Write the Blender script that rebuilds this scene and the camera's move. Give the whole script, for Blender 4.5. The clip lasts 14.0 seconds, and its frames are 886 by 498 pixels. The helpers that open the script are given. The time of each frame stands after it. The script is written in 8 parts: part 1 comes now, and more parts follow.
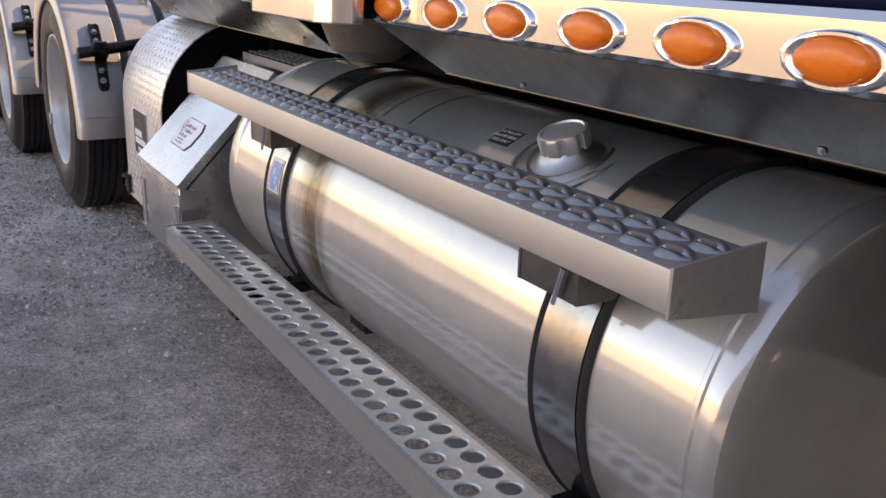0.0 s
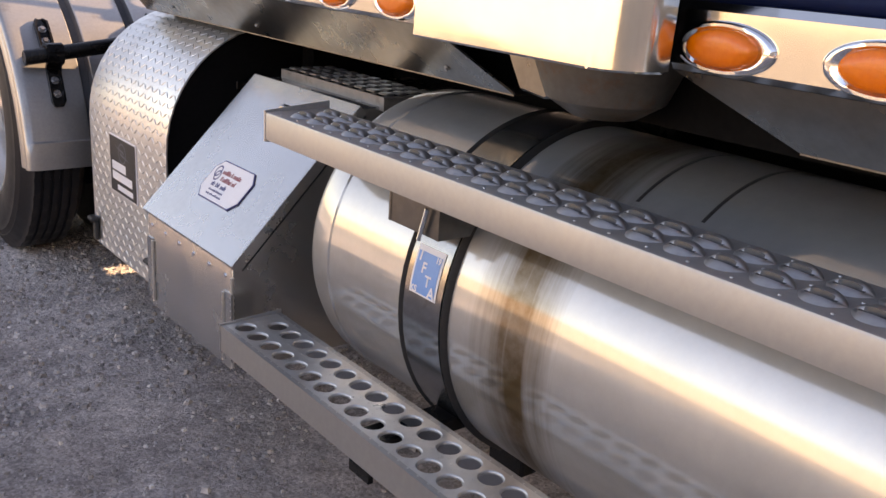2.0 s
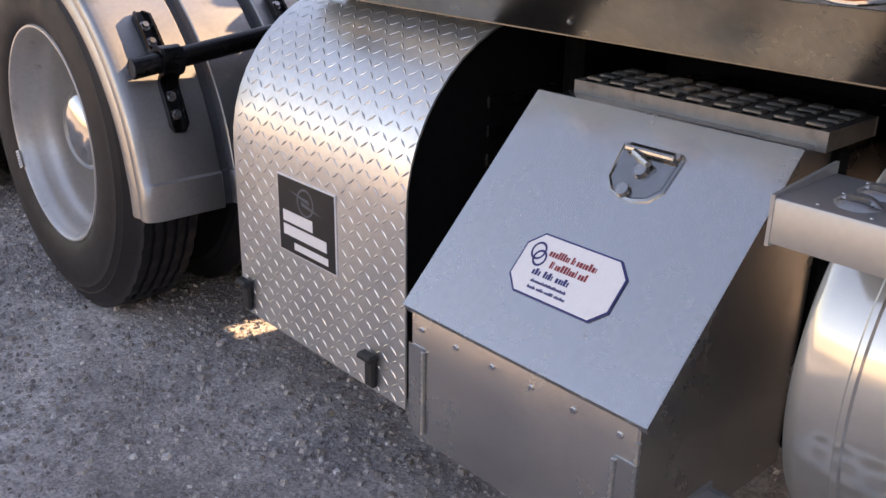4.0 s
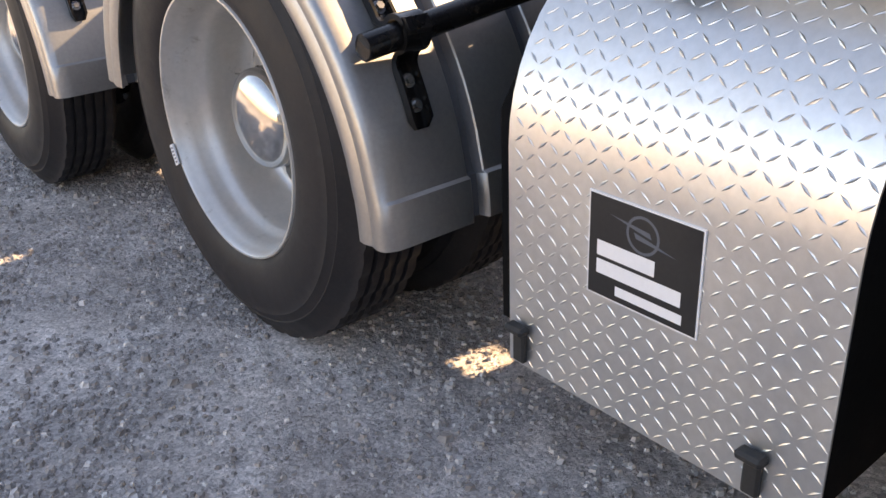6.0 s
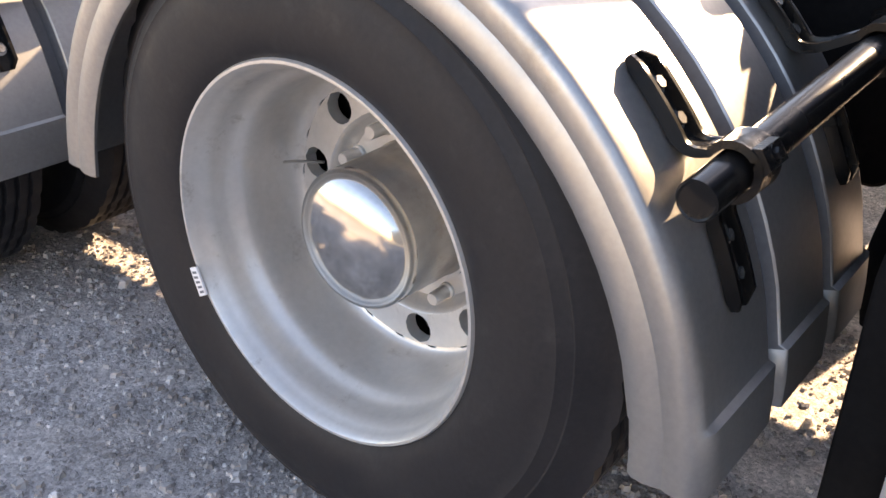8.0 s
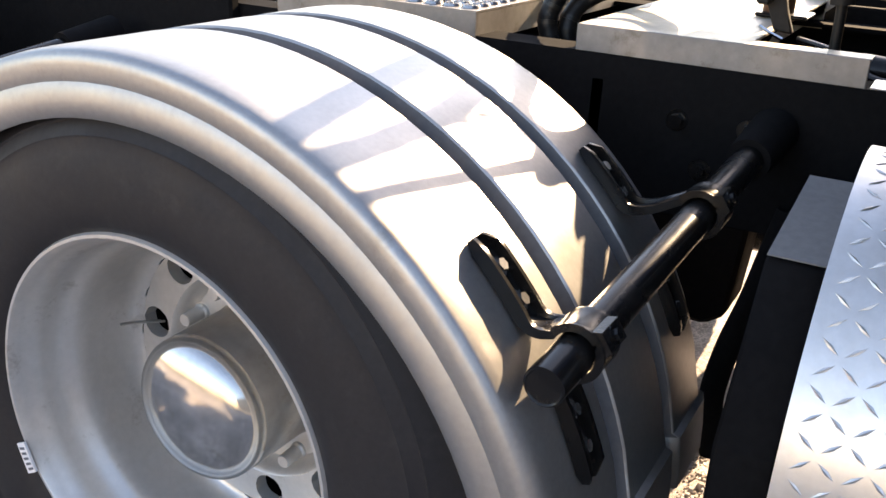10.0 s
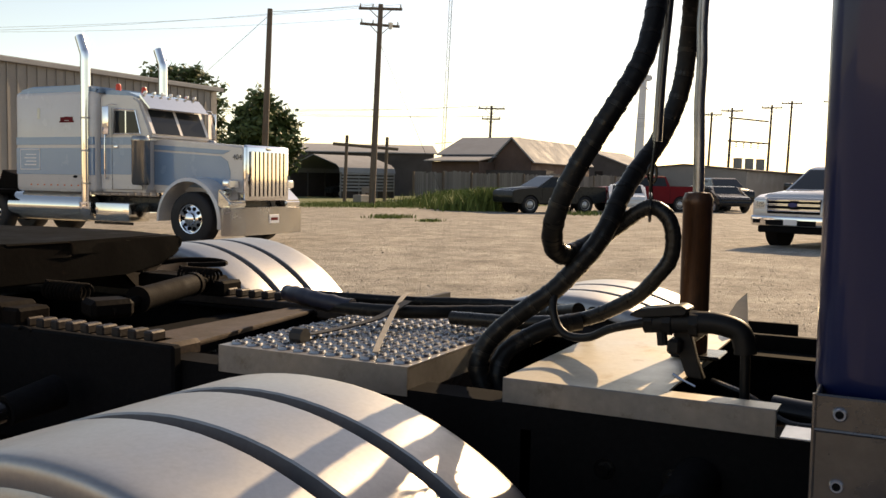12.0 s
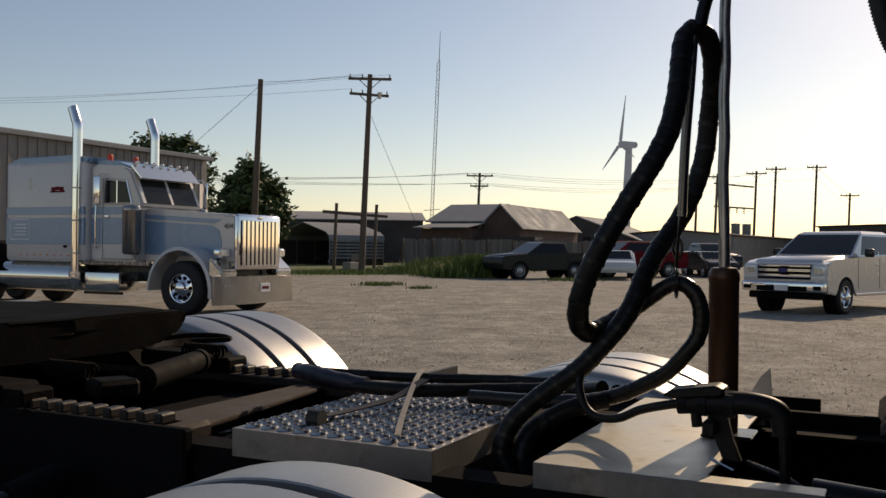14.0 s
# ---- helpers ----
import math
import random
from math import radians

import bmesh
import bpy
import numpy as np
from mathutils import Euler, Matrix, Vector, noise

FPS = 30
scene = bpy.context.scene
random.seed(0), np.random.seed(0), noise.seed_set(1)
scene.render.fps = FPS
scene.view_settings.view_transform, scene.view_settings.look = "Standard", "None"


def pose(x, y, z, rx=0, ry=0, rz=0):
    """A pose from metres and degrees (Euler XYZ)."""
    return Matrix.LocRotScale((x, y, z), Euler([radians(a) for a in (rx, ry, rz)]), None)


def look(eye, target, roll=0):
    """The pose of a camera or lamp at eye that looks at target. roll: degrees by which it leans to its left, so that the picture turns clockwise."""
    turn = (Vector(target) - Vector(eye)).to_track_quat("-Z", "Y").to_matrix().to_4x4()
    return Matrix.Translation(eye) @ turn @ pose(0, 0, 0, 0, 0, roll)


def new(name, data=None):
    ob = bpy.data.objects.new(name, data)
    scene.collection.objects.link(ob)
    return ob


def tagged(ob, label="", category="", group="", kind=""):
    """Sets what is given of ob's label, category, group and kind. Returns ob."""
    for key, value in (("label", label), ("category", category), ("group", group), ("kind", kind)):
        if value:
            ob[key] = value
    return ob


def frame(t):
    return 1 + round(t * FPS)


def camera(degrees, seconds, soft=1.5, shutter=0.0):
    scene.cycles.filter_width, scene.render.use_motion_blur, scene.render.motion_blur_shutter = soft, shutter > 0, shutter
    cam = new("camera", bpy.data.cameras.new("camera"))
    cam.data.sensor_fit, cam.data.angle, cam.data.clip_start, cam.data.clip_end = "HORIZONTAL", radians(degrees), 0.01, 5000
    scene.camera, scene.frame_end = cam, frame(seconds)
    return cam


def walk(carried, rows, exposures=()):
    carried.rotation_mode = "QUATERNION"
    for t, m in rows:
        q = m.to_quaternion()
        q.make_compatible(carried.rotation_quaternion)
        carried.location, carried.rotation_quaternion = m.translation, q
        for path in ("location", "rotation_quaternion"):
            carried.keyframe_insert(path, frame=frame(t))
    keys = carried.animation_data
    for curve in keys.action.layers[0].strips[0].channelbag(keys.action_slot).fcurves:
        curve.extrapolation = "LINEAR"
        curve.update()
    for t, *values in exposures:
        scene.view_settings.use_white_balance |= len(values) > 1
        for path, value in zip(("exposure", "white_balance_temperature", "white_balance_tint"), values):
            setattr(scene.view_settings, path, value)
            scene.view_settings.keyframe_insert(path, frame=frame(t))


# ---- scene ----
cam = camera(51.3, 14.0, soft=1.5)
# seconds, eye, target, roll
PATH = [
    (0, (-0.644, -4.583, 1.165), (0.336, -2.943, 0.571), 1.84),
    (0.5, (-0.662, -4.423, 1.16), (0.275, -2.761, 0.559), 2.46),
    (1, (-0.739, -4.202, 1.169), (0.246, -2.582, 0.533), 4.25),
    (1.5, (-0.803, -3.939, 1.179), (0.31, -2.408, 0.532), 3.57),
    (2, (-0.768, -3.629, 1.174), (0.431, -2.154, 0.554), 3.81),
    (2.5, (-0.805, -3.366, 1.172), (0.426, -1.931, 0.519), 2.81),
    (3, (-0.871, -3.103, 1.175), (0.429, -1.74, 0.5), 2.29),
    (3.5, (-0.859, -2.818, 1.166), (0.468, -1.496, 0.464), 2.69),
    (4, (-0.854, -2.554, 1.171), (0.395, -1.179, 0.429), 1.06),
    (4.2, (-0.876, -2.469, 1.17), (0.359, -1.098, 0.399), 0.98),
    (6.3, (-0.825, -1.626, 1.122), (0.286, -0.221, 0.233), -2.60),
    (6.5, (-0.884, -1.492, 1.162), (0.306, -0.184, 0.227), -1.40),
    (7, (-0.857, -1.274, 1.137), (0.442, -0.058, 0.224), -1.46),
    (7.2, (-0.82, -1.165, 1.147), (0.501, 0.024, 0.228), -1.11),
    (9.3, (-0.784, -0.798, 1.154), (0.708, 0.152, 0.222), 2.99),
    (9.5, (-0.782, -0.8, 1.176), (0.744, 0.108, 0.257), 3.19),
    (10, (-0.756, -0.854, 1.241), (0.871, 0.033, 0.49), 2.93),
    (10.5, (-0.733, -0.898, 1.286), (0.971, -0.001, 0.745), 2.01),
    (11, (-0.734, -0.899, 1.315), (1.001, 0.008, 0.907), 0.94),
    (11.5, (-0.744, -0.907, 1.338), (1.018, -0.006, 1.054), 0.64),
    (12, (-0.755, -0.906, 1.369), (1.027, -0.01, 1.225), 0.97),
    (12.5, (-0.766, -0.903, 1.4), (1.024, -0.011, 1.425), 1.03),
    (13, (-0.775, -0.899, 1.416), (0.997, 0.013, 1.581), 1.02),
    (13.5, (-0.77, -0.887, 1.409), (1.008, 0.022, 1.526), 1.10),
    (14, (-0.746, -0.825, 1.389), (1.051, 0.053, 1.389), 0.60),
]
EXPOSURES = [(0.0, 1.91, 9750, 28), (2.0, 1.91, 10350, 29), (3.0, 1.91, 10450, 28), (4.2, 1.88, 9450, 26), (6.5, 2.26, 9450, 20), (9.3, 2.52, 8850, 21), (9.5, 2.52, 8850, 21), (10.0, 2.16, 8650, 18), (10.5, 1.54, 8950, 18), (11.0, 0.94, 9350, 19), (11.5, 0.69, 9450, 20), (12.0, 0.41, 9250, 17), (12.5, 0.14, 8650, 14), (13.0, -0.29, 7850, 14), (13.5, -0.59, 7800, 16), (14.0, -0.63, 7700, 16)]
walk(cam, [(t, look(eye, target, roll)) for t, eye, target, roll in PATH], EXPOSURES)

# ---- daylight ----
SUN_TURN = radians(-7.4)   # from +x, towards the truck's front
SUN_UP = radians(27.5)
SUN_WAY = Vector((math.cos(SUN_TURN) * math.cos(SUN_UP), math.sin(SUN_TURN) * math.cos(SUN_UP), math.sin(SUN_UP)))
world = bpy.data.worlds.new("sky")
scene.world = world
world.use_nodes = True
sky = world.node_tree.nodes.new("ShaderNodeTexSky")
sky.sky_type, sky.sun_disc = "NISHITA", False
sky.sun_elevation, sky.sun_rotation = SUN_UP, math.atan2(SUN_WAY.x, SUN_WAY.y)
sky.air_density, sky.dust_density, sky.ozone_density, sky.altitude = 1.0, 0.6, 1.8, 400
world.node_tree.links.new(sky.outputs["Color"], world.node_tree.nodes["Background"].inputs["Color"])
world.node_tree.nodes["Background"].inputs["Strength"].default_value = 0.15
sun = new("sun", bpy.data.lights.new("sun", "SUN"))
sun.data.energy, sun.data.angle, sun.data.color = 4.9, radians(0.55), (1.0, 0.86, 0.66)
sun.matrix_world = look((0, 0, 0), -SUN_WAY)


# ---- materials ----
def nodes_of(name):
    m = bpy.data.materials.new(name)
    m.use_nodes = True
    tree = m.node_tree
    return m, tree, tree.nodes["Principled BSDF"]


def add(tree, kind, **values):
    n = tree.nodes.new("ShaderNode" + kind)
    for key, value in values.items():
        n.inputs[key.replace("_", " ")].default_value = value
    return n


def rgb(c):
    return (*c, 1.0)


def surface(name, col, col2=None, rough=0.5, rvar=0.12, metal=0.0, big=3.0, fine=120.0, bump=0.15, depth=0.001, stretch=(1, 1, 1), fleck=0.5, dirt=None, dirt_amount=0.0, coat=0.0, vary=0.0, spec=0.5):
    """A painted, metal, rubber or earth surface: two scales of variation in colour, roughness and relief."""
    m, tree, b = nodes_of(name)
    link = tree.links.new
    at = add(tree, "TexCoord")
    mp = add(tree, "Mapping", Scale=stretch)
    link(at.outputs["Object"], mp.inputs["Vector"])
    n1 = add(tree, "TexNoise", Scale=big, Detail=5.0, Roughness=0.6)
    n2 = add(tree, "TexNoise", Scale=fine, Detail=3.0, Roughness=0.6)
    for n in (n1, n2):
        link(mp.outputs["Vector"], n.inputs["Vector"])
    both = tree.nodes.new("ShaderNodeMix")
    both.data_type = "FLOAT"
    both.inputs["Factor"].default_value = fleck
    link(n1.outputs["Fac"], both.inputs["A"])
    link(n2.outputs["Fac"], both.inputs["B"])
    spread = add(tree, "MapRange", From_Min=0.32, From_Max=0.68)
    link(both.outputs["Result"], spread.inputs["Value"])
    mix = tree.nodes.new("ShaderNodeMix")
    mix.data_type = "RGBA"
    link(spread.outputs["Result"], mix.inputs["Factor"])
    mix.inputs["A"].default_value = rgb(col)
    mix.inputs["B"].default_value = rgb(col2 or [c * 0.75 for c in col])
    colour = mix.outputs["Result"]
    if dirt:
        n3 = add(tree, "TexNoise", Scale=big * 2.3, Detail=8.0, Roughness=0.72)
        link(at.outputs["Object"], n3.inputs["Vector"])
        ramp = add(tree, "MapRange", From_Min=0.62 - 0.35 * dirt_amount, From_Max=0.78 - 0.25 * dirt_amount)
        link(n3.outputs["Fac"], ramp.inputs["Value"])
        over = tree.nodes.new("ShaderNodeMix")
        over.data_type = "RGBA"
        link(ramp.outputs["Result"], over.inputs["Factor"])
        link(colour, over.inputs["A"])
        over.inputs["B"].default_value = rgb(dirt)
        colour = over.outputs["Result"]
    if vary:
        info = add(tree, "ObjectInfo")
        hsv = add(tree, "HueSaturation")
        rng = add(tree, "MapRange", To_Min=1 - vary, To_Max=1 + vary)
        link(info.outputs["Random"], rng.inputs["Value"])
        link(rng.outputs["Result"], hsv.inputs["Value"])
        link(colour, hsv.inputs["Color"])
        colour = hsv.outputs["Color"]
    link(colour, b.inputs["Base Color"])
    rr = add(tree, "MapRange", From_Min=0.3, From_Max=0.7, To_Min=max(rough - rvar, 0.02), To_Max=min(rough + rvar, 1.0))
    link(n1.outputs["Fac"], rr.inputs["Value"])
    link(rr.outputs["Result"], b.inputs["Roughness"])
    b.inputs["Metallic"].default_value = metal
    b.inputs["Specular IOR Level"].default_value = spec
    b.inputs["Coat Weight"].default_value = coat
    b.inputs["Coat Roughness"].default_value = 0.06
    if bump:
        bp = add(tree, "Bump", Strength=bump, Distance=depth)
        link(n2.outputs["Fac"], bp.inputs["Height"])
        link(bp.outputs["Normal"], b.inputs["Normal"])
    return m


def tank_metal():
    """Brushed aluminium of the fuel tank, with brown diesel runs on one band, dents and dull clouds."""
    m, tree, b = nodes_of("brushed_tank_aluminium")
    link = tree.links.new
    at = add(tree, "TexCoord")
    mp = add(tree, "Mapping", Scale=(2, 60, 2))
    link(at.outputs["Object"], mp.inputs["Vector"])
    brush = add(tree, "TexNoise", Scale=9.0, Detail=3.0, Roughness=0.6)
    link(mp.outputs["Vector"], brush.inputs["Vector"])
    cloud = add(tree, "TexNoise", Scale=6.0, Detail=6.0, Roughness=0.65)
    link(at.outputs["Object"], cloud.inputs["Vector"])
    sep = add(tree, "SeparateXYZ")
    link(at.outputs["Object"], sep.inputs["Vector"])
    # distance from the stained band, made uneven
    run = add(tree, "Mapping", Scale=(1.5, 30, 1.5))
    link(at.outputs["Object"], run.inputs["Vector"])
    runs = add(tree, "TexNoise", Scale=2.0, Detail=4.0, Roughness=0.6)
    link(run.outputs["Vector"], runs.inputs["Vector"])
    off = tree.nodes.new("ShaderNodeMath")
    off.operation = "MULTIPLY_ADD"
    link(runs.outputs["Fac"], off.inputs[0])
    off.inputs[1].default_value = 0.10
    off.inputs[2].default_value = 2.655
    dist = tree.nodes.new("ShaderNodeMath")
    dist.operation = "ADD"
    link(sep.outputs["Y"], dist.inputs[0])
    link(off.outputs["Value"], dist.inputs[1])
    far = tree.nodes.new("ShaderNodeMath")
    far.operation = "ABSOLUTE"
    link(dist.outputs["Value"], far.inputs[0])
    stain = add(tree, "MapRange", From_Min=0.016, From_Max=0.095, To_Min=0.97, To_Max=0.0)
    link(far.outputs["Value"], stain.inputs["Value"])
    patch = tree.nodes.new("ShaderNodeMath")
    patch.operation = "MULTIPLY"
    cl = add(tree, "MapRange", From_Min=0.25, From_Max=0.6, To_Min=0.45, To_Max=1.0)
    link(cloud.outputs["Fac"], cl.inputs["Value"])
    link(stain.outputs["Result"], patch.inputs[0])
    link(cl.outputs["Result"], patch.inputs[1])
    base = tree.nodes.new("ShaderNodeMix")
    base.data_type = "RGBA"
    link(cloud.outputs["Fac"], base.inputs["Factor"])
    base.inputs["A"].default_value = rgb((0.45, 0.45, 0.44))
    base.inputs["B"].default_value = rgb((0.60, 0.595, 0.575))
    over = tree.nodes.new("ShaderNodeMix")
    over.data_type = "RGBA"
    link(patch.outputs["Value"], over.inputs["Factor"])
    link(base.outputs["Result"], over.inputs["A"])
    over.inputs["B"].default_value = rgb((0.115, 0.064, 0.018))
    link(over.outputs["Result"], b.inputs["Base Color"])
    # dull oxide and bare polished metal, mixed in clouds
    b.inputs["Metallic"].default_value = 0.68
    b.inputs["Roughness"].default_value = 0.50
    bare = add(tree, "BsdfPrincipled", Metallic=1.0)
    link(over.outputs["Result"], bare.inputs["Base Color"])
    rr = add(tree, "MapRange", From_Min=0.3, From_Max=0.7, To_Min=0.075, To_Max=0.12)
    link(cloud.outputs["Fac"], rr.inputs["Value"])
    link(rr.outputs["Result"], bare.inputs["Roughness"])
    bp = add(tree, "Bump", Strength=0.02, Distance=0.001)
    link(brush.outputs["Fac"], bp.inputs["Height"])
    wave = add(tree, "TexNoise", Scale=3.5, Detail=1.0)
    link(at.outputs["Object"], wave.inputs["Vector"])
    bp2 = add(tree, "Bump", Strength=0.10, Distance=0.006)
    link(wave.outputs["Fac"], bp2.inputs["Height"])
    link(bp.outputs["Normal"], bp2.inputs["Normal"])
    smear = add(tree, "TexNoise", Scale=2.6, Detail=7.0, Roughness=0.7)
    link(at.outputs["Object"], smear.inputs["Vector"])
    how = add(tree, "MapRange", From_Min=0.35, From_Max=0.65, To_Min=0.36, To_Max=0.50)
    link(smear.outputs["Fac"], how.inputs["Value"])
    mix = add(tree, "MixShader")
    link(how.outputs["Result"], mix.inputs["Fac"])
    for shader, slot in ((b, 1), (bare, 2)):
        link(bp2.outputs["Normal"], shader.inputs["Normal"])
        link(shader.outputs["BSDF"], mix.inputs[slot])
    link(mix.outputs["Shader"], tree.nodes["Material Output"].inputs["Surface"])
    return m


def ground_stuff():
    """Packed dark millings near the truck that turn to pale tan gravel across the yard."""
    m, tree, b = nodes_of("packed_gravel")
    link = tree.links.new
    at = add(tree, "TexCoord")
    sep = add(tree, "SeparateXYZ")
    link(at.outputs["Object"], sep.inputs["Vector"])
    wide = add(tree, "TexNoise", Scale=0.16, Detail=6.0, Roughness=0.6)
    mid = add(tree, "TexNoise", Scale=2.2, Detail=6.0, Roughness=0.62)
    grit = add(tree, "TexVoronoi", Scale=150.0)
    small = add(tree, "TexNoise", Scale=220.0, Detail=2.0)
    for n in (wide, mid, grit, small):
        link(at.outputs["Object"], n.inputs["Vector"])
    edge = tree.nodes.new("ShaderNodeMath")
    edge.operation = "MULTIPLY_ADD"
    link(wide.outputs["Fac"], edge.inputs[0])
    edge.inputs[1].default_value = 6.0
    away_x = tree.nodes.new("ShaderNodeMath")
    away_x.operation = "SUBTRACT"
    link(sep.outputs["X"], away_x.inputs[0])
    away_x.inputs[1].default_value = 0.6
    side_x = tree.nodes.new("ShaderNodeMath")
    side_x.operation = "ABSOLUTE"
    link(away_x.outputs["Value"], side_x.inputs[0])
    link(side_x.outputs["Value"], edge.inputs[2])
    far = add(tree, "MapRange", From_Min=5.0, From_Max=10.0)
    link(edge.outputs["Value"], far.inputs["Value"])

    def blend(fac, a, bb):
        n = tree.nodes.new("ShaderNodeMix")
        n.data_type = "RGBA"
        link(fac, n.inputs["Factor"])
        for key, v in (("A", a), ("B", bb)):
            if isinstance(v, tuple):
                n.inputs[key].default_value = rgb(v)
            else:
                link(v, n.inputs[key])
        return n.outputs["Result"]

    mr = add(tree, "MapRange", From_Min=0.35, From_Max=0.65)
    link(mid.outputs["Fac"], mr.inputs["Value"])
    near = blend(mr.outputs["Result"], (0.37, 0.32, 0.31), (0.53, 0.465, 0.445))
    away = blend(mr.outputs["Result"], (0.236, 0.214, 0.184), (0.378, 0.346, 0.298))
    # paler crushed rock from the wheels back
    rock = tree.nodes.new("ShaderNodeMath")
    rock.operation = "MULTIPLY_ADD"
    link(mid.outputs["Fac"], rock.inputs[0])
    rock.inputs[1].default_value = 1.6
    link(sep.outputs["Y"], rock.inputs[2])
    rocky = add(tree, "MapRange", From_Min=-0.9, From_Max=0.6)
    link(rock.outputs["Value"], rocky.inputs["Value"])
    pale = blend(mr.outputs["Result"], (0.45, 0.40, 0.38), (0.66, 0.595, 0.57))
    near = blend(rocky.outputs["Result"], near, pale)
    ground_c = blend(far.outputs["Result"], near, away)
    # worn and damp patches
    patchy = add(tree, "TexNoise", Scale=0.75, Detail=7.0, Roughness=0.65)
    link(at.outputs["Object"], patchy.inputs["Vector"])
    pr = add(tree, "MapRange", From_Min=0.3, From_Max=0.7, To_Min=0.66, To_Max=1.22)
    link(patchy.outputs["Fac"], pr.inputs["Value"])
    tone = add(tree, "HueSaturation")
    link(pr.outputs["Result"], tone.inputs["Value"])
    link(ground_c, tone.inputs["Color"])
    ground_c = tone.outputs["Color"]
    # clumps of lighter and darker gravel
    clump = add(tree, "TexNoise", Scale=11.0, Detail=6.0, Roughness=0.8)
    link(at.outputs["Object"], clump.inputs["Vector"])
    cr = add(tree, "MapRange", From_Min=0.36, From_Max=0.64, To_Min=0.72, To_Max=1.28)
    link(clump.outputs["Fac"], cr.inputs["Value"])
    lump = add(tree, "HueSaturation")
    link(cr.outputs["Result"], lump.inputs["Value"])
    link(ground_c, lump.inputs["Color"])
    ground_c = lump.outputs["Color"]
    spot = add(tree, "HueSaturation")
    vr = add(tree, "MapRange", To_Min=0.6, To_Max=1.4)
    link(grit.outputs["Color"], vr.inputs["Value"])
    link(vr.outputs["Result"], spot.inputs["Value"])
    link(ground_c, spot.inputs["Color"])
    link(spot.outputs["Color"], b.inputs["Base Color"])
    b.inputs["Roughness"].default_value = 0.92
    b.inputs["Specular IOR Level"].default_value = 0.25
    bp = add(tree, "Bump", Strength=0.25, Distance=0.004)
    link(grit.outputs["Distance"], bp.inputs["Height"])
    bp.invert = True
    bp2 = add(tree, "Bump", Strength=0.5, Distance=0.003)
    link(small.outputs["Fac"], bp2.inputs["Height"])
    link(bp.outputs["Normal"], bp2.inputs["Normal"])
    lumps = add(tree, "TexNoise", Scale=34.0, Detail=7.0, Roughness=0.7)
    link(at.outputs["Object"], lumps.inputs["Vector"])
    bp3 = add(tree, "Bump", Strength=0.8, Distance=0.03)
    link(lumps.outputs["Fac"], bp3.inputs["Height"])
    link(bp2.outputs["Normal"], bp3.inputs["Normal"])
    link(bp3.outputs["Normal"], b.inputs["Normal"])
    return m


M_TANK = tank_metal()
M_GROUND = ground_stuff()
M_ALU = surface("dull_aluminium", (0.60, 0.595, 0.58), (0.47, 0.465, 0.455), rough=0.36, rvar=0.08, metal=0.66, big=5, fine=90, bump=0.05, stretch=(1, 1, 6), dirt=(0.30, 0.28, 0.25), dirt_amount=0.12)
M_TREAD = surface("diamond_plate", (0.67, 0.665, 0.655), (0.55, 0.546, 0.536), rough=0.37, rvar=0.09, metal=0.80, big=8, fine=60, bump=0.05)
M_GRIP = surface("worn_step_metal", (0.50, 0.49, 0.48), (0.32, 0.315, 0.31), rough=0.26, rvar=0.1, metal=0.9, big=20, fine=90, bump=0.05)
M_STEP = surface("scuffed_step_aluminium", (0.56, 0.555, 0.545), (0.45, 0.445, 0.435), rough=0.34, rvar=0.08, metal=0.7, big=9, fine=70, bump=0.05, dirt=(0.30, 0.28, 0.25), dirt_amount=0.1)
M_BOX = surface("satin_box_aluminium", (0.56, 0.55, 0.535), (0.48, 0.472, 0.46), rough=0.24, rvar=0.07, metal=0.9, big=6, fine=90, bump=0.03, dirt=(0.40, 0.375, 0.34), dirt_amount=0.05)
M_LOUVRE = surface("dull_grip_metal", (0.38, 0.378, 0.376), (0.29, 0.288, 0.286), rough=0.36, rvar=0.08, metal=0.75, big=20, fine=90, bump=0.05)
M_FACE = surface("smooth_step_aluminium", (0.37, 0.368, 0.364), (0.32, 0.318, 0.315), rough=0.42, rvar=0.06, metal=0.70, big=3, fine=90, bump=0.03, dirt=(0.42, 0.40, 0.37), dirt_amount=0.04)
# dark colour for the shade inside the grip openings
M_SLIT = surface("shaded_grip_slit", (0.085, 0.083, 0.085), (0.05, 0.048, 0.05), rough=0.5, metal=0.5, big=20, fine=90, bump=0.1)
M_STRAP = surface("dulled_strap_steel", (0.35, 0.345, 0.338), (0.26, 0.255, 0.248), rough=0.19, rvar=0.08, metal=0.95, big=9, fine=60, bump=0.04, dirt=(0.22, 0.20, 0.17), dirt_amount=0.12)
M_POLISH = surface("polished_stainless", (0.76, 0.75, 0.72), (0.70, 0.69, 0.66), rough=0.10, rvar=0.05, metal=1.0, big=4, fine=40, bump=0.02, depth=0.0006)
M_SATIN = surface("satin_stainless", (0.46, 0.45, 0.435), (0.34, 0.33, 0.315), rough=0.33, rvar=0.1, metal=0.95, big=5, fine=50, bump=0.04, dirt=(0.28, 0.25, 0.21), dirt_amount=0.15)
# satin stainless with its base darkened in place of shaded reflections
M_UNDER = surface("darkened_stainless", (0.20, 0.193, 0.184), (0.145, 0.139, 0.13), rough=0.30, rvar=0.1, metal=0.95, big=5, fine=50, bump=0.04, dirt=(0.17, 0.15, 0.125), dirt_amount=0.15)
M_CHROME = surface("chrome", (0.82, 0.82, 0.83), (0.78, 0.78, 0.79), rough=0.05, rvar=0.02, metal=1.0, bump=0.0)
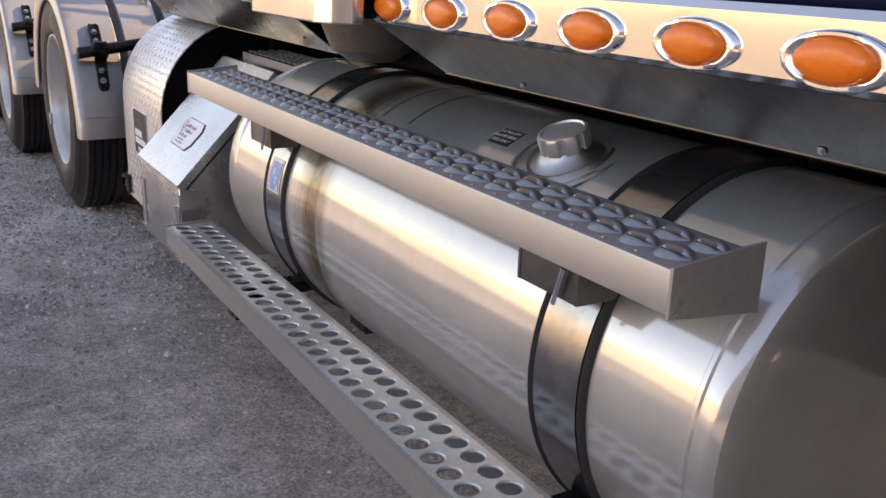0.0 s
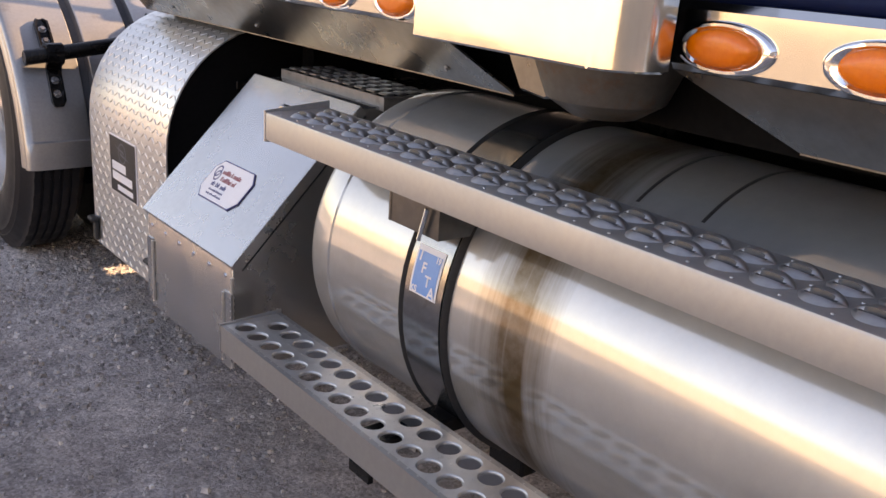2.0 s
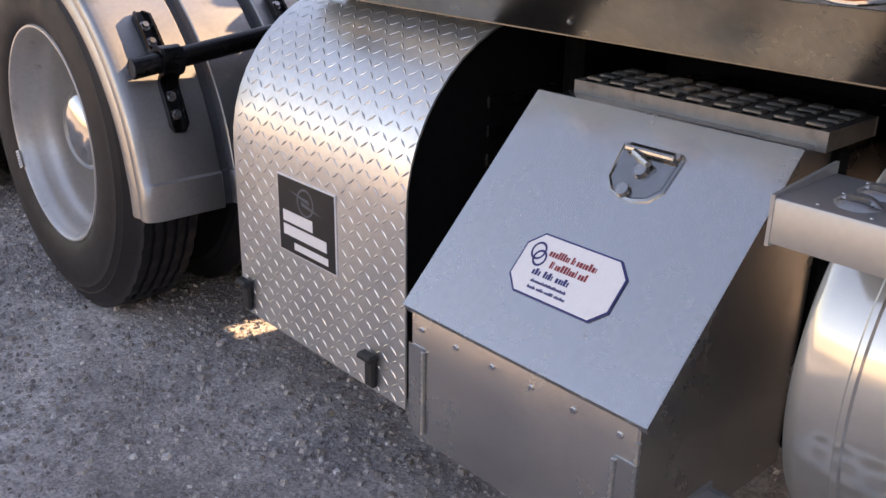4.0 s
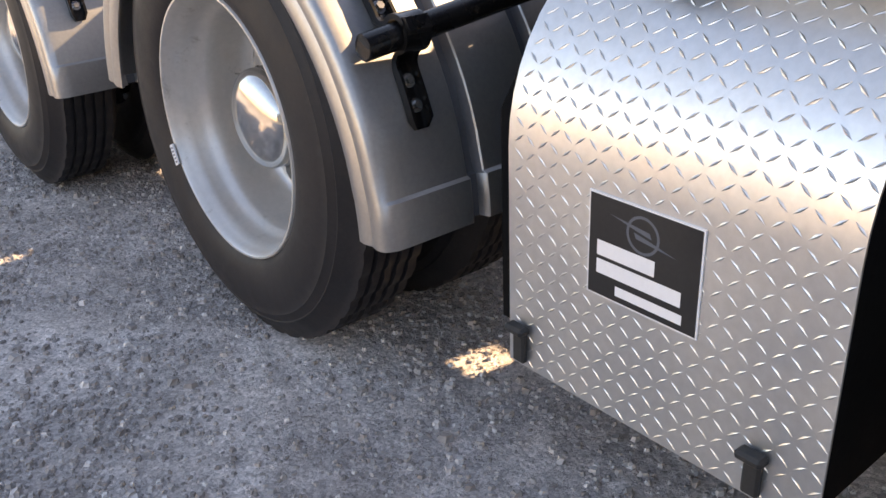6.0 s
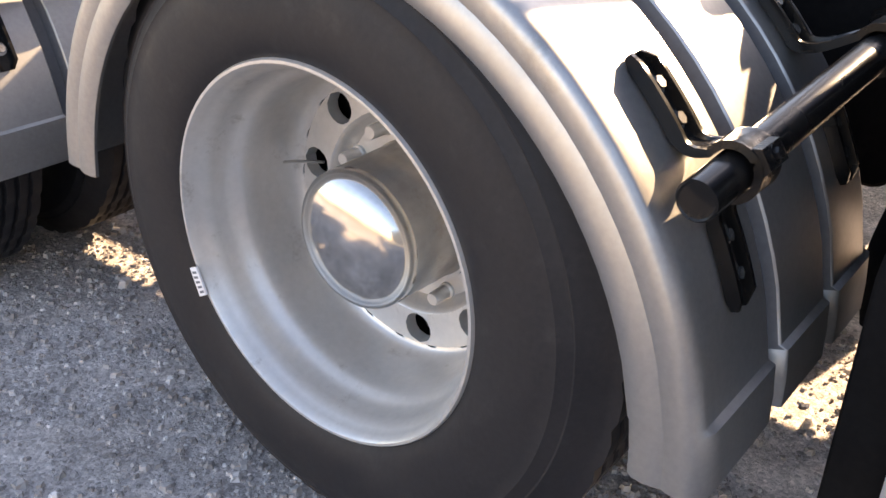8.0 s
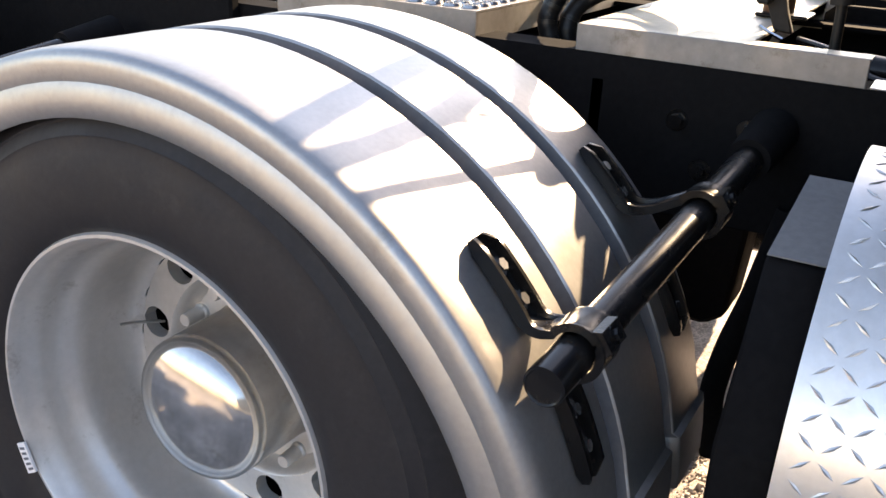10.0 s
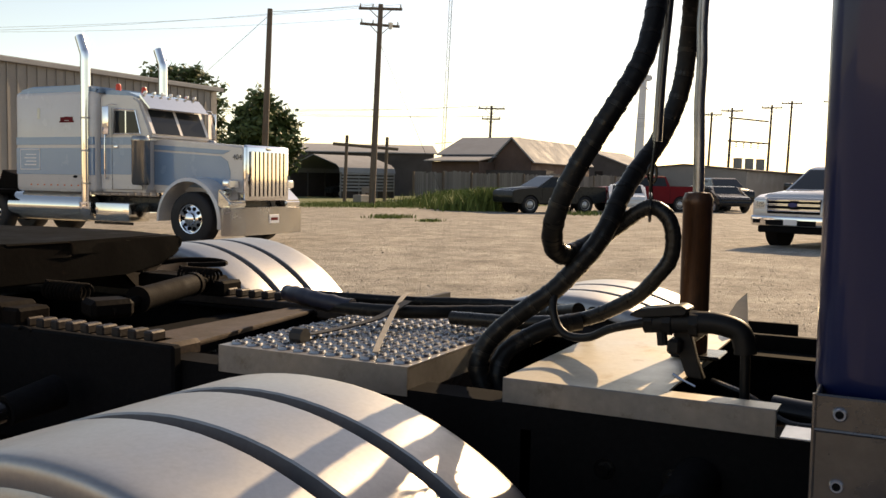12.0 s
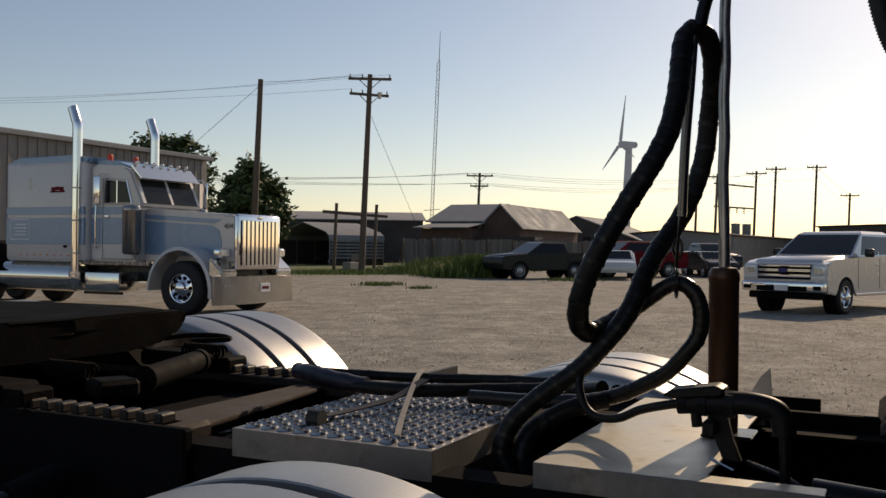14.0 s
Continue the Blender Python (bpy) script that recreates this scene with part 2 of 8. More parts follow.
M_RUBBER = surface("black_rubber", (0.018, 0.018, 0.019), (0.032, 0.031, 0.030), rough=0.62, rvar=0.12, big=6, fine=150, bump=0.1, spec=0.35)
M_TYRE = surface("tyre_rubber", (0.013, 0.0125, 0.0145), (0.023, 0.0215, 0.023), rough=0.60, rvar=0.12, big=9, fine=110, bump=0.2, dirt=(0.030, 0.028, 0.029), dirt_amount=0.15, spec=0.26)
M_BLACK = surface("black_chassis_paint", (0.005, 0.0046, 0.0046), (0.009, 0.0082, 0.008), spec=0.3, rough=0.24, rvar=0.12, big=6, fine=70, bump=0.1, dirt=(0.03, 0.024, 0.018), dirt_amount=0.1)
M_FITTING = surface("dull_black_fitting", (0.006, 0.0058, 0.0058), (0.013, 0.012, 0.0115), spec=0.25, rough=0.5, rvar=0.12, big=14, fine=90, bump=0.2, dirt=(0.03, 0.026, 0.022), dirt_amount=0.1)
M_MATT = surface("matt_black", (0.0055, 0.0055, 0.006), (0.0105, 0.0103, 0.0108), rough=0.85, rvar=0.1, big=8, fine=80, bump=0.08, spec=0.04)
M_GREASE = surface("greasy_cast_iron", (0.0045, 0.0037, 0.0034), (0.0095, 0.0068, 0.0054), spec=0.05, rough=0.75, rvar=0.15, big=9, fine=70, bump=0.5, depth=0.003, dirt=(0.016, 0.010, 0.0075), dirt_amount=0.10)
M_RUST = surface("rusty_steel", (0.060, 0.035, 0.023), (0.024, 0.018, 0.014), rough=0.8, rvar=0.12, metal=0.2, big=10, fine=90, bump=0.4, depth=0.002)
M_FENDER = surface("dull_silver_fender", (0.43, 0.42, 0.408), (0.35, 0.342, 0.333), rough=0.42, rvar=0.08, metal=0.86, big=4, fine=110, bump=0.08, dirt=(0.27, 0.25, 0.22), dirt_amount=0.1)
# darker grey that stands in for the shade inside the fender grooves
M_GROOVE = surface("shaded_fender_groove", (0.095, 0.095, 0.10), (0.13, 0.128, 0.133), rough=0.7, big=8, fine=90, bump=0.1, spec=0.2)
M_RIM = surface("silver_painted_steel", (0.60, 0.58, 0.56), (0.50, 0.49, 0.47), rough=0.36, rvar=0.08, metal=0.55, big=5, fine=70, bump=0.04, dirt=(0.25, 0.22, 0.19), dirt_amount=0.1)
M_BLUE = surface("blue_metallic_paint", (0.003, 0.0105, 0.058), (0.0026, 0.009, 0.05), rough=0.34, rvar=0.05, metal=0.15, big=2, fine=400, bump=0.0, coat=0.3, spec=0.3)
M_AMBER = surface("amber_lens", (0.90, 0.19, 0.01), (0.80, 0.14, 0.005), rough=0.22, rvar=0.05, big=30, fine=160, bump=0.25, depth=0.001)
M_WHITE = surface("white_print", (0.78, 0.77, 0.78), (0.72, 0.71, 0.72), rough=0.4, bump=0.0)
M_INK = surface("black_print", (0.012, 0.012, 0.014), (0.02, 0.02, 0.02), rough=0.35, bump=0.0)
M_RED_INK = surface("dark_red_print", (0.30, 0.03, 0.03), (0.25, 0.025, 0.03), rough=0.4, bump=0.0)
M_NAVY_INK = surface("navy_print", (0.02, 0.025, 0.14), (0.02, 0.02, 0.12), rough=0.4, bump=0.0)
M_STICKER = surface("blue_sticker", (0.10, 0.28, 0.60), (0.12, 0.32, 0.64), rough=0.35, bump=0.0)
M_GREY_PRINT = surface("grey_print", (0.10, 0.11, 0.13), (0.09, 0.10, 0.12), rough=0.4, bump=0.0)
M_TRAY = surface("dirty_dark_steel", (0.10, 0.09, 0.085), (0.05, 0.045, 0.042), rough=0.4, metal=0.7, big=20, fine=90, bump=0.2)
M_GREYED = surface("greyed_aluminium", (0.27, 0.258, 0.25), (0.20, 0.192, 0.185), rough=0.5, rvar=0.1, metal=0.7, big=7, fine=60, bump=0.06, dirt=(0.12, 0.10, 0.08), dirt_amount=0.2)
M_WELD = surface("weld_bead", (0.66, 0.65, 0.63), (0.45, 0.44, 0.42), rough=0.4, metal=0.9, big=40, fine=200, bump=0.5, depth=0.002)


# ---- shaping ----
def bx(bm, x0, x1, y0, y1, z0, z1, bev=0.0, seg=1):
    vs = [bm.verts.new(p) for p in ((x0, y0, z0), (x1, y0, z0), (x1, y1, z0), (x0, y1, z0), (x0, y0, z1), (x1, y0, z1), (x1, y1, z1), (x0, y1, z1))]
    fs = [bm.faces.new([vs[i] for i in q]) for q in ((3, 2, 1, 0), (4, 5, 6, 7), (0, 1, 5, 4), (1, 2, 6, 5), (2, 3, 7, 6), (3, 0, 4, 7))]
    if bev:
        es = {e for face in fs for e in face.edges}
        bmesh.ops.bevel(bm, geom=list(es), offset=bev, segments=seg, profile=0.5, affect="EDGES", clamp_overlap=True)
    return vs


def across(way):
    way = Vector(way).normalized()
    a = way.orthogonal().normalized()
    return a, way.cross(a)


def cyl(bm, p0, p1, r0, r1=None, n=20, caps=True):
    r1 = r0 if r1 is None else r1
    p0, p1 = Vector(p0), Vector(p1)
    a, b = across(p1 - p0)
    rings = []
    for p, r in ((p0, r0), (p1, r1)):
        rings.append([bm.verts.new(p + r * (math.cos(t) * a + math.sin(t) * b)) for t in (2 * math.pi * i / n for i in range(n))])
    for i in range(n):
        j = (i + 1) % n
        bm.faces.new((rings[0][i], rings[0][j], rings[1][j], rings[1][i]))
    if caps:
        bm.faces.new(list(reversed(rings[0])))
        bm.faces.new(rings[1])


def smooth_path(pts, steps=6):
    pts = [Vector(p) for p in pts]
    ext = [2 * pts[0] - pts[1], *pts, 2 * pts[-1] - pts[-2]]
    out = []
    for i in range(1, len(ext) - 2):
        p0, p1, p2, p3 = ext[i - 1 : i + 3]
        for k in range(steps):
            t = k / steps
            out.append(0.5 * (2 * p1 + (p2 - p0) * t + (2 * p0 - 5 * p1 + 4 * p2 - p3) * t * t + (3 * p1 - p0 - 3 * p2 + p3) * t ** 3))
    out.append(pts[-1])
    return out


def tube(bm, pts, r, n=10, steps=6, ridge=0.0, every=2):
    """A hose or rod along a smoothed path; ridge swells it in turns."""
    path = smooth_path(pts, steps) if steps > 1 else [Vector(p) for p in pts]
    up = across(path[1] - path[0])[0]
    rings = []
    for i, p in enumerate(path):
        way = (path[min(i + 1, len(path) - 1)] - path[max(i - 1, 0)]).normalized()
        up = (up - way * up.dot(way)).normalized()
        side = way.cross(up)
        rr = r * (1 + (ridge if i % every == 0 else -ridge)) if ridge else r
        rings.append([bm.verts.new(p + rr * (math.cos(t) * up + math.sin(t) * side)) for t in (2 * math.pi * k / n for k in range(n))])
    for a, b in zip(rings, rings[1:]):
        for k in range(n):
            j = (k + 1) % n
            bm.faces.new((a[k], a[j], b[j], b[k]))
    bm.faces.new(list(reversed(rings[0])))
    bm.faces.new(rings[-1])


def lathe(bm, profile, centre, axis, n=48, close=False):
    """Turns rows of (radius, along) about an axis through centre."""
    c = Vector(centre)
    way = {"x": Vector((1, 0, 0)), "y": Vector((0, 1, 0)), "z": Vector((0, 0, 1))}[axis] if isinstance(axis, str) else Vector(axis).normalized()
    a, b = {"x": (Vector((0, 1, 0)), Vector((0, 0, 1))), "y": (Vector((0, 0, 1)), Vector((1, 0, 0))), "z": (Vector((1, 0, 0)), Vector((0, 1, 0)))}[axis] if isinstance(axis, str) else across(way)
    rings = []
    for r, h in profile:
        if r < 1e-6:
            rings.append([bm.verts.new(c + way * h)])
        else:
            rings.append([bm.verts.new(c + way * h + r * (math.cos(t) * a + math.sin(t) * b)) for t in (2 * math.pi * i / n for i in range(n))])
    pairs = list(zip(rings, rings[1:])) + ([(rings[-1], rings[0])] if close else [])
    for p, q in pairs:
        for i in range(n):
            j = (i + 1) % n
            quad = [p[i % len(p)], p[j % len(p)], q[j % len(q)], q[i % len(q)]]
            quad = list(dict.fromkeys(quad))
            if len(quad) > 2:
                bm.faces.new(quad)


def sheet(bm, pts, lo, hi, plane, thick, bev=0.0):
    """A folded sheet: a line of 2D points, thickened to its left, drawn out from lo to hi along the third axis."""
    put = {"xz": lambda p, h: (p[0], h, p[1]), "xy": lambda p, h: (p[0], p[1], h), "yz": lambda p, h: (h, p[0], p[1])}[plane]
    pts = [Vector(p) for p in pts]
    off = []
    for i, p in enumerate(pts):
        d0 = (p - pts[i - 1]).normalized() if i else (pts[1] - p).normalized()
        d1 = (pts[i + 1] - p).normalized() if i < len(pts) - 1 else d0
        n0, n1 = Vector((-d0.y, d0.x)), Vector((-d1.y, d1.x))
        nn = (n0 + n1).normalized()
        off.append(p + nn * thick / max(nn.dot(n0), 0.3))
    rows = []
    for h in (lo, hi):
        rows.append(([bm.verts.new(put(p, h)) for p in pts], [bm.verts.new(put(p, h)) for p in off]))
    (a0, b0), (a1, b1) = rows
    made = []
    for i in range(len(pts) - 1):
        for q in ((a0[i], a0[i + 1], a1[i + 1], a1[i]), (b0[i + 1], b0[i], b1[i], b1[i + 1]), (a0[i + 1], a0[i], b0[i], b0[i + 1]), (a1[i], a1[i + 1], b1[i + 1], b1[i])):
            made.append(bm.faces.new(q))
    made.append(bm.faces.new((a0[0], a1[0], b1[0], b0[0])))
    made.append(bm.faces.new((a1[-1], a0[-1], b0[-1], b1[-1])))
    return made


def prism(bm, pts, lo, hi, plane, bev=0.0, seg=1):
    """A solid with a 2D outline, drawn out from lo to hi."""
    put = {"xz": lambda p, h: (p[0], h, p[1]), "xy": lambda p, h: (p[0], p[1], h), "yz": lambda p, h: (h, p[0], p[1])}[plane]
    a = [bm.verts.new(put(p, lo)) for p in pts]
    b = [bm.verts.new(put(p, hi)) for p in pts]
    n = len(pts)
    fs = [bm.faces.new(list(reversed(a))), bm.faces.new(b)]
    fs += [bm.faces.new((a[i], a[(i + 1) % n], b[(i + 1) % n], b[i])) for i in range(n)]
    if bev:
        bmesh.ops.bevel(bm, geom=list({e for face in fs for e in face.edges}), offset=bev, segments=seg, affect="EDGES", clamp_overlap=True)


def thing(name, at, label, category, group="", kind=""):
    ob = new(name)
    ob.location = at
    ob.empty_display_size = 0.2
    return tagged(ob, label, category, group, kind)


def mesh_of(name, bm, material, sharp=35):
    bmesh.ops.recalc_face_normals(bm, faces=bm.faces)
    me = bpy.data.meshes.new(name)
    bm.to_mesh(me)
    bm.free()
    me.materials.append(material)
    me.polygons.foreach_set("use_smooth", [True] * len(me.polygons))
    me.set_sharp_from_angle(angle=radians(sharp))
    return me


def place_under(ob, parent):
    ob.parent = parent
    if parent.type == "EMPTY":
        ob.matrix_parent_inverse = Matrix.Translation(-parent.location)
    return ob


def part(name, bm, material, parent, label="", sharp=35):
    ob = new(name, mesh_of(name, bm, material, sharp) if isinstance(bm, bmesh.types.BMesh) else bm)
    place_under(ob, parent)
    return tagged(ob, label)


def solid(name, bm, material, label, category, kind="", sharp=35, group=""):
    return tagged(new(name, mesh_of(name, bm, material, sharp)), label, category, group, kind)


def B():
    return bmesh.new()


def letters(text, size, material, parent, m, name="lettering", bold=0.0, wide=1.0, align="CENTER", label=""):
    """Words in the built-in font, as a flat mesh at the pose m."""
    cu = bpy.data.curves.new(name, "FONT")
    cu.body, cu.size, cu.align_x, cu.align_y, cu.offset, cu.resolution_u = text, size, align, "CENTER", bold, 3
    tmp = bpy.data.objects.new(name, cu)
    me = bpy.data.meshes.new_from_object(tmp)
    bpy.data.objects.remove(tmp)
    bpy.data.curves.remove(cu)
    me.transform(m @ Matrix.Diagonal((wide, 1, 1, 1)))
    me.materials.clear()
    me.materials.append(material)
    ob = new(name, me)
    place_under(ob, parent)
    return tagged(ob, label)


def frame_of(origin, right, up):
    """A pose whose x runs along right and whose y runs along up."""
    r = Vector(right).normalized()
    u = Vector(up)
    u = (u - r * u.dot(r)).normalized()
    n = r.cross(u)
    return Matrix(((r.x, u.x, n.x, origin[0]), (r.y, u.y, n.y, origin[1]), (r.z, u.z, n.z, origin[2]), (0, 0, 0, 1)))


def bolt(bm, at, way, r=0.011, h=0.009):
    at, way = Vector(at), Vector(way).normalized()
    cyl(bm, at, at + way * 0.002, r * 1.5, n=12)
    cyl(bm, at + way * 0.002, at + way * (0.002 + h), r, r * 0.92, n=6)

# ---- yard ----
bm = B()
bmesh.ops.create_grid(bm, x_segments=60, y_segments=60, size=1.0)
for v in bm.verts:
    # finer near the truck, out to the horizon
    for i in range(2):
        v.co[i] = math.copysign(abs(v.co[i]) ** 3 * 1500 + abs(v.co[i]) * 6, v.co[i])
ground = solid("ground", bm, M_GROUND, "packed grey gravel yard turning to pale tan dirt", "ground", "structure")


# unseen cream wall, added so that polished parts mirror something warm
bm = B()
bx(bm, -24.4, -24.0, -40, 36, 0, 3.4)
solid("west_reflector", bm, surface("cream_reflector", (0.54, 0.475, 0.375), (0.47, 0.415, 0.325), rough=0.6, big=0.5, fine=9, bump=0.05), "unseen cream wall added for warm reflections in the metal", "wall", "structure")


# unseen grey wall, added to darken what the tank end reflects
bm = B()
bx(bm, -24.4, 3.0, -13.4, -13.0, 0, 5.5)
solid("south_reflector", bm, surface("grey_reflector", (0.30, 0.29, 0.28), (0.25, 0.24, 0.23), rough=0.6, big=0.5, fine=9, bump=0.05), "unseen grey wall added for dark reflections in the tank end", "wall", "structure")


def scattered(name, material, count, area, sizes, seed, label, thin=None):
    """Loose stones lying on the yard, in one mesh."""
    rnd = random.Random(seed)
    faces_of = [(i, (i + 1) % 5, 5 + (i + 1) % 5, 5 + i) for i in range(5)] + [(5, 6, 7, 8, 9)]
    verts, faces = [], []
    x0, x1, y0, y1 = area
    for _ in range(count):
        x, y = rnd.uniform(x0, x1), rnd.uniform(y0, y1)
        if thin and rnd.random() > thin(x, y):
            continue
        # clumps with barer ground between, and far more small stones than large
        clump = math.sin(7.1 * x + 1.3 * math.sin(5.3 * y)) + math.sin(9.3 * y - 4.7 * x) + 0.8 * math.sin(23 * x + 17 * y)
        if rnd.random() > 0.55 + 0.2 * clump:
            continue
        s = sizes[0] + (sizes[1] - sizes[0]) * rnd.random() ** 2.2 * (1.0 if rnd.random() < 0.97 else 1.8)
        turn = rnd.uniform(0, math.pi)
        c, d = math.cos(turn), math.sin(turn)
        k = len(verts)
        slim, tall = rnd.uniform(0.6, 1.0), rnd.uniform(0.45, 0.85)
        for ring in range(2):
            for i in range(5):
                t = 2 * math.pi * (i + 0.25 * ring) / 5 + rnd.uniform(-0.3, 0.3)
                r = s * (rnd.uniform(0.8, 1.1) if ring == 0 else rnd.uniform(0.45, 0.72))
                px, py = r * math.cos(t), r * math.sin(t) * slim
                pz = -0.1 * s if ring == 0 else s * tall * rnd.uniform(0.8, 1.15)
                verts.append((x + px * c - py * d, y + px * d + py * c, pz))
        faces += [tuple(k + i for i in q) for q in faces_of]
    me = bpy.data.meshes.new(name)
    me.from_pydata(verts, [], faces)
    me.materials.append(material)
    ob = new(name, me)
    return tagged(ob, label, "gravel", "", "stuff")


def stone_mat():
    m, tree, b = nodes_of("loose_stone")
    geo = add(tree, "NewGeometry")
    ramp = tree.nodes.new("ShaderNodeValToRGB")
    ramp.color_ramp.elements[0].color = rgb((0.20, 0.178, 0.17))
    ramp.color_ramp.elements[1].color = rgb((0.66, 0.62, 0.60))
    e = ramp.color_ramp.elements.new(0.6)
    e.color = rgb((0.33, 0.30, 0.285))
    e = ramp.color_ramp.elements.new(0.92)
    e.color = rgb((0.46, 0.425, 0.41))
    tree.links.new(geo.outputs["Random Per Island"], ramp.inputs["Fac"])
    tree.links.new(ramp.outputs["Color"], b.inputs["Base Color"])
    b.inputs["Roughness"].default_value = 0.9
    return m


M_STONE = stone_mat()

# ---- the tractor that the camera passes ----
truck = thing("semi_truck", (1.22, 0, 0), "blue semi tractor with stainless skirts parked on gravel", "truck")
WHEEL_Z = 0.5


def rail_channel(x_web, side, low=0.70):
    bm = B()
    t = 0.009
    bx(bm, min(x_web, x_web + side * t), max(x_web, x_web + side * t), -6.5, 3.6, low, 0.965)
    for z in (low, 0.956):
        bx(bm, min(x_web + side * t, x_web + side * 0.085), max(x_web + side * t, x_web + side * 0.085), -6.5, 3.6, z, z + 0.009)
    return bm


part("frame_rail", rail_channel(0.80, 1), M_MATT, truck, "black painted steel frame rail")
# far rail drawn shallow so that sun passes below it to the ground
part("frame_rail", rail_channel(1.64, -1, 0.85), M_MATT, truck, "black painted steel frame rail")
for y in (-3.2, -1.6, -0.62, 0.52, 0.98, 2.0, 2.4, 3.5):
    bm = B()
    bx(bm, 0.815, 1.625, y - 0.05, y + 0.05, 0.72, 0.94 if y != -0.62 else 0.80, 0.01)
    part("cross_member", bm, M_MATT, truck)


def tyre_mesh(x0, x1, name, side=1):
    """A drive tyre between two bead planes, flattened where it stands."""
    n = 168
    w = x1 - x0
    half = [(0.292, 0.010), (0.302, 0.000), (0.318, -0.008), (0.338, -0.0125), (0.360, -0.0145), (0.385, -0.0145), (0.408, -0.0115), (0.424, -0.0075), (0.428, -0.0085), (0.434, -0.0045), (0.446, 0.0015), (0.449, 0.0005), (0.455, 0.006), (0.470, 0.017), (0.482, 0.027)]
    ribs = []
    for a, b in ((0.030, 0.056), (0.063, 0.086), (0.094, w - 0.094), (w - 0.086, w - 0.063), (w - 0.056, w - 0.030)):
        ribs += [(0.490, a + 0.0005, 0), (0.500, a + 0.0025, 1), (0.500, b - 0.0025, 1), (0.490, b - 0.0005, 0)]
    rows = [(r, x, 0) for r, x in half] + ribs + [(r, w - x, 0) for r, x in reversed(half)]
    bm = B()
    rings = []
    for r, x, cut in rows:
        ring = []
        for i in range(n):
            t = 2 * math.pi * i / n
            rr = r - (0.0055 if cut and i % 4 == 0 else 0)
            z = max(rr * math.sin(t) + WHEEL_Z, 0.001 + (0.500 - r) * 0.4 if r > 0.46 else 0.001)
            ring.append(bm.verts.new((x0 + x, rr * math.cos(t), z)))
        rings.append(ring)
    for p, q in zip(rings, rings[1:]):
        for i in range(n):
            bm.faces.new((p[i], p[(i + 1) % n], q[(i + 1) % n], q[i]))
    if side < 0:
        for v in bm.verts:
            v.co.x = 2.44 - v.co.x
    return mesh_of(name, bm, M_TYRE, 40)


def rim_mesh(side=1):
    """A dished steel disc wheel with ten hand holes."""
    bm = B()
    prof = [(0.284, 0.05), (0.290, 0.022), (0.2975, 0.010), (0.3, 0.002), (0.2975, -0.003), (0.293, -0.003), (0.2895, 0.001), (0.286, 0.012), (0.282, 0.022), (0.278, 0.030), (0.2755, 0.045), (0.273, 0.066), (0.268, 0.078), (0.2615, 0.087), (0.2575, 0.098), (0.256, 0.118), (0.2555, 0.150), (0.2535, 0.178), (0.249, 0.196), (0.242, 0.206), (0.238, 0.2085), (0.234, 0.210)]
    lathe(bm, prof, (0, 0, WHEEL_Z), "x", 80)
    # disc with holes: rings of sectors
    holes, rh, rm = 10, 0.0275, 0.205
    outer, inner = 0.234, 0.174
    for k in range(holes):
        a0 = math.radians(36 * k - 7.5)
        mid = a0 + math.radians(18)
        border = []
        steps = 6
        for i in range(steps + 1):
            border.append((outer, a0 + math.radians(36) * i / steps))
        border += [((outer + inner) / 2, a0 + math.radians(36))]
        for i in range(steps + 1):
            border.append((inner, a0 + math.radians(36) * (1 - i / steps)))
        border += [((outer + inner) / 2, a0)]
        pts = [Vector((0.210, r * math.cos(t), r * math.sin(t) + WHEEL_Z)) for r, t in border]
        c = Vector((0.210, rm * math.cos(mid), rm * math.sin(mid) + WHEEL_Z))
        ov, iv, dv = [], [], []
        for p in pts:
            d = (p - c).normalized()
            ov.append(bm.verts.new(p))
            iv.append(bm.verts.new(c + d * rh))
            dv.append(bm.verts.new(c + d * rh * 0.92 + Vector((0.022, 0, 0))))
        m = len(pts)
        for i in range(m):
            j = (i + 1) % m
            bm.faces.new((ov[i], ov[j], iv[j], iv[i]))
            bm.faces.new((iv[i], iv[j], dv[j], dv[i]))
    lathe(bm, [(0.174, 0.210), (0.171, 0.212), (0.166, 0.222), (0.160, 0.234), (0.154, 0.240), (0.10, 0.242)], (0, 0, WHEEL_Z), "x", 60)
    bmesh.ops.remove_doubles(bm, verts=bm.verts, dist=0.0004)
    if side < 0:
        for v in bm.verts:
            v.co.x = 2.44 - v.co.x
    return mesh_of("wheel", bm, M_RIM, 40)


def turned(name, profile, material, side, n=48):
    """A part turned about the wheel's axle, for one side of the truck."""
    bm = B()
    lathe(bm, profile, (0, 0, WHEEL_Z), "x", n)
    if side < 0:
        for v in bm.verts:
            v.co.x = 2.44 - v.co.x
    return mesh_of(name, bm, material, 50)


def hub_meshes(side=1):
    """Dull hub barrel, bright domed cap, and a black drum added to keep the hand holes dark."""
    return (
        turned("hub_barrel", [(0.120, 0.243), (0.1165, 0.235), (0.1140, 0.108), (0.110, 0.104), (0.09, 0.104)], M_SATIN, side),
        turned("hub_cap", [(0.1125, 0.1085), (0.1142, 0.1075), (0.1142, 0.100), (0.1130, 0.092), (0.109, 0.085), (0.101, 0.0775), (0.088, 0.0695), (0.064, 0.0615), (0.034, 0.0565), (0, 0.055)], M_HUB, side),
        turned("hole_darkener", [(0.10, 0.262), (0.235, 0.262), (0.238, 0.266), (0.238, 0.40), (0.10, 0.40)], M_MATT, side),
    )


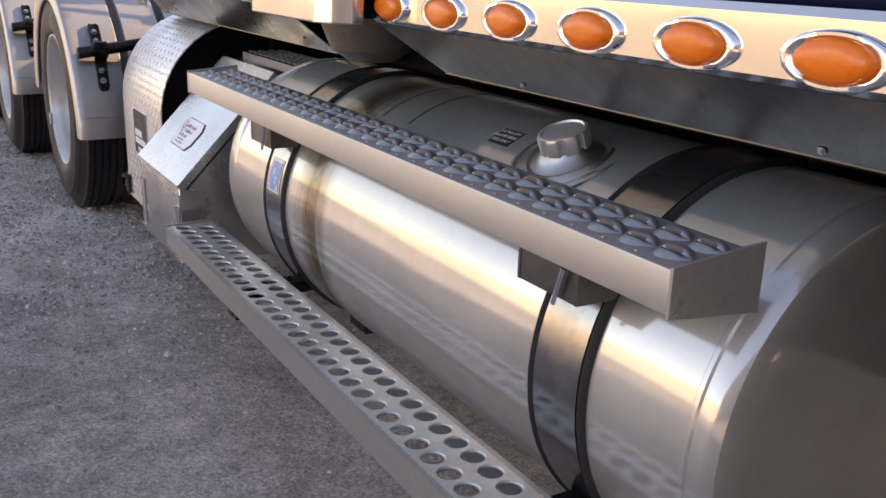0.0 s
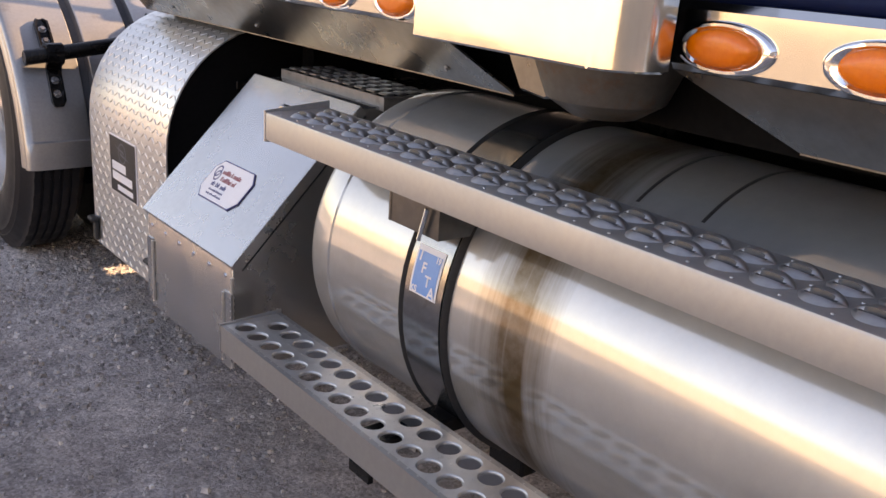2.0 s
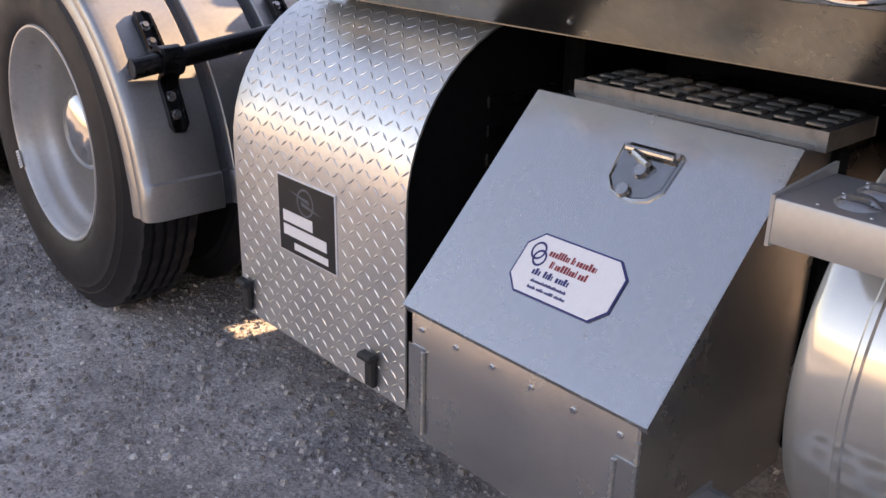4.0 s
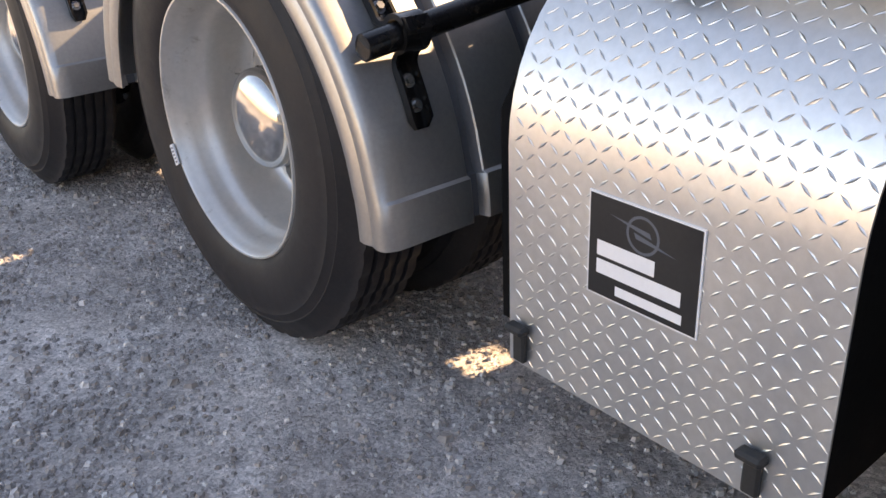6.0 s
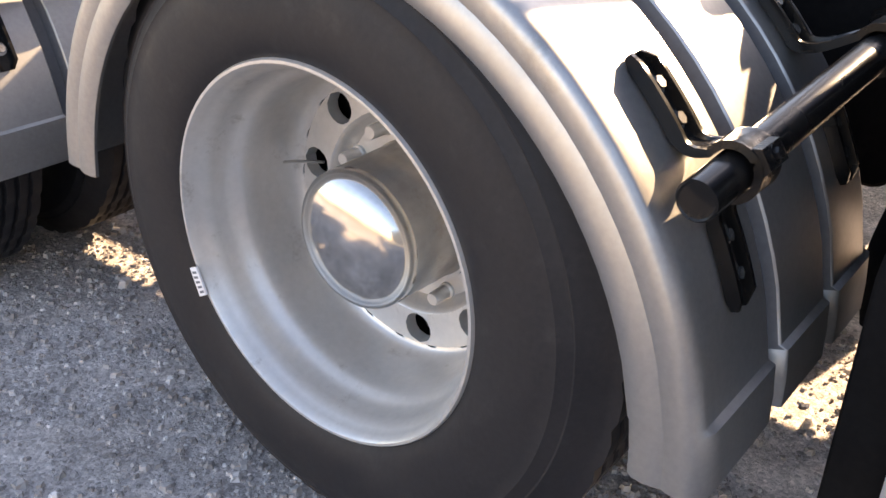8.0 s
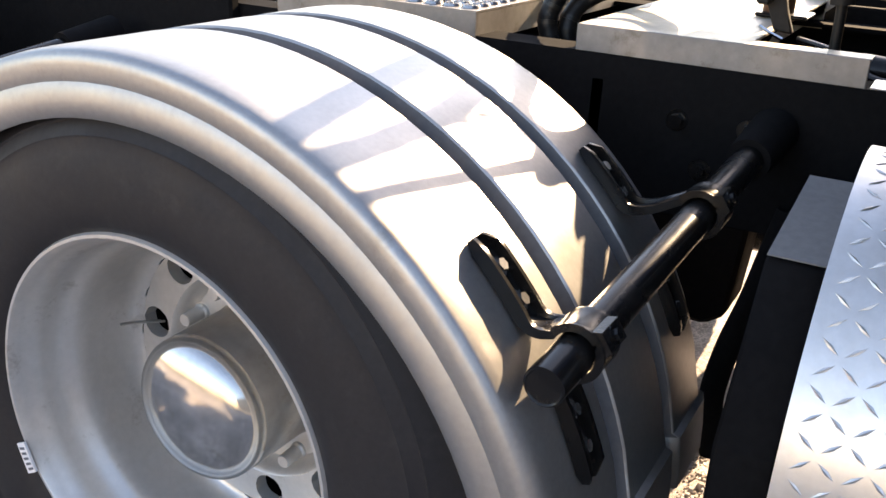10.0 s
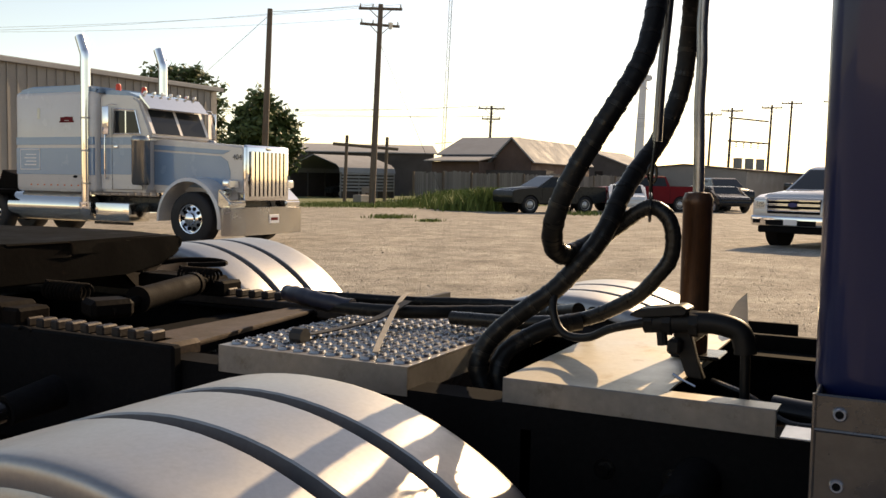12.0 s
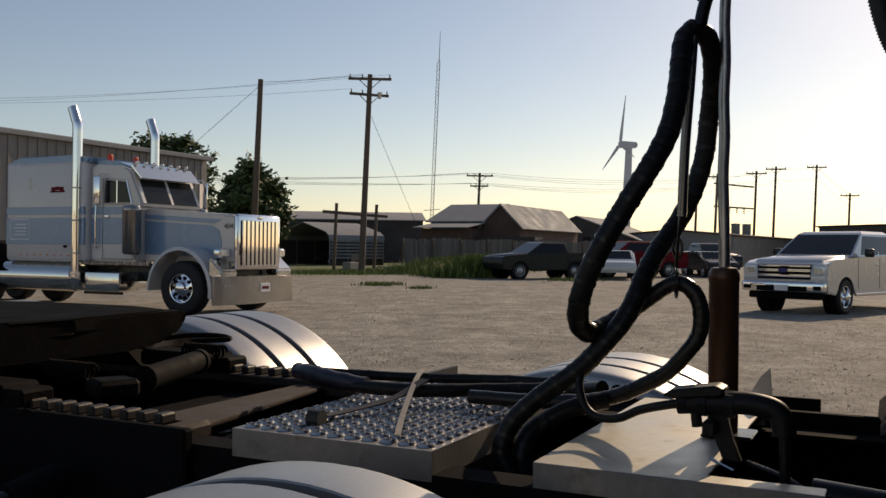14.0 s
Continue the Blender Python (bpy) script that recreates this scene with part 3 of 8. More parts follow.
M_DUSTY = surface("dusty_grey_paint", (0.19, 0.187, 0.187), (0.15, 0.148, 0.148), spec=0.0, rough=0.95, big=9, fine=80, bump=0.1)
M_HUB = surface("satin_hub_metal", (0.60, 0.59, 0.57), (0.50, 0.49, 0.47), rough=0.14, rvar=0.05, metal=0.92, big=9, fine=60, bump=0.03, dirt=(0.42, 0.36, 0.22), dirt_amount=0.05)


bm = B()
lathe(bm, [(0.0150, 0.0), (0.0145, -0.006), (0.0120, -0.009), (0.0115, -0.040), (0.0100, -0.0425), (0.0, -0.0425)], (0, 0, 0), "x", 16)
NUT_ME = mesh_of("wheel_nut", bm, M_RIM, 30)


WHEEL_Y = (0.0, 1.42, 2.78)
AXLE_OUT = {0.0: 0.0, 1.42: 0.085, 2.78: 0.085}   # the rear axles are wider
for side in (1, -1):
    rim_me, hub_parts = rim_mesh(side), hub_meshes(side)
    outer_me, inner_me = tyre_mesh(0.0, 0.21, "tyre", side), tyre_mesh(0.325, 0.535, "tyre", side)
    for y in WHEEL_Y:
        w = part("wheel", rim_me, None, truck, "silver painted dished dual wheel")
        w.location = (-side * AXLE_OUT[y], y, 0) if side > 0 or y == 0 else (AXLE_OUT[y] * 0.2, y + 0.22, 0)
        for me in (outer_me, inner_me):
            t = new("tyre", me)
            t.parent = w
            tagged(t, "dusty black rubber drive tyre")
        for nm, me in zip(("hub_barrel", "hub_cap", "hole_darkener"), hub_parts):
            new(nm, me).parent = w
        for k in range(10 if side > 0 else 0):
            t = math.radians(36 * k + 27)
            o = new("wheel_nut", NUT_ME)
            o.parent = w
            o.location = (0.242, 0.1435 * math.cos(t), 0.1435 * math.sin(t) + WHEEL_Z)
        if side > 0 and y == 0.0:
            bm = B()
            prism(bm, [(r * math.cos(radians(t)), WHEEL_Z + r * math.sin(radians(t))) for r, t in ((0.283, -20), (0.302, -20.3), (0.306, -30), (0.285, -30.1))], -0.013, -0.009, "yz")
            tag_ob = part("balance_tag", bm, M_WHITE, w, "small white balance tag with bars")
            tag_ob.matrix_parent_inverse = Matrix()
            for k in range(5):
                bm = B()
                prism(bm, [(r * math.cos(radians(t)), WHEEL_Z + r * math.sin(radians(t))) for r, t in ((0.287, -21.5 - 1.7 * k), (0.299, -21.5 - 1.7 * k), (0.299, -22.3 - 1.7 * k), (0.287, -22.3 - 1.7 * k))], -0.0136, -0.0129, "yz")
                part("tag_bar", bm, M_GREY_PRINT, tag_ob)
            bm = B()
            tube(bm, [(0.222, 0.196, 0.536), (0.180, 0.215, 0.545), (0.155, 0.223, 0.549)], 0.0028, 8, 4)
            part("valve_stem", bm, M_SATIN, w).matrix_parent_inverse = Matrix()


# fenders over each wheel: a rolled plastic half round with two grooves and a turned lip
FC_Z, FR = 0.415, 0.621


def fender_mesh(side):
    sec = [(-0.014, 0.535), (-0.0195, 0.545), (-0.0215, 0.560), (-0.0190, 0.574), (-0.0165, 0.580), (-0.0185, 0.586), (-0.0205, 0.600), (-0.0195, 0.610), (-0.0150, 0.6165), (-0.006, 0.6195), (0.008, 0.6208), (0.030, 0.621), (0.10, 0.621), (0.177, 0.621), (0.180, 0.618), (0.186, 0.599), (0.210, 0.599), (0.216, 0.618), (0.219, 0.621), (0.367, 0.621), (0.370, 0.618), (0.376, 0.599), (0.400, 0.599), (0.406, 0.618), (0.409, 0.621), (0.535, 0.621), (0.556, 0.615), (0.566, 0.602), (0.568, 0.575)]
    inner = [(x + (0.006 if x < 0.0 else -0.007 if x > 0.54 else 0), r - (0.006 if -0.006 < x < 0.55 else 0)) for x, r in sec]
    loop = sec + list(reversed(inner))
    bm = B()
    rings = []
    steps = 44
    for i in range(steps + 1):
        t = math.radians(0.8 + 171.2 * i / steps if i != 3 else 0.8 + 171.2 * 2.12 / steps)
        flare = 0.009 if i < 3 else 0.0
        ring = []
        for x, r in loop:
            r2 = r + flare * max(0.0, min(1.0, (x + 0.02) / 0.03))
            ring.append(bm.verts.new((x if side > 0 else 2.44 - x, -r2 * math.cos(t), FC_Z + r2 * math.sin(t))))
        rings.append(ring)
    n = len(loop)
    for p, q in zip(rings, rings[1:]):
        for k in range(n):
            bm.faces.new((p[k], p[(k + 1) % n], q[(k + 1) % n], q[k]))
    bm.faces.new(rings[0])
    bm.faces.new(list(reversed(rings[-1])))
    me = mesh_of("fender", bm, M_FENDER, 40)
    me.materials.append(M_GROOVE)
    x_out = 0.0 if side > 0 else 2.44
    # groove walls and floors take the painted shade colour
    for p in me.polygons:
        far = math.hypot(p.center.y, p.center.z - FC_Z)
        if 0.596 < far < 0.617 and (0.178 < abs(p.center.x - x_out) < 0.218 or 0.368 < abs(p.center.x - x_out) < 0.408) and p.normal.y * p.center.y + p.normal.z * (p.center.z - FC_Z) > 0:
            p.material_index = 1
    return me


def bar_at(x):
    """The slanted steel bar that carries the fender's front, at one x."""
    k = x / 0.79
    return Vector((x, -0.560 - 0.052 * k, 0.766 + 0.112 * k))


def clamp_frame(x):
    """The way out from the wheel's centre to the bar, the way along the fender, and the bar's distance."""
    c = bar_at(x)
    out = Vector((0, c.y, c.z - FC_Z))
    far = out.length
    out = out / far
    return out, Vector((0, out.z, -out.y)), far


def on_clamp(x, u, v, dx=0.0):
    out, along, far = clamp_frame(x)
    return Vector((x + dx, 0, FC_Z)) + out * u + along * v


def bracket_mesh(x, upper):
    """A pressed channel bolted along the fender that sweeps out into a saddle round half of the bar."""
    far = clamp_frame(x)[2]
    k = 1 if upper else -1
    line = []
    for i in range(7):
        d = math.radians(14.0 - 9.0 * i / 6)
        line.append(((FR + 0.002) * math.cos(d), (FR + 0.002) * math.sin(d), 0.013 if i else 0.004, 0.0215 if i else 0.013))
    a0, a1 = Vector(line[-1][:2]), Vector((far - 0.015, 0.0225))
    mid = Vector((FR + 0.006, 0.024))
    for i in range(1, 7):
        t = i / 7
        q = a0 * (1 - t) ** 2 + mid * 2 * t * (1 - t) + a1 * t * t
        line.append((q.x, q.y, 0.013 * (1 - t) ** 1.2, 0.0215 + 0.003 * t))
    for i in range(10):
        p = math.radians(123 - 119 * i / 9)
        line.append((far + 0.0255 * math.cos(p), 0.0255 * math.sin(p), 0.0, 0.0255))
    bm = B()
    rings = []
    for i, (u, v, rib, w) in enumerate(line):
        before, after = line[max(0, i - 1)], line[min(len(line) - 1, i + 1)]
        d = Vector((after[0] - before[0], after[1] - before[1])).normalized()
        n = Vector((-d.y, d.x))
        th = 0.005 + 0.004 * min(1.0, max(0.0, (i - 6) / 6))
        rib = max(rib, 0.0004)
        ring = []
        for dx, h in ((-w, 0), (w, 0), (w, th + rib), (w - 0.006, th + rib), (w - 0.0075, th), (-w + 0.0075, th), (-w + 0.006, th + rib), (-w, th + rib)):
            ring.append(bm.verts.new(on_clamp(x, u + n.x * h, k * (v + n.y * h), dx)))
        rings.append(ring)
    for p, q in zip(rings, rings[1:]):
        for m in range(8):
            bm.faces.new((p[m], p[(m + 1) % 8], q[(m + 1) % 8], q[m]))
    bm.faces.new(rings[0])
    bm.faces.new(list(reversed(rings[-1])))
    return mesh_of("fender_bracket", bm, M_BLACK, 40)


def ear_mesh(x):
    """The squared lug on the saddle's outer end."""
    far = clamp_frame(x)[2]
    bm = B()
    ring = ((far + 0.028, 0.017), (far + 0.041, 0.012), (far + 0.041, -0.012), (far + 0.028, -0.017))
    a, b = ([bm.verts.new(on_clamp(x, u, v, dx)) for u, v in ring] for dx in (-0.0235, 0.0235))
    bm.faces.new(a)
    bm.faces.new(list(reversed(b)))
    for m in range(4):
        bm.faces.new((a[m], b[m], b[(m + 1) % 4], a[(m + 1) % 4]))
    return mesh_of("clamp_ear", bm, M_BLACK, 30)


bm = B()
bolt(bm, (0, 0, 0), (0, 0, 1), 0.0085, 0.008)
BOLT_ME = mesh_of("bolt", bm, M_GRIP, 30)
bm = B()
bolt(bm, (0, 0, 0), (0, 0, 1), 0.0075, 0.005)
DARK_BOLT_ME = mesh_of("bolt", bm, M_BLACK, 30)


def bolt_on(parent, at, way, mesh=None):
    """One hexagon bolt as a part, its head pointing along way."""
    o = new("bolt", mesh or BOLT_ME)
    o.parent = parent
    o.matrix_basis = Matrix.Translation(at) @ Vector(way).to_track_quat("Z", "Y").to_matrix().to_4x4()
    return o


for side in (1, -1):
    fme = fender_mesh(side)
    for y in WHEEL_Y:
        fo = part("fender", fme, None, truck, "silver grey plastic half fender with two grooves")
        fo.location = (-side * AXLE_OUT[y], y, 0) if side > 0 or y == 0 else (AXLE_OUT[y] * 0.2, y + 0.22, 0.08)
        if side < 0:
            continue
        bm = B()
        cyl(bm, bar_at(0.010), bar_at(0.795), 0.0235, n=24)
        lathe(bm, [(0.0, 0.001), (0.019, 0.0005), (0.021, -0.001), (0.0235, 0.002)], bar_at(0.0085), "x", 24)
        bo = part("fender_bar", bm, M_BLACK, truck, "glossy black steel fender support bar")
        bo.location = (-side * AXLE_OUT[y], y, 0)
        bm = B()
        cyl(bm, bar_at(0.66), bar_at(0.792), 0.034, 0.040, n=24)
        new("bar_socket", mesh_of("bar_socket", bm, M_MATT, 30)).parent = bo
        for x in (0.095, 0.465):
            for nm, me in (("fender_bracket", bracket_mesh(x, True)), ("fender_bracket", bracket_mesh(x, False)), ("clamp_ear", ear_mesh(x))):
                new(nm, me).parent = bo
            out, along, far = clamp_frame(x)
            for t in (-10.2, -6.2, 6.2, 10.2):
                n = out * math.cos(math.radians(t)) + along * math.sin(math.radians(t))
                bolt_on(bo, Vector((x, 0, FC_Z)) + n * (FR + 0.007), n)
            bolt_on(bo, on_clamp(x, far + 0.041, 0.0), out, DARK_BOLT_ME)

bm = B()
bx(bm, 0.28, 0.62, 1.06, 1.10, 0.24, 0.60, 0.006)
flap = part("flap_hanger", bm, M_BLACK, truck, "black hanger bracket between the wheels")
bm = B()
prism(bm, [(1.06, 0.30), (1.06, 0.215), (1.16, 0.205), (1.36, 0.225), (1.36, 0.25)], 0.27, 0.34, "yz", 0.004)
part("hanger_foot", bm, M_BLACK, flap)
# unseen box ahead of the tank, added to give its end a mid-grey reflection
bm = B()
bx(bm, 0.10, 0.78, -5.6, -4.75, 0.30, 0.99, 0.02, 2)
part("battery_box", bm, M_ALU, truck, "unseen dull aluminium box added for the tank end's reflection")
# fuel tank
TC, TR = (0.435, 0.585), 0.312
T0, T1 = -3.930, -2.097
bm = B()
prof = [(0.0, T0), (0.15, T0), (0.24, T0 + 0.001), (0.284, T0 + 0.003), (0.298, T0 + 0.008), (0.306, T0 + 0.016), (0.3105, T0 + 0.027), (TR, T0 + 0.038), (TR, T0 + 0.040), (TR + 0.0028, T0 + 0.043), (TR + 0.0028, T0 + 0.050), (TR, T0 + 0.053)]
for i in range(1, 30):
    prof.append((TR, T0 + 0.053 + (T1 - T0 - 0.144) * i / 30))
prof += [(TR, T1 - 0.091), (TR + 0.0028, T1 - 0.088), (TR + 0.0028, T1 - 0.081), (TR, T1 - 0.078), (0.3105, T1 - 0.030), (0.305, T1 - 0.015), (0.296, T1 - 0.006), (0.282, T1 - 0.001), (0.22, T1 + 0.003), (0.12, T1 + 0.006), (0.0, T1 + 0.007)]
lathe(bm, prof, (TC[0], 0, TC[1]), "y", 96)
tank = part("fuel_tank", bm, M_TANK, truck, "brushed aluminium cylinder fuel tank with brown diesel runs", 25)


def band(r0, r1, y0, y1, a0=-60, a1=250, bulge=0.0):
    """A strap round the tank; angles from the near side, over the top."""
    bm = B()
    rows = []
    for i in range(61):
        t = radians(a0 + (a1 - a0) * i / 60)
        rows.append([bm.verts.new((TC[0] - r * math.cos(t), y, TC[1] + r * math.sin(t))) for r, y in ((r0, y0), (r1, y0 + 0.003 * (bulge > 0)), (r1 + bulge, (y0 + y1) / 2), (r1, y1 - 0.003 * (bulge > 0)), (r0, y1))])
    for p, q in zip(rows, rows[1:]):
        for k in range(5):
            bm.faces.new((p[k], p[(k + 1) % 5], q[(k + 1) % 5], q[k]))
    bm.faces.new(rows[0])
    bm.faces.new(list(reversed(rows[-1])))
    return bm


for y in (-3.632, -2.492):
    part("tank_strap", band(TR + 0.003, TR + 0.0065, y - 0.05, y + 0.05), M_STRAP, tank, "stainless steel tank strap")
    for e in (-0.059, 0.059):
        part("rubber_edge", band(TR - 0.001, TR + 0.006, y + e - 0.0085, y + e + 0.0085, bulge=0.004), M_RUBBER, tank, "black rubber strap edging")
    bm = B()
    bx(bm, TC[0] - 0.09, TC[0] + 0.40, y - 0.05, y + 0.05, 0.215, 0.272, 0.006)
    bx(bm, 0.66, 0.80, y - 0.05, y + 0.05, 0.23, 0.95, 0.006)
    part("tank_bracket", bm, M_BLACK, tank)
# dark scuff rings round the top
for y in (-2.80, -2.915):
    part("scuff_ring", band(TR - 0.001, TR + 0.0006, y - 0.0028, y + 0.0028, 56, 118), M_TRAY, tank)
# filler neck and cap
cap_at = Vector((0.300, -3.395, 0.872))
cap_n = Vector((-0.36, 0, 0.93)).normalized()
bm = B()
lathe(bm, [(0.108, -0.012), (0.106, -0.0055), (0.100, -0.0035), (0.094, -0.0065), (0.086, -0.0065), (0.079, -0.002), (0.073, -0.001), (0.066, -0.003), (0.056, -0.001), (0.049, 0.004), (0.044, 0.009), (0.041, 0.014), (0.0, 0.014)], cap_at, cap_n, 56)
lean_v = Vector((0, 1, 0)).cross(cap_n)
for v in bm.verts:
    u = (v.co - cap_at).dot(lean_v)
    v.co -= cap_n * u * u / (2 * TR)
part("filler_neck", bm, M_SATIN, tank, "", 25)
bm = B()
a, b = across(cap_n)
n = 64
rings = []
for r, h, notch in ((0.036, 0.008, 0), (0.0435, 0.011, 1), (0.0440, 0.036, 1), (0.0415, 0.040, 0), (0.037, 0.041, 0), (0.035, 0.038, 0), (0.0, 0.039, 0)):
    ring = []
    for i in range(n):
        t = 2 * math.pi * i / n
        rr = r - (0.0035 if notch and i % 8 in (0, 1) else 0)
        ring.append(bm.verts.new(cap_at + cap_n * h + rr * (math.cos(t) * a + math.sin(t) * b)))
    rings.append(ring)
for p, q in zip(rings, rings[1:]):
    for i in range(n):
        bm.faces.new((p[i], p[(i + 1) % n], q[(i + 1) % n], q[i]))
bmesh.ops.remove_doubles(bm, verts=bm.verts, dist=1e-5)
part("filler_cap", bm, M_ALU, tank, "notched round aluminium fuel cap")


def on_tank(angle, y, lift=0.001):
    t = radians(angle)
    return Vector((TC[0] - (TR + lift) * math.cos(t), y, TC[1] + (TR + lift) * math.sin(t)))


def tank_label(name, angle, y, wide, high, material, label, lift=0.001):
    """A label bent round the tank; its words face away from it."""
    half = math.degrees(high / 2 / TR)
    bm = B()
    rows = []
    for i in range(7):
        t = angle - half + 2 * half * i / 6
        rows.append([bm.verts.new(on_tank(t, y + s * wide / 2, lift + d)) for s, d in ((1, 0), (-1, 0), (-1, 0.0006), (1, 0.0006))])
    for p, q in zip(rows, rows[1:]):
        for k in range(4):
            bm.faces.new((p[k], p[(k + 1) % 4], q[(k + 1) % 4], q[k]))
    bm.faces.new(rows[0])
    bm.faces.new(list(reversed(rows[-1])))
    return part(name, bm, material, tank, label)


def tank_pose(angle, y, lift):
    t = radians(angle)
    return frame_of(on_tank(angle, y, lift), (0, -1, 0), (math.sin(t), 0, math.cos(t)))


FUEL_A = 64.0
tank_label("fuel_label", FUEL_A, -3.218, 0.062, 0.046, M_INK, "black label with white fuel wording")
for k, line in enumerate(("ULTRA LOW", "SULFUR DIESEL", "FUEL ONLY")):
    letters(line, 0.0105, M_WHITE, tank, tank_pose(FUEL_A + 2.4 - 2.4 * k, -3.218, 0.0024), "label_words")
IFTA_A = 13.5
tank_label("permit_sticker", IFTA_A, -2.492, 0.072, 0.082, M_WHITE, "blue and white fuel permit sticker", 0.007)
tank_label("sticker_field", IFTA_A - 0.6, -2.492, 0.062, 0.069, M_STICKER, "blue sticker field", 0.0079)
for text, dy, da, size in (("I", 0.022, 4.2, 0.026), ("F", 0.007, 0.9, 0.026), ("T", -0.009, -2.6, 0.026), ("A", -0.023, -5.6, 0.028), ("19", -0.024, 4.6, 0.014), ("KS", 0.024, -6.1, 0.016)):
    letters(text, size, M_WHITE, tank, tank_pose(IFTA_A + da, -2.492 + dy, 0.0092), "sticker_words", 0.0006)

# upper step: a folded channel with a raised grip top, on brackets
U0, U1, UX0, UX1, UZ = -3.922, -2.100, 0.031, 0.166, 0.866
bm = B()
sheet(bm, [(UX0, UZ - 0.052), (UX0, UZ - 0.005), (UX0 + 0.0015, UZ - 0.0015), (UX0 + 0.005, UZ), (UX1, UZ), (UX1, UZ - 0.052)], U0, U1, "xz", -0.0035)
ustep = part("upper_step", bm, M_FACE, truck, "long aluminium side step with raised grips")

bm = B()
rows = []
for i in range(13):
    s = -1 + i / 6
    w, hh = 0.0245 * (1 - abs(s) ** 2.4) + 0.0004, 0.0115 * (1 - abs(s) ** 2.2)
    slit = max(0.0, 1 - (s / 0.78) ** 2)
    rows.append([bm.verts.new((w * u, 0.0268 * s, hh * v)) for u, v in ((-1, 0.0), (-0.82, 0.38), (-0.58, 0.62), (-0.46, 0.62 - 0.45 * slit), (-0.16, 0.80 - 0.60 * slit), (-0.10, 0.88), (0.15, 1.0), (0.45, 0.88), (0.75, 0.5), (1, 0.0))])
for p, q in zip(rows, rows[1:]):
    for k in range(9):
        bm.faces.new((p[k], p[k + 1], q[k + 1], q[k]))
LOUVRE_ME = mesh_of("grip_louvre", bm, M_LOUVRE, 60)
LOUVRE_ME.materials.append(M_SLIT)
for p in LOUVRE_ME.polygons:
    # shade of the opening between the two pressed lips, painted as dark faces
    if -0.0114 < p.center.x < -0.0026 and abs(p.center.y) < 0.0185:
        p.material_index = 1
bm = B()
lathe(bm, [(0.0024, 0.0), (0.0018, 0.0012), (0.0, 0.0016)], (0, 0, 0), "z", 8)
PIP_ME = mesh_of("grip_pip", bm, M_STEP, 50)
um = (UX0 + UX1) / 2
y = U0 + 0.04
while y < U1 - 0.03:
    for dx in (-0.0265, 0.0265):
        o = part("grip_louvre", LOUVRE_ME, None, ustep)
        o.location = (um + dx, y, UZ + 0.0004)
    for dx in (-0.057, 0.0, 0.057):
        o = part("grip_pip", PIP_ME, None, ustep)
        o.location = (um + dx, y + 0.0285, UZ + 0.0004)
    y += 0.057
for y, s in ((U0, -1), (U1, 1)):
    bm = B()
    prism(bm, [(UX0 - 0.001, UZ - 0.056), (UX1 + 0.002, UZ - 0.070), (UX1 + 0.002, UZ + 0.014), (UX0 - 0.001, UZ + 0.002)], y - 0.002, y + 0.0025, "xz")
    part("end_plate", bm, M_STEP, ustep)
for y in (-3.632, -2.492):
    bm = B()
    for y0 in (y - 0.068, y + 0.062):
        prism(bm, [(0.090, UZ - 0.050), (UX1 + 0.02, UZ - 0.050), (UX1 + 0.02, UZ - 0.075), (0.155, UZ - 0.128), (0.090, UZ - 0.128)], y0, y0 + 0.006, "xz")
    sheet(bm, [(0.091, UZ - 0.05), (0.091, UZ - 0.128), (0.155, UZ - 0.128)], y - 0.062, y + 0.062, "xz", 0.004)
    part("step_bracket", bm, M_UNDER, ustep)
    bm = B()
    cyl(bm, (0.083, y - 0.045, UZ - 0.080), (0.084, y - 0.026, UZ - 0.136), 0.004, n=8)
    part("strap_bolt", bm, M_CHROME, ustep)
    bm = B()
    cyl(bm, (0.10, y + 0.02, 0.40), (0.112, y + 0.02, 0.335), 0.004, n=8)
    part("strap_bolt", bm, M_CHROME, ustep)

# lower step: two rows of round holes, pips between them
L0, L1, LX0, LX1, LZ = -4.02, -2.042, -0.036, 0.100, 0.431
PITCH = 0.0505


def holed_plate(bm, x0, x1, y0, y1, z, r, n=16):
    """One cell of the plate: a round hole whose edge is pressed down."""
    cx, cy = (x0 + x1) / 2, (y0 + y1) / 2
    ring = []
    for i in range(n):
        t = 2 * math.pi * (i + 0.5) / n
        c, q = math.cos(t), math.sin(t)
        k = min((x1 - x0) / 2 / max(abs(c), 1e-6), (y1 - y0) / 2 / max(abs(q), 1e-6))
        ring.append([bm.verts.new((cx + c * w, cy + q * w, z + h)) for w, h in ((k, 0), (r + 0.0024, 0), (r + 0.0006, -0.0014), (r, -0.0032), (r, -0.0055))])
    for i in range(n):
        a_, b_ = ring[i], ring[(i + 1) % n]
        for g in range(4):
            bm.faces.new((a_[g], b_[g], b_[g + 1], a_[g + 1]))
        p, q = a_[0].co, b_[0].co
        if abs(p.x - q.x) > 1e-5 and abs(p.y - q.y) > 1e-5:
            v = bm.verts.new((x0 if abs(min(p.x, q.x) - x0) < 1e-5 else x1, y0 if abs(min(p.y, q.y) - y0) < 1e-5 else y1, z))
            bm.faces.new((a_[0], v, b_[0]))


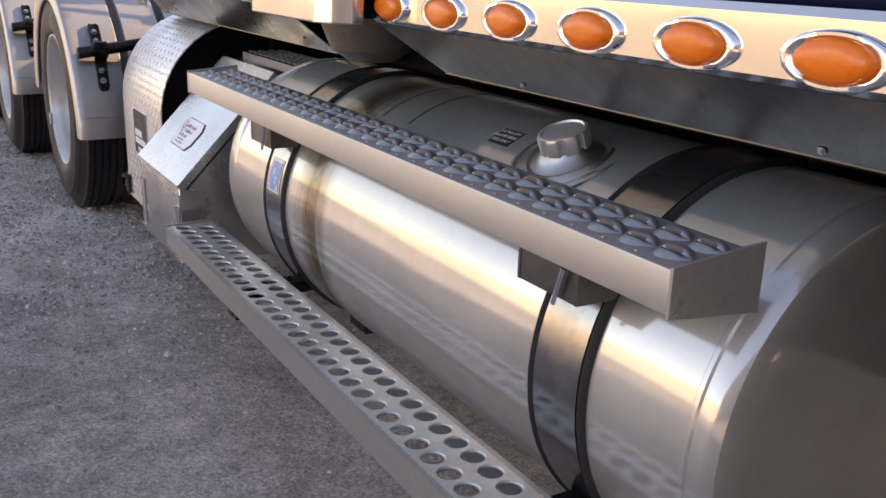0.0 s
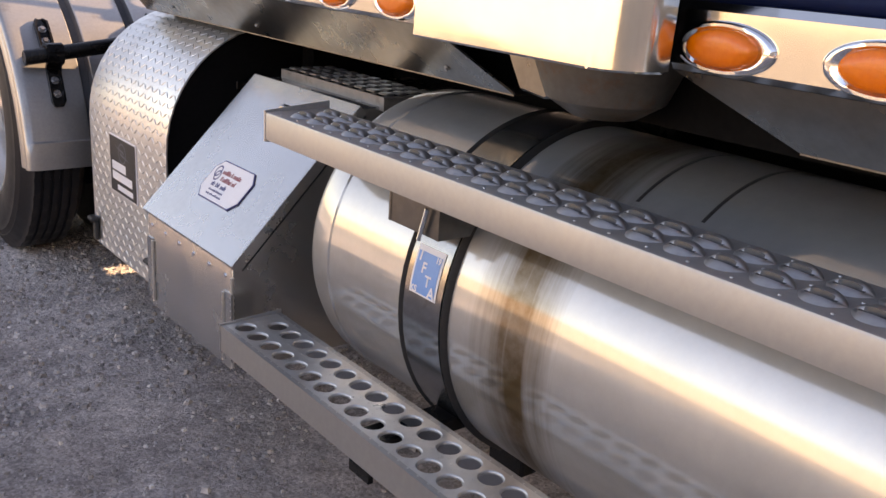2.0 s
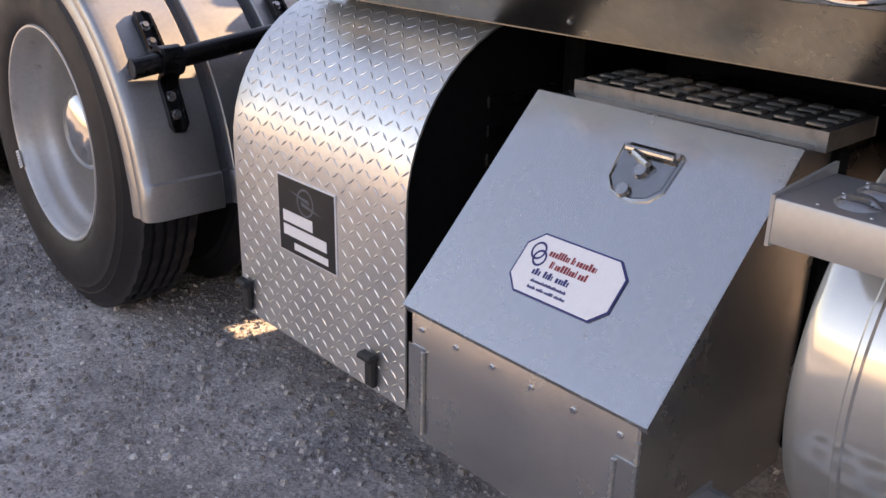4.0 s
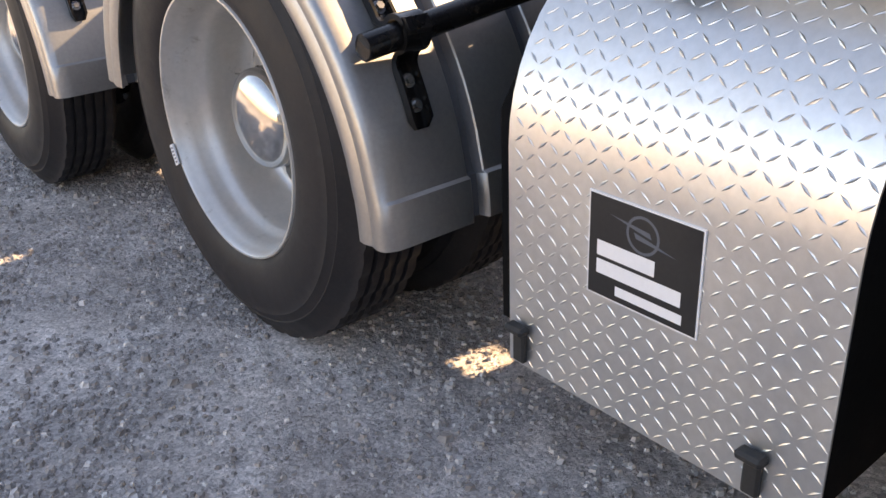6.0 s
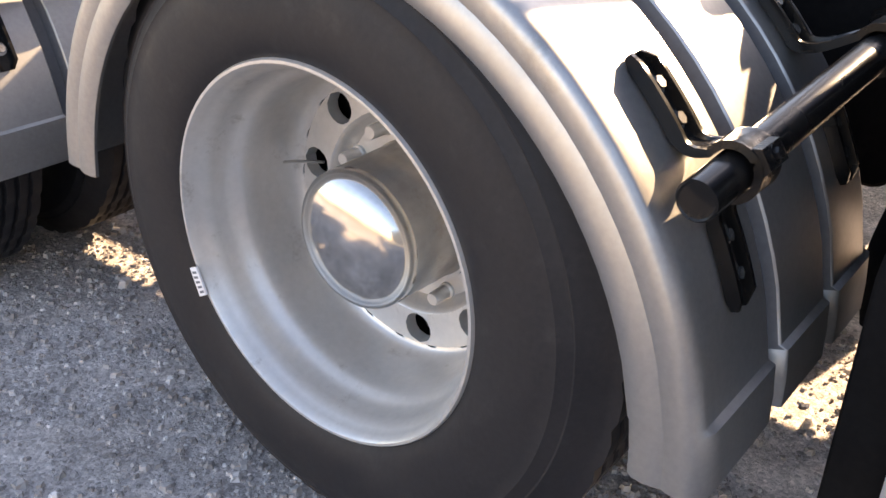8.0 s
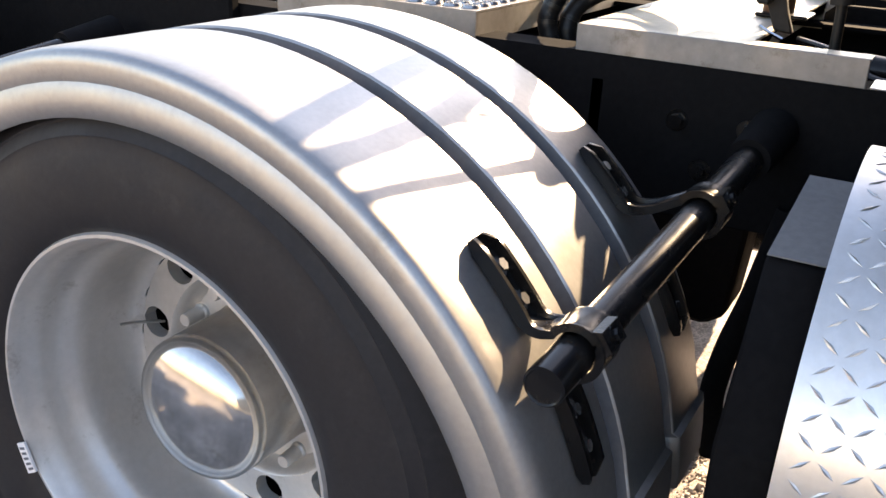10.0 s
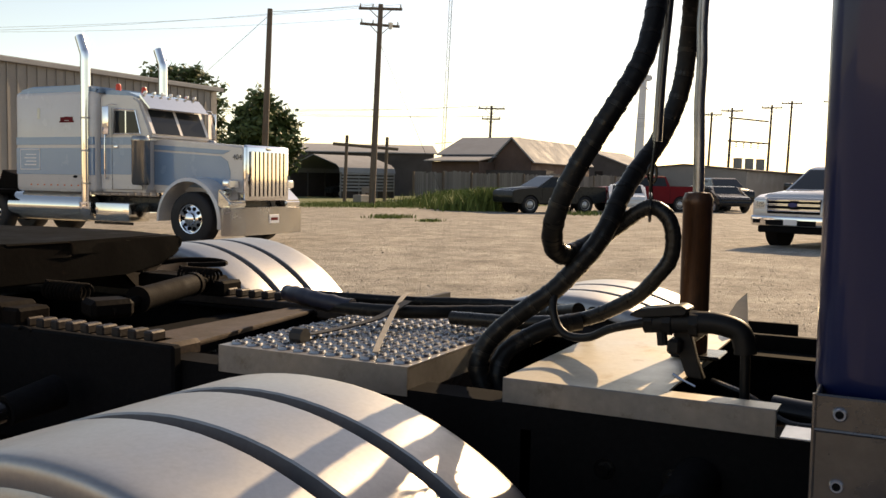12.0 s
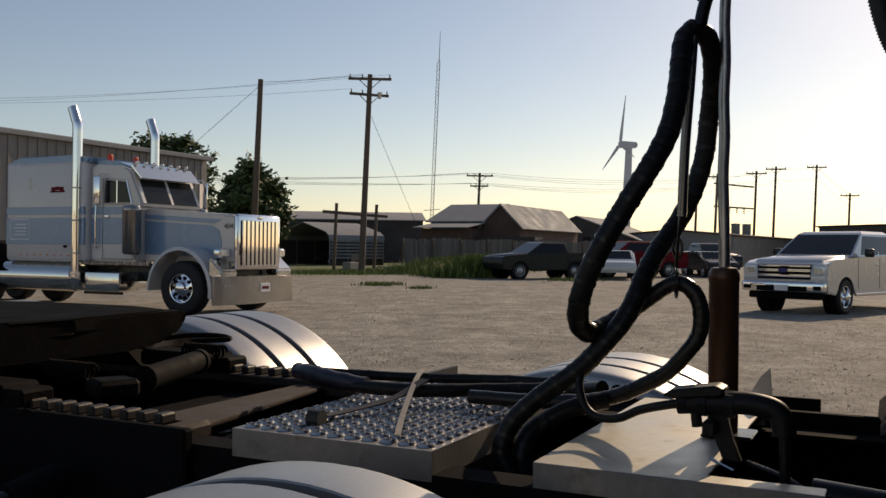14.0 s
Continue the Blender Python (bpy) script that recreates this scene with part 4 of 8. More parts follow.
bm = B()
row_w = 0.058
xm = (LX0 + LX1) / 2
for row, shift in ((0, 0.0), (1, PITCH / 2)):
    xa = xm - row_w + row * row_w
    y = L0 + shift
    if shift:
        bmesh.ops.create_grid(bm, x_segments=1, y_segments=1, size=0.5, matrix=Matrix.Translation((xa + row_w / 2, L0 + shift / 2, LZ)) @ Matrix.Diagonal((row_w, shift, 1, 1)))
    while y + PITCH < L1:
        holed_plate(bm, xa, xa + row_w, y, y + PITCH, LZ, 0.0188)
        y += PITCH
    if L1 - y > 0.002:
        bmesh.ops.create_grid(bm, x_segments=1, y_segments=1, size=0.5, matrix=Matrix.Translation((xa + row_w / 2, (y + L1) / 2, LZ)) @ Matrix.Diagonal((row_w, L1 - y, 1, 1)))
for x in (xm - row_w - 0.002, xm, xm + row_w + 0.002):
    y = L0 + 0.012
    while y < L1:
        lathe(bm, [(0.0017, 0.0), (0.0012, 0.0008), (0.0, 0.001)], (x + (0.004 if x == xm else 0), y, LZ), "z", 6)
        y += PITCH / 2
bmesh.ops.recalc_face_normals(bm, faces=bm.faces)
lstep = part("lower_step", bm, M_STEP, truck, "aluminium side step with two rows of round holes")
bm = B()
sheet(bm, [(xm - row_w, LZ), (LX0, LZ), (LX0, LZ - 0.055), (LX0 + 0.015, LZ - 0.055)], L0, L1, "xz", 0.0035)
sheet(bm, [(xm + row_w, LZ), (LX1, LZ), (LX1, LZ - 0.055)], L0, L1, "xz", -0.0035)
prism(bm, [(LX0 - 0.001, LZ - 0.058), (LX1 + 0.001, LZ - 0.058), (LX1 + 0.001, LZ + 0.008), (LX0 - 0.001, LZ + 0.002)], L1, L1 + 0.004, "xz")
part("step_edge", bm, M_FACE, lstep)
for y in (-3.632, -2.492):
    bm = B()
    bx(bm, LX0 + 0.03, 0.52, y - 0.03, y + 0.03, LZ - 0.075, LZ - 0.045, 0.004)
    bx(bm, LX0 + 0.04, LX0 + 0.05, y - 0.03, y + 0.03, LZ - 0.12, LZ - 0.05)
    part("step_arm", bm, M_BLACK, lstep)

# toolbox with a sloping lid
X0, XT, XB, ZB, ZF, ZT = 0.022, 0.316, 0.43, 0.285, 0.528, 0.836
Y0, Y1 = -1.974, -1.516
bm = B()
prism(bm, [(X0, ZB), (X0, ZF), (XT, ZT), (XB, ZT), (XB, ZB)], Y0, Y1, "xz", 0.003)
box = part("toolbox", bm, M_BOX, truck, "welded aluminium toolbox with sloping lid")
sl = Vector((XT - X0, ZT - ZF)).normalized()
nrm = Vector((-sl.y, sl.x))
bm = B()


def lid_pt(s, h, y):
    """A point on the lid: s metres up the slope, h above it."""
    return Vector((X0 + sl.x * s + nrm.x * h, y, ZF + sl.y * s + nrm.y * h))


LID = Vector((XT - X0, ZT - ZF)).length
rows = []
for y in (Y0 - 0.012, Y1 + 0.012):
    rows.append([bm.verts.new(lid_pt(s, h, y)) for s, h in ((-0.008, -0.012), (-0.004, 0.006), (LID + 0.004, 0.006), (LID + 0.004, 0.001), (0.002, 0.001), (-0.002, -0.012))])
for k in range(6):
    bm.faces.new((rows[0][k], rows[0][(k + 1) % 6], rows[1][(k + 1) % 6], rows[1][k]))
bm.faces.new(rows[0])
bm.faces.new(list(reversed(rows[1])))
for y0, y1 in ((Y0 - 0.014, Y0 - 0.010), (Y1 + 0.010, Y1 + 0.014)):
    vs = [bm.verts.new(lid_pt(s, h, y)) for y in (y0, y1) for s, h in ((-0.004, 0.0055), (LID + 0.003, 0.0055), (LID + 0.003, -0.018), (-0.004, -0.018))]
    for k in range(4):
        bm.faces.new((vs[k], vs[(k + 1) % 4], vs[4 + (k + 1) % 4], vs[4 + k]))
    bm.faces.new(vs[:4])
    bm.faces.new(vs[4:])
lid = part("lid", bm, M_BOX, box, "sloping brushed aluminium lid")
for y0, y1 in ((Y0 - 0.0065, Y0 - 0.0005), (Y1 + 0.0005, Y1 + 0.0065)):
    bm = B()
    vs = [bm.verts.new(lid_pt(u, h, y)) for y in (y0, y1) for u, h in ((0.004, -0.010), (LID, -0.010), (LID, -0.027), (0.004, -0.027))]
    for k in range(4):
        bm.faces.new((vs[k], vs[(k + 1) % 4], vs[4 + (k + 1) % 4], vs[4 + k]))
    bm.faces.new(vs[:4])
    bm.faces.new(vs[4:])
    part("lid_seal", bm, M_RUBBER, lid, "black rubber lid seal")
bm = B()
lathe(bm, [(0.0055, 0.0), (0.0045, 0.0025), (0.0, 0.0034)], (0, 0, 0), (-1, 0, 0), 10)
RIVET_ME = mesh_of("rivet", bm, M_CHROME, 50)
for k in range(6):
    part("rivet", RIVET_ME, None, box).location = (X0 - 0.0005, Y0 + 0.03 + k * 0.08, ZF - 0.032)
for y0, y1 in ((Y0 - 0.003, Y0 + 0.035), (Y1 - 0.035, Y1 + 0.003)):
    bm = B()
    sheet(bm, [(X0 - 0.003, ZF - 0.065), (X0 - 0.003, ZF - 0.22)], y0, y1, "xz", 0.003)
    part("corner_plate", bm, M_BOX, box)
for x, y, z0, z1 in ((X0 - 0.003, Y0 + 0.034, ZF - 0.07, ZF - 0.225), (X0 - 0.003, Y1 - 0.034, ZF - 0.07, ZF - 0.225), (X0 + 0.001, Y0 + 0.001, ZF - 0.03, ZB + 0.01)):
    bm = B()
    tube(bm, [(x, y, z0), (x, y, (z0 + z1) / 2), (x, y, z1)], 0.004, 6, 14, 0.2)
    part("weld_seam", bm, M_WELD, box)
# latch: a recessed tray with a folding tee handle
lp = frame_of(lid_pt(0.335, 0.0062, -1.778), (0, -1, 0), (sl.x, 0, sl.y)) @ Matrix.Scale(0.86, 4)


def on_lid(pts):
    return [lp @ Vector(p) for p in pts]


def loft(bm, rings, cap=True):
    made = [[bm.verts.new(p) for p in ring] for ring in rings]
    n = len(made[0])
    for p, q in zip(made, made[1:]):
        for i in range(n):
            bm.faces.new((p[i], p[(i + 1) % n], q[(i + 1) % n], q[i]))
    if cap:
        bm.faces.new(made[-1])


bm = B()
outline = [(-0.058, 0.048), (0.058, 0.048), (0.064, 0.042), (0.060, -0.028), (0.040, -0.052), (0.012, -0.060), (-0.012, -0.060), (-0.040, -0.052), (-0.060, -0.028), (-0.064, 0.042)]
loft(bm, [on_lid([(x, y, 0.0) for x, y in outline]), on_lid([(x, y, 0.003) for x, y in outline]), on_lid([(x * 0.93, y * 0.93, 0.0045) for x, y in outline]), on_lid([(x * 0.88, y * 0.88, 0.0012) for x, y in outline])])
latch = part("latch", bm, M_STRAP, box, "dull steel recessed folding tee latch")
bm = B()
bm.faces.new([bm.verts.new(q) for q in on_lid([(x * 0.86, y * 0.86, 0.0018) for x, y in outline])])
part("latch_tray", bm, M_STRAP, latch, "dulled steel latch tray")
for name, p, q, r0, r1, n in (("latch_hinge", (-0.05, 0.034, 0.008), (0.05, 0.034, 0.008), 0.006, 0.006, 10), ("latch_handle", (-0.030, 0.028, 0.010), (0.012, 0.010, 0.014), 0.006, 0.006, 8), ("latch_handle", (0.0, -0.002, 0.001), (0.0, -0.002, 0.012), 0.013, 0.010, 14), ("lock_barrel", (-0.012, -0.046, 0.003), (-0.012, -0.046, 0.013), 0.012, 0.010, 14), ("latch_screw", (-0.052, 0.040, 0.003), (-0.052, 0.040, 0.010), 0.005, 0.005, 8), ("latch_screw", (0.052, 0.040, 0.003), (0.052, 0.040, 0.010), 0.005, 0.005, 8)):
    bm = B()
    p, q = on_lid([p, q])
    cyl(bm, p, q, r0, r1, n)
    part(name, bm, M_GRIP, latch)
# maker's plate: an octagonal white sign; its wording is drawn as bars
dp = frame_of(lid_pt(0.142, 0.0064, -1.757), (0, -1, 0), (sl.x, 0, sl.y)) @ Matrix.Diagonal((1.15, 1.17, 1, 1))


def oct_plate(bm, m, w, h, c, z0, z1):
    pts = [(-w + c, -h), (w - c, -h), (w, -h + c), (w, h - c), (w - c, h), (-w + c, h), (-w, h - c), (-w, -h + c)]
    lo = [bm.verts.new(m @ Vector((x, y, z0))) for x, y in pts]
    hi = [bm.verts.new(m @ Vector((x, y, z1))) for x, y in pts]
    bm.faces.new(hi)
    for i in range(8):
        bm.faces.new((lo[i], lo[(i + 1) % 8], hi[(i + 1) % 8], hi[i]))


def flat_bar(bm, m, x, y, w, h, z):
    bm.faces.new([bm.verts.new(m @ Vector(p)) for p in ((x, y, z), (x + w, y, z), (x + w, y + h, z), (x, y + h, z))])


bm = B()
oct_plate(bm, dp, 0.083, 0.044, 0.020, 0, 0.0022)
sign = part("maker_sign", bm, M_NAVY_INK, box, "white octagonal maker sign with navy border")
bm = B()
oct_plate(bm, dp, 0.0805, 0.0415, 0.019, 0.0022, 0.0028)
part("sign_face", bm, M_WHITE, box)


def word_bars(bm, m, x0, y, widths, h, z, gap=0.003):
    """One line of print as bars: short uprights close together for each word."""
    rnd = random.Random(int(1000 * abs(y)) + len(widths))
    x = x0
    for w in widths:
        end = x + w
        while x < end:
            s = min(h * rnd.uniform(0.35, 0.6), end - x)
            tall = h * (1.0 if rnd.random() < 0.3 else 0.7)
            flat_bar(bm, m, x, y, s * 0.8, tall, z)
            x += s
        x = end + gap


bm = B()
word_bars(bm, dp, -0.040, 0.016, (0.034, 0.006, 0.032), 0.010, 0.0031)
word_bars(bm, dp, -0.030, 0.001, (0.006, 0.036, 0.014), 0.010, 0.0031)
part("sign_print", bm, M_RED_INK, box)
bm = B()
word_bars(bm, dp, -0.050, -0.014, (0.014, 0.016, 0.022), 0.0095, 0.0031, 0.005)
word_bars(bm, dp, -0.045, -0.024, (0.060,), 0.0045, 0.0031)
word_bars(bm, dp, -0.045, -0.033, (0.014, 0.012, 0.014, 0.018), 0.0045, 0.0031, 0.002)
for ring_r, cx, cy in ((0.012, -0.058, 0.018), (0.011, -0.051, 0.009)):
    prev = None
    for i in range(17):
        t = 2 * math.pi * i / 16
        cur = [bm.verts.new(dp @ Vector((cx + r * math.cos(t), cy + r * 1.1 * math.sin(t), 0.0031))) for r in (ring_r, ring_r - 0.003)]
        if prev:
            bm.faces.new((prev[0], cur[0], cur[1], prev[1]))
        prev = cur
part("sign_emblem", bm, M_NAVY_INK, box)
# slotted step plate behind the toolbox
bm = B()
BX0, BX1, BY0, BY1, BZ = 0.373, 0.525, -1.990, -1.532, 0.858
sheet(bm, [(BX0, BZ - 0.030), (BX0, BZ), (BX1, BZ), (BX1, BZ - 0.03)], BY0, BY1, "xz", -0.003)
bx(bm, BX0 + 0.003, BX1 - 0.003, BY0 + 0.001, BY0 + 0.004, BZ - 0.03, BZ - 0.004)
backstep = part("battery_step", bm, M_GREYED, truck, "slotted aluminium step plate behind the toolbox")
bm = B()
bx(bm, 0, 0.022, 0, 0.032, 0, 0.0055, 0.002)
LUG_ME = mesh_of("step_lug", bm, M_LOUVRE)
for row in range(4):
    for k in range(9):
        part("step_lug", LUG_ME, None, backstep).location = (BX0 + 0.014 + row * 0.034, BY0 + 0.012 + k * 0.05, BZ + 0.0005)
bm = B()
for row in range(5):
    for k in range(9):
        bx(bm, BX0 + 0.003 + row * 0.034, BX0 + 0.012 + row * 0.034, BY0 + 0.016 + k * 0.05, BY0 + 0.040 + k * 0.05, BZ + 0.0005, BZ + 0.0012)
tagged(part("step_slot", bm, M_MATT, backstep), kind="stuff")
bm = B()
bx(bm, 0.44, 0.78, -1.99, -1.53, 0.30, 0.825, 0.01)
part("battery_box", bm, M_BLACK, truck)

# auxiliary power unit under a rolled diamond-plate cover
AX, AZ0, AZ1, AC, AR = 0.129, 0.222, 0.622, 0.459, 0.330
AY0, AY1 = -1.372, -0.777


def cover_line(h=0.0):
    pts = [(AX - h, AZ0), (AX - h, AZ1)]
    for i in range(1, 25):
        t = math.pi * i / 24
        pts.append((AC - (AR + h) * math.cos(t), AZ1 + (AR + h) * math.sin(t)))
    pts.append((AC + AR + h, AZ1 - 0.1))
    return pts


bm = B()
sheet(bm, cover_line(), AY0, AY1, "xz", -0.004)
apu = part("power_unit_cover", bm, M_TREAD, truck, "rolled aluminium diamond plate power unit cover", 25)


def along_cover(s):
    """A place and the outward way on the cover, s metres up from its foot."""
    up = AZ1 - AZ0
    if s < up:
        return Vector((AX, 0, AZ0 + s)), Vector((-1, 0, 0)), Vector((0, 0, 1))
    t = (s - up) / AR
    return Vector((AC - AR * math.cos(t), 0, AZ1 + AR * math.sin(t))), Vector((-math.cos(t), 0, math.sin(t))), Vector((math.sin(t), 0, math.cos(t)))


def lug(bm, p, nrm_, along, half=0.0125, wide=0.0028, h=0.00055):
    side = nrm_.cross(along)
    vs = [bm.verts.new(p + along * a + side * b + nrm_ * c) for a, b, c in ((-half, 0, 0), (0, -wide, 0), (half, 0, 0), (0, wide, 0), (-half * 0.55, 0, h), (half * 0.55, 0, h))]
    for q in ((0, 1, 4), (1, 5, 4), (1, 2, 5), (2, 3, 5), (3, 4, 5), (3, 0, 4)):
        bm.faces.new([vs[i] for i in q])


bm = B()
PL = 0.0255
s, row = 0.012, 0
while s < AZ1 - AZ0 + AR * 2.2:
    p, nn, up = along_cover(s)
    y, col = AY0 + 0.010, 0
    while y < AY1 - 0.006:
        lean = 1 if (row + col) % 2 else -1
        lug(bm, p + Vector((0, y, 0)), nn, (up * 0.62 + Vector((0, 0.78 * lean, 0))).normalized(), 0.0122, 0.0026, 0.0009)
        y += PL
        col += 1
    s += PL
    row += 1
tagged(part("tread_pattern", bm, M_TREAD, apu, "", 20), kind="stuff")
bm = B()
inner_pts = [(x + 0.006 * (1 if x < AC else -1), z - (0.006 if z > AZ1 else 0)) for x, z in cover_line()]
prism(bm, [*inner_pts, (0.72, 0.26), (AX + 0.006, 0.235)], AY0 + 0.012, AY1 - 0.012, "xz")
part("power_unit_body", bm, M_MATT, truck, "matt black power unit housing")
bm = B()
prism(bm, [(0.175, 0.26), (0.175, 0.66), (0.305, 0.844), (0.56, 0.876), (0.72, 0.70), (0.72, 0.26)], -0.775, -0.705, "xz", 0.004)
rear_box = part("control_box", bm, M_MATT, truck, "black box behind the power unit")
bm = B()
prism(bm, [(0.305, 0.848), (0.56, 0.880), (0.56, 0.882), (0.305, 0.850)], -0.774, -0.706, "xz")
part("box_top", bm, M_DUSTY, rear_box, "dusty grey top")
bm = B()
for k in range(5):
    bx(bm, 0.33, 0.55, AY0 + 0.004, AY0 + 0.014, 0.56 + k * 0.055, 0.585 + k * 0.055, 0.003)
part("louvres", bm, M_BLACK, truck)
bm = B()
bx(bm, 0.52, 0.80, AY0 - 0.05, AY0 + 0.0, 0.5, 0.95, 0.01)
bx(bm, 0.70, 0.798, AY0, AY1, 0.60, 0.76, 0.01)
part("power_unit_mount", bm, M_MATT, truck)
for y in (-0.800 - 0.012, -1.276):
    bm = B()
    bx(bm, AX - 0.016, AX - 0.002, y - 0.014, y + 0.014, 0.235, 0.300, 0.004)
    bx(bm, AX - 0.030, AX - 0.004, y - 0.022, y + 0.022, 0.296, 0.312, 0.005)
    part("rubber_latch", bm, M_RUBBER, apu, "black rubber pull latch")
# nameplate: emblem and bars in place of the brand
np_ = frame_of((AX - 0.0022, -1.059, 0.517), (0, -1, 0), (0, 0, 1))
bm = B()
prism(bm, [(-1.162, 0.432), (-0.956, 0.432), (-0.956, 0.602), (-1.162, 0.602)], AX - 0.0032, AX - 0.0005, "yz")
part("nameplate", bm, M_WHITE, apu, "black power unit nameplate with pale emblem")
bm = B()
prism(bm, [(-1.159, 0.435), (-0.959, 0.435), (-0.959, 0.599), (-1.159, 0.599)], AX - 0.0040, AX - 0.0030, "yz")
part("nameplate_field", bm, M_INK, apu)
bm = B()
prev = None
for i in range(33):
    t = 2 * math.pi * i / 32
    cur = [bm.verts.new(np_ @ Vector((r * math.cos(t), 0.042 + r * math.sin(t), 0.0022))) for r in (0.030, 0.0255)]
    if prev:
        bm.faces.new((prev[0], cur[0], cur[1], prev[1]))
    prev = cur
for q in (((-0.062, 0.058), (0.012, 0.050), (0.016, 0.041), (-0.010, 0.046)), ((0.062, 0.026), (-0.012, 0.034), (-0.016, 0.043), (0.010, 0.038))):
    bm.faces.new([bm.verts.new(np_ @ Vector((x, y, 0.0024))) for x, y in q])
part("emblem", bm, M_GREY_PRINT, apu)
bm = B()
for y, h, spans in ((-0.015, 0.025, ((-0.084, 0.112),)), (-0.045, 0.024, ((-0.084, 0.160),)), (-0.072, 0.016, ((-0.046, 0.126),))):
    for x, w in spans:
        flat_bar(bm, np_, x, y, w - 0.004, h, 0.0022)
tagged(part("nameplate_print", bm, M_WHITE, apu), kind="stuff")

# sleeper body and its stainless skirt
SX = 0.215
bm = B()
bx(bm, SX, 2.225, -6.4, -0.828, 1.125, 3.35, 0.05, 4)
sleeper = part("sleeper_body", bm, M_BLUE, truck, "dark blue painted sleeper cab")
bm = B()
face = [(0.203, 1.046), (0.198, 1.054), (0.198, 1.122), (0.206, 1.132), (0.25, 1.134)]
sheet(bm, face, -5.6, -2.875, "xz", -0.003)
sheet(bm, face, -2.468, -0.842, "xz", -0.003)
skirt = part("skirt", bm, M_POLISH, truck, "polished stainless steel sleeper skirt", 12)
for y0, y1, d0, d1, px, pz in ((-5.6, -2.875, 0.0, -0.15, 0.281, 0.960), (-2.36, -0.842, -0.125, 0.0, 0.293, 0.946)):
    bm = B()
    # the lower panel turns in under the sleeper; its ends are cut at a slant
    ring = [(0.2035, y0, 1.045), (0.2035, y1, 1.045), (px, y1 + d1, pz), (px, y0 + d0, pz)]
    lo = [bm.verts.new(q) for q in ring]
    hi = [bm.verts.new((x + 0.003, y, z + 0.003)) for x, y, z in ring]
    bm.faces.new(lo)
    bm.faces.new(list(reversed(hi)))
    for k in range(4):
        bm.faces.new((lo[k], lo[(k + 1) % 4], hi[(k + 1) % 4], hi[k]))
    # underside shade is put into this darker metal colour
    part("skirt_lower_panel", bm, M_UNDER, truck, "dull stainless panel turned in under the skirt, coloured darker for shade")
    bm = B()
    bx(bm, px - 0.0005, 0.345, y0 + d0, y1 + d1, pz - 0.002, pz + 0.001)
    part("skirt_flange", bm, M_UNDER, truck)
for y in (-3.3, -3.9, -2.33, -1.6, -1.1):
    bm = B()
    bolt(bm, (0.270, y, 0.971), (-0.7, 0, -0.7), 0.004, 0.003)
    part("panel_screw", bm, M_SATIN, truck)
bm = B()
bx(bm, 0.347, 0.36, -5.6, -0.9, 0.94, 1.13)
bx(bm, 0.25, 0.36, -2.88, -2.36, 1.06, 1.13)
part("skirt_backing", bm, M_MATT, truck)
bm = B()
prism(bm, [(-0.985, 0.979), (-0.852, 0.979), (-0.843, 0.985), (-0.838, 1.0), (-0.833, 1.036), (-0.833, 1.172), (-0.985, 1.172)], 0.192, 0.197, "yz", 0.0018)
bx(bm, 0.1955, 0.26, -0.838, -0.834, 1.034, 1.172, 0.0015)

M_CORNER = surface("weathered_stainless", (0.155, 0.15, 0.15), (0.11, 0.107, 0.107), rough=0.30, rvar=0.1, metal=0.92, big=14, fine=70, bump=0.06, dirt=(0.10, 0.088, 0.078), dirt_amount=0.12)
corner = part("skirt_corner", bm, M_CORNER, truck, "weathered screwed stainless skirt corner")
for a, b in (((-0.984, 1.036), (-0.834, 1.036)), ((-0.984, 1.137), (-0.834, 1.137)), ((-0.8345, 1.036), (-0.8345, 1.172))):
    bm = B()
    cyl(bm, (0.1927, *a), (0.1927, *b), 0.0024, n=8)
    part("pressed_crease", bm, M_CORNER, corner)
for z in (1.084, 1.154):
    bm = B()
    lathe(bm, [(0.0035, -0.0015), (0.0040, -0.0028), (0.0058, -0.0028), (0.0075, -0.0005), (0.0078, 0.001)], (0.192, -0.857, z), "x", 14)
    screw = part("skirt_screw", bm, M_CHROME, truck)
    bm = B()
    cyl(bm, (0.1912, -0.857, z), (0.1925, -0.857, z), 0.0038, n=6)
    part("screw_socket", bm, M_MATT, screw)


def oval(bm, y, z, x, ly, lz, rows, n=32):
    """A domed oval facing -x: rows of (scale, lift)."""
    rings = [[bm.verts.new((x - h, y + ly * k * math.cos(t), z + lz * k * math.sin(t))) for t in (2 * math.pi * i / n for i in range(n))] for k, h in rows]
    for p, q in zip(rings, rings[1:]):
        for i in range(n):
            bm.faces.new((p[i], p[(i + 1) % n], q[(i + 1) % n], q[i]))
    bm.faces.new(rings[-1])


bm = B()
oval(bm, 0, 0, 0, 0.072, 0.0325, ((1.0, 0.0), (0.97, 0.006), (0.90, 0.009), (0.80, 0.009), (0.72, 0.005)))
bezel_me = mesh_of("marker_light", bm, M_CHROME, 50)
bm = B()
oval(bm, 0, 0, 0, 0.050, 0.0235, ((1.0, 0.004), (0.96, 0.012), (0.85, 0.016), (0.5, 0.018)))
lens_me = mesh_of("amber_lens", bm, M_AMBER, 60)
for y in [-2.951 - 0.2008 * k for k in range(9)] + [-2.27 + 0.204 * k for k in range(7)]:
    b_ = part("marker_light", bezel_me, None, truck, "oval amber marker light in chrome bezel")
    b_.location = (0.198, y, 1.080)
    l_ = new("amber_lens", lens_me)
    l_.parent = b_
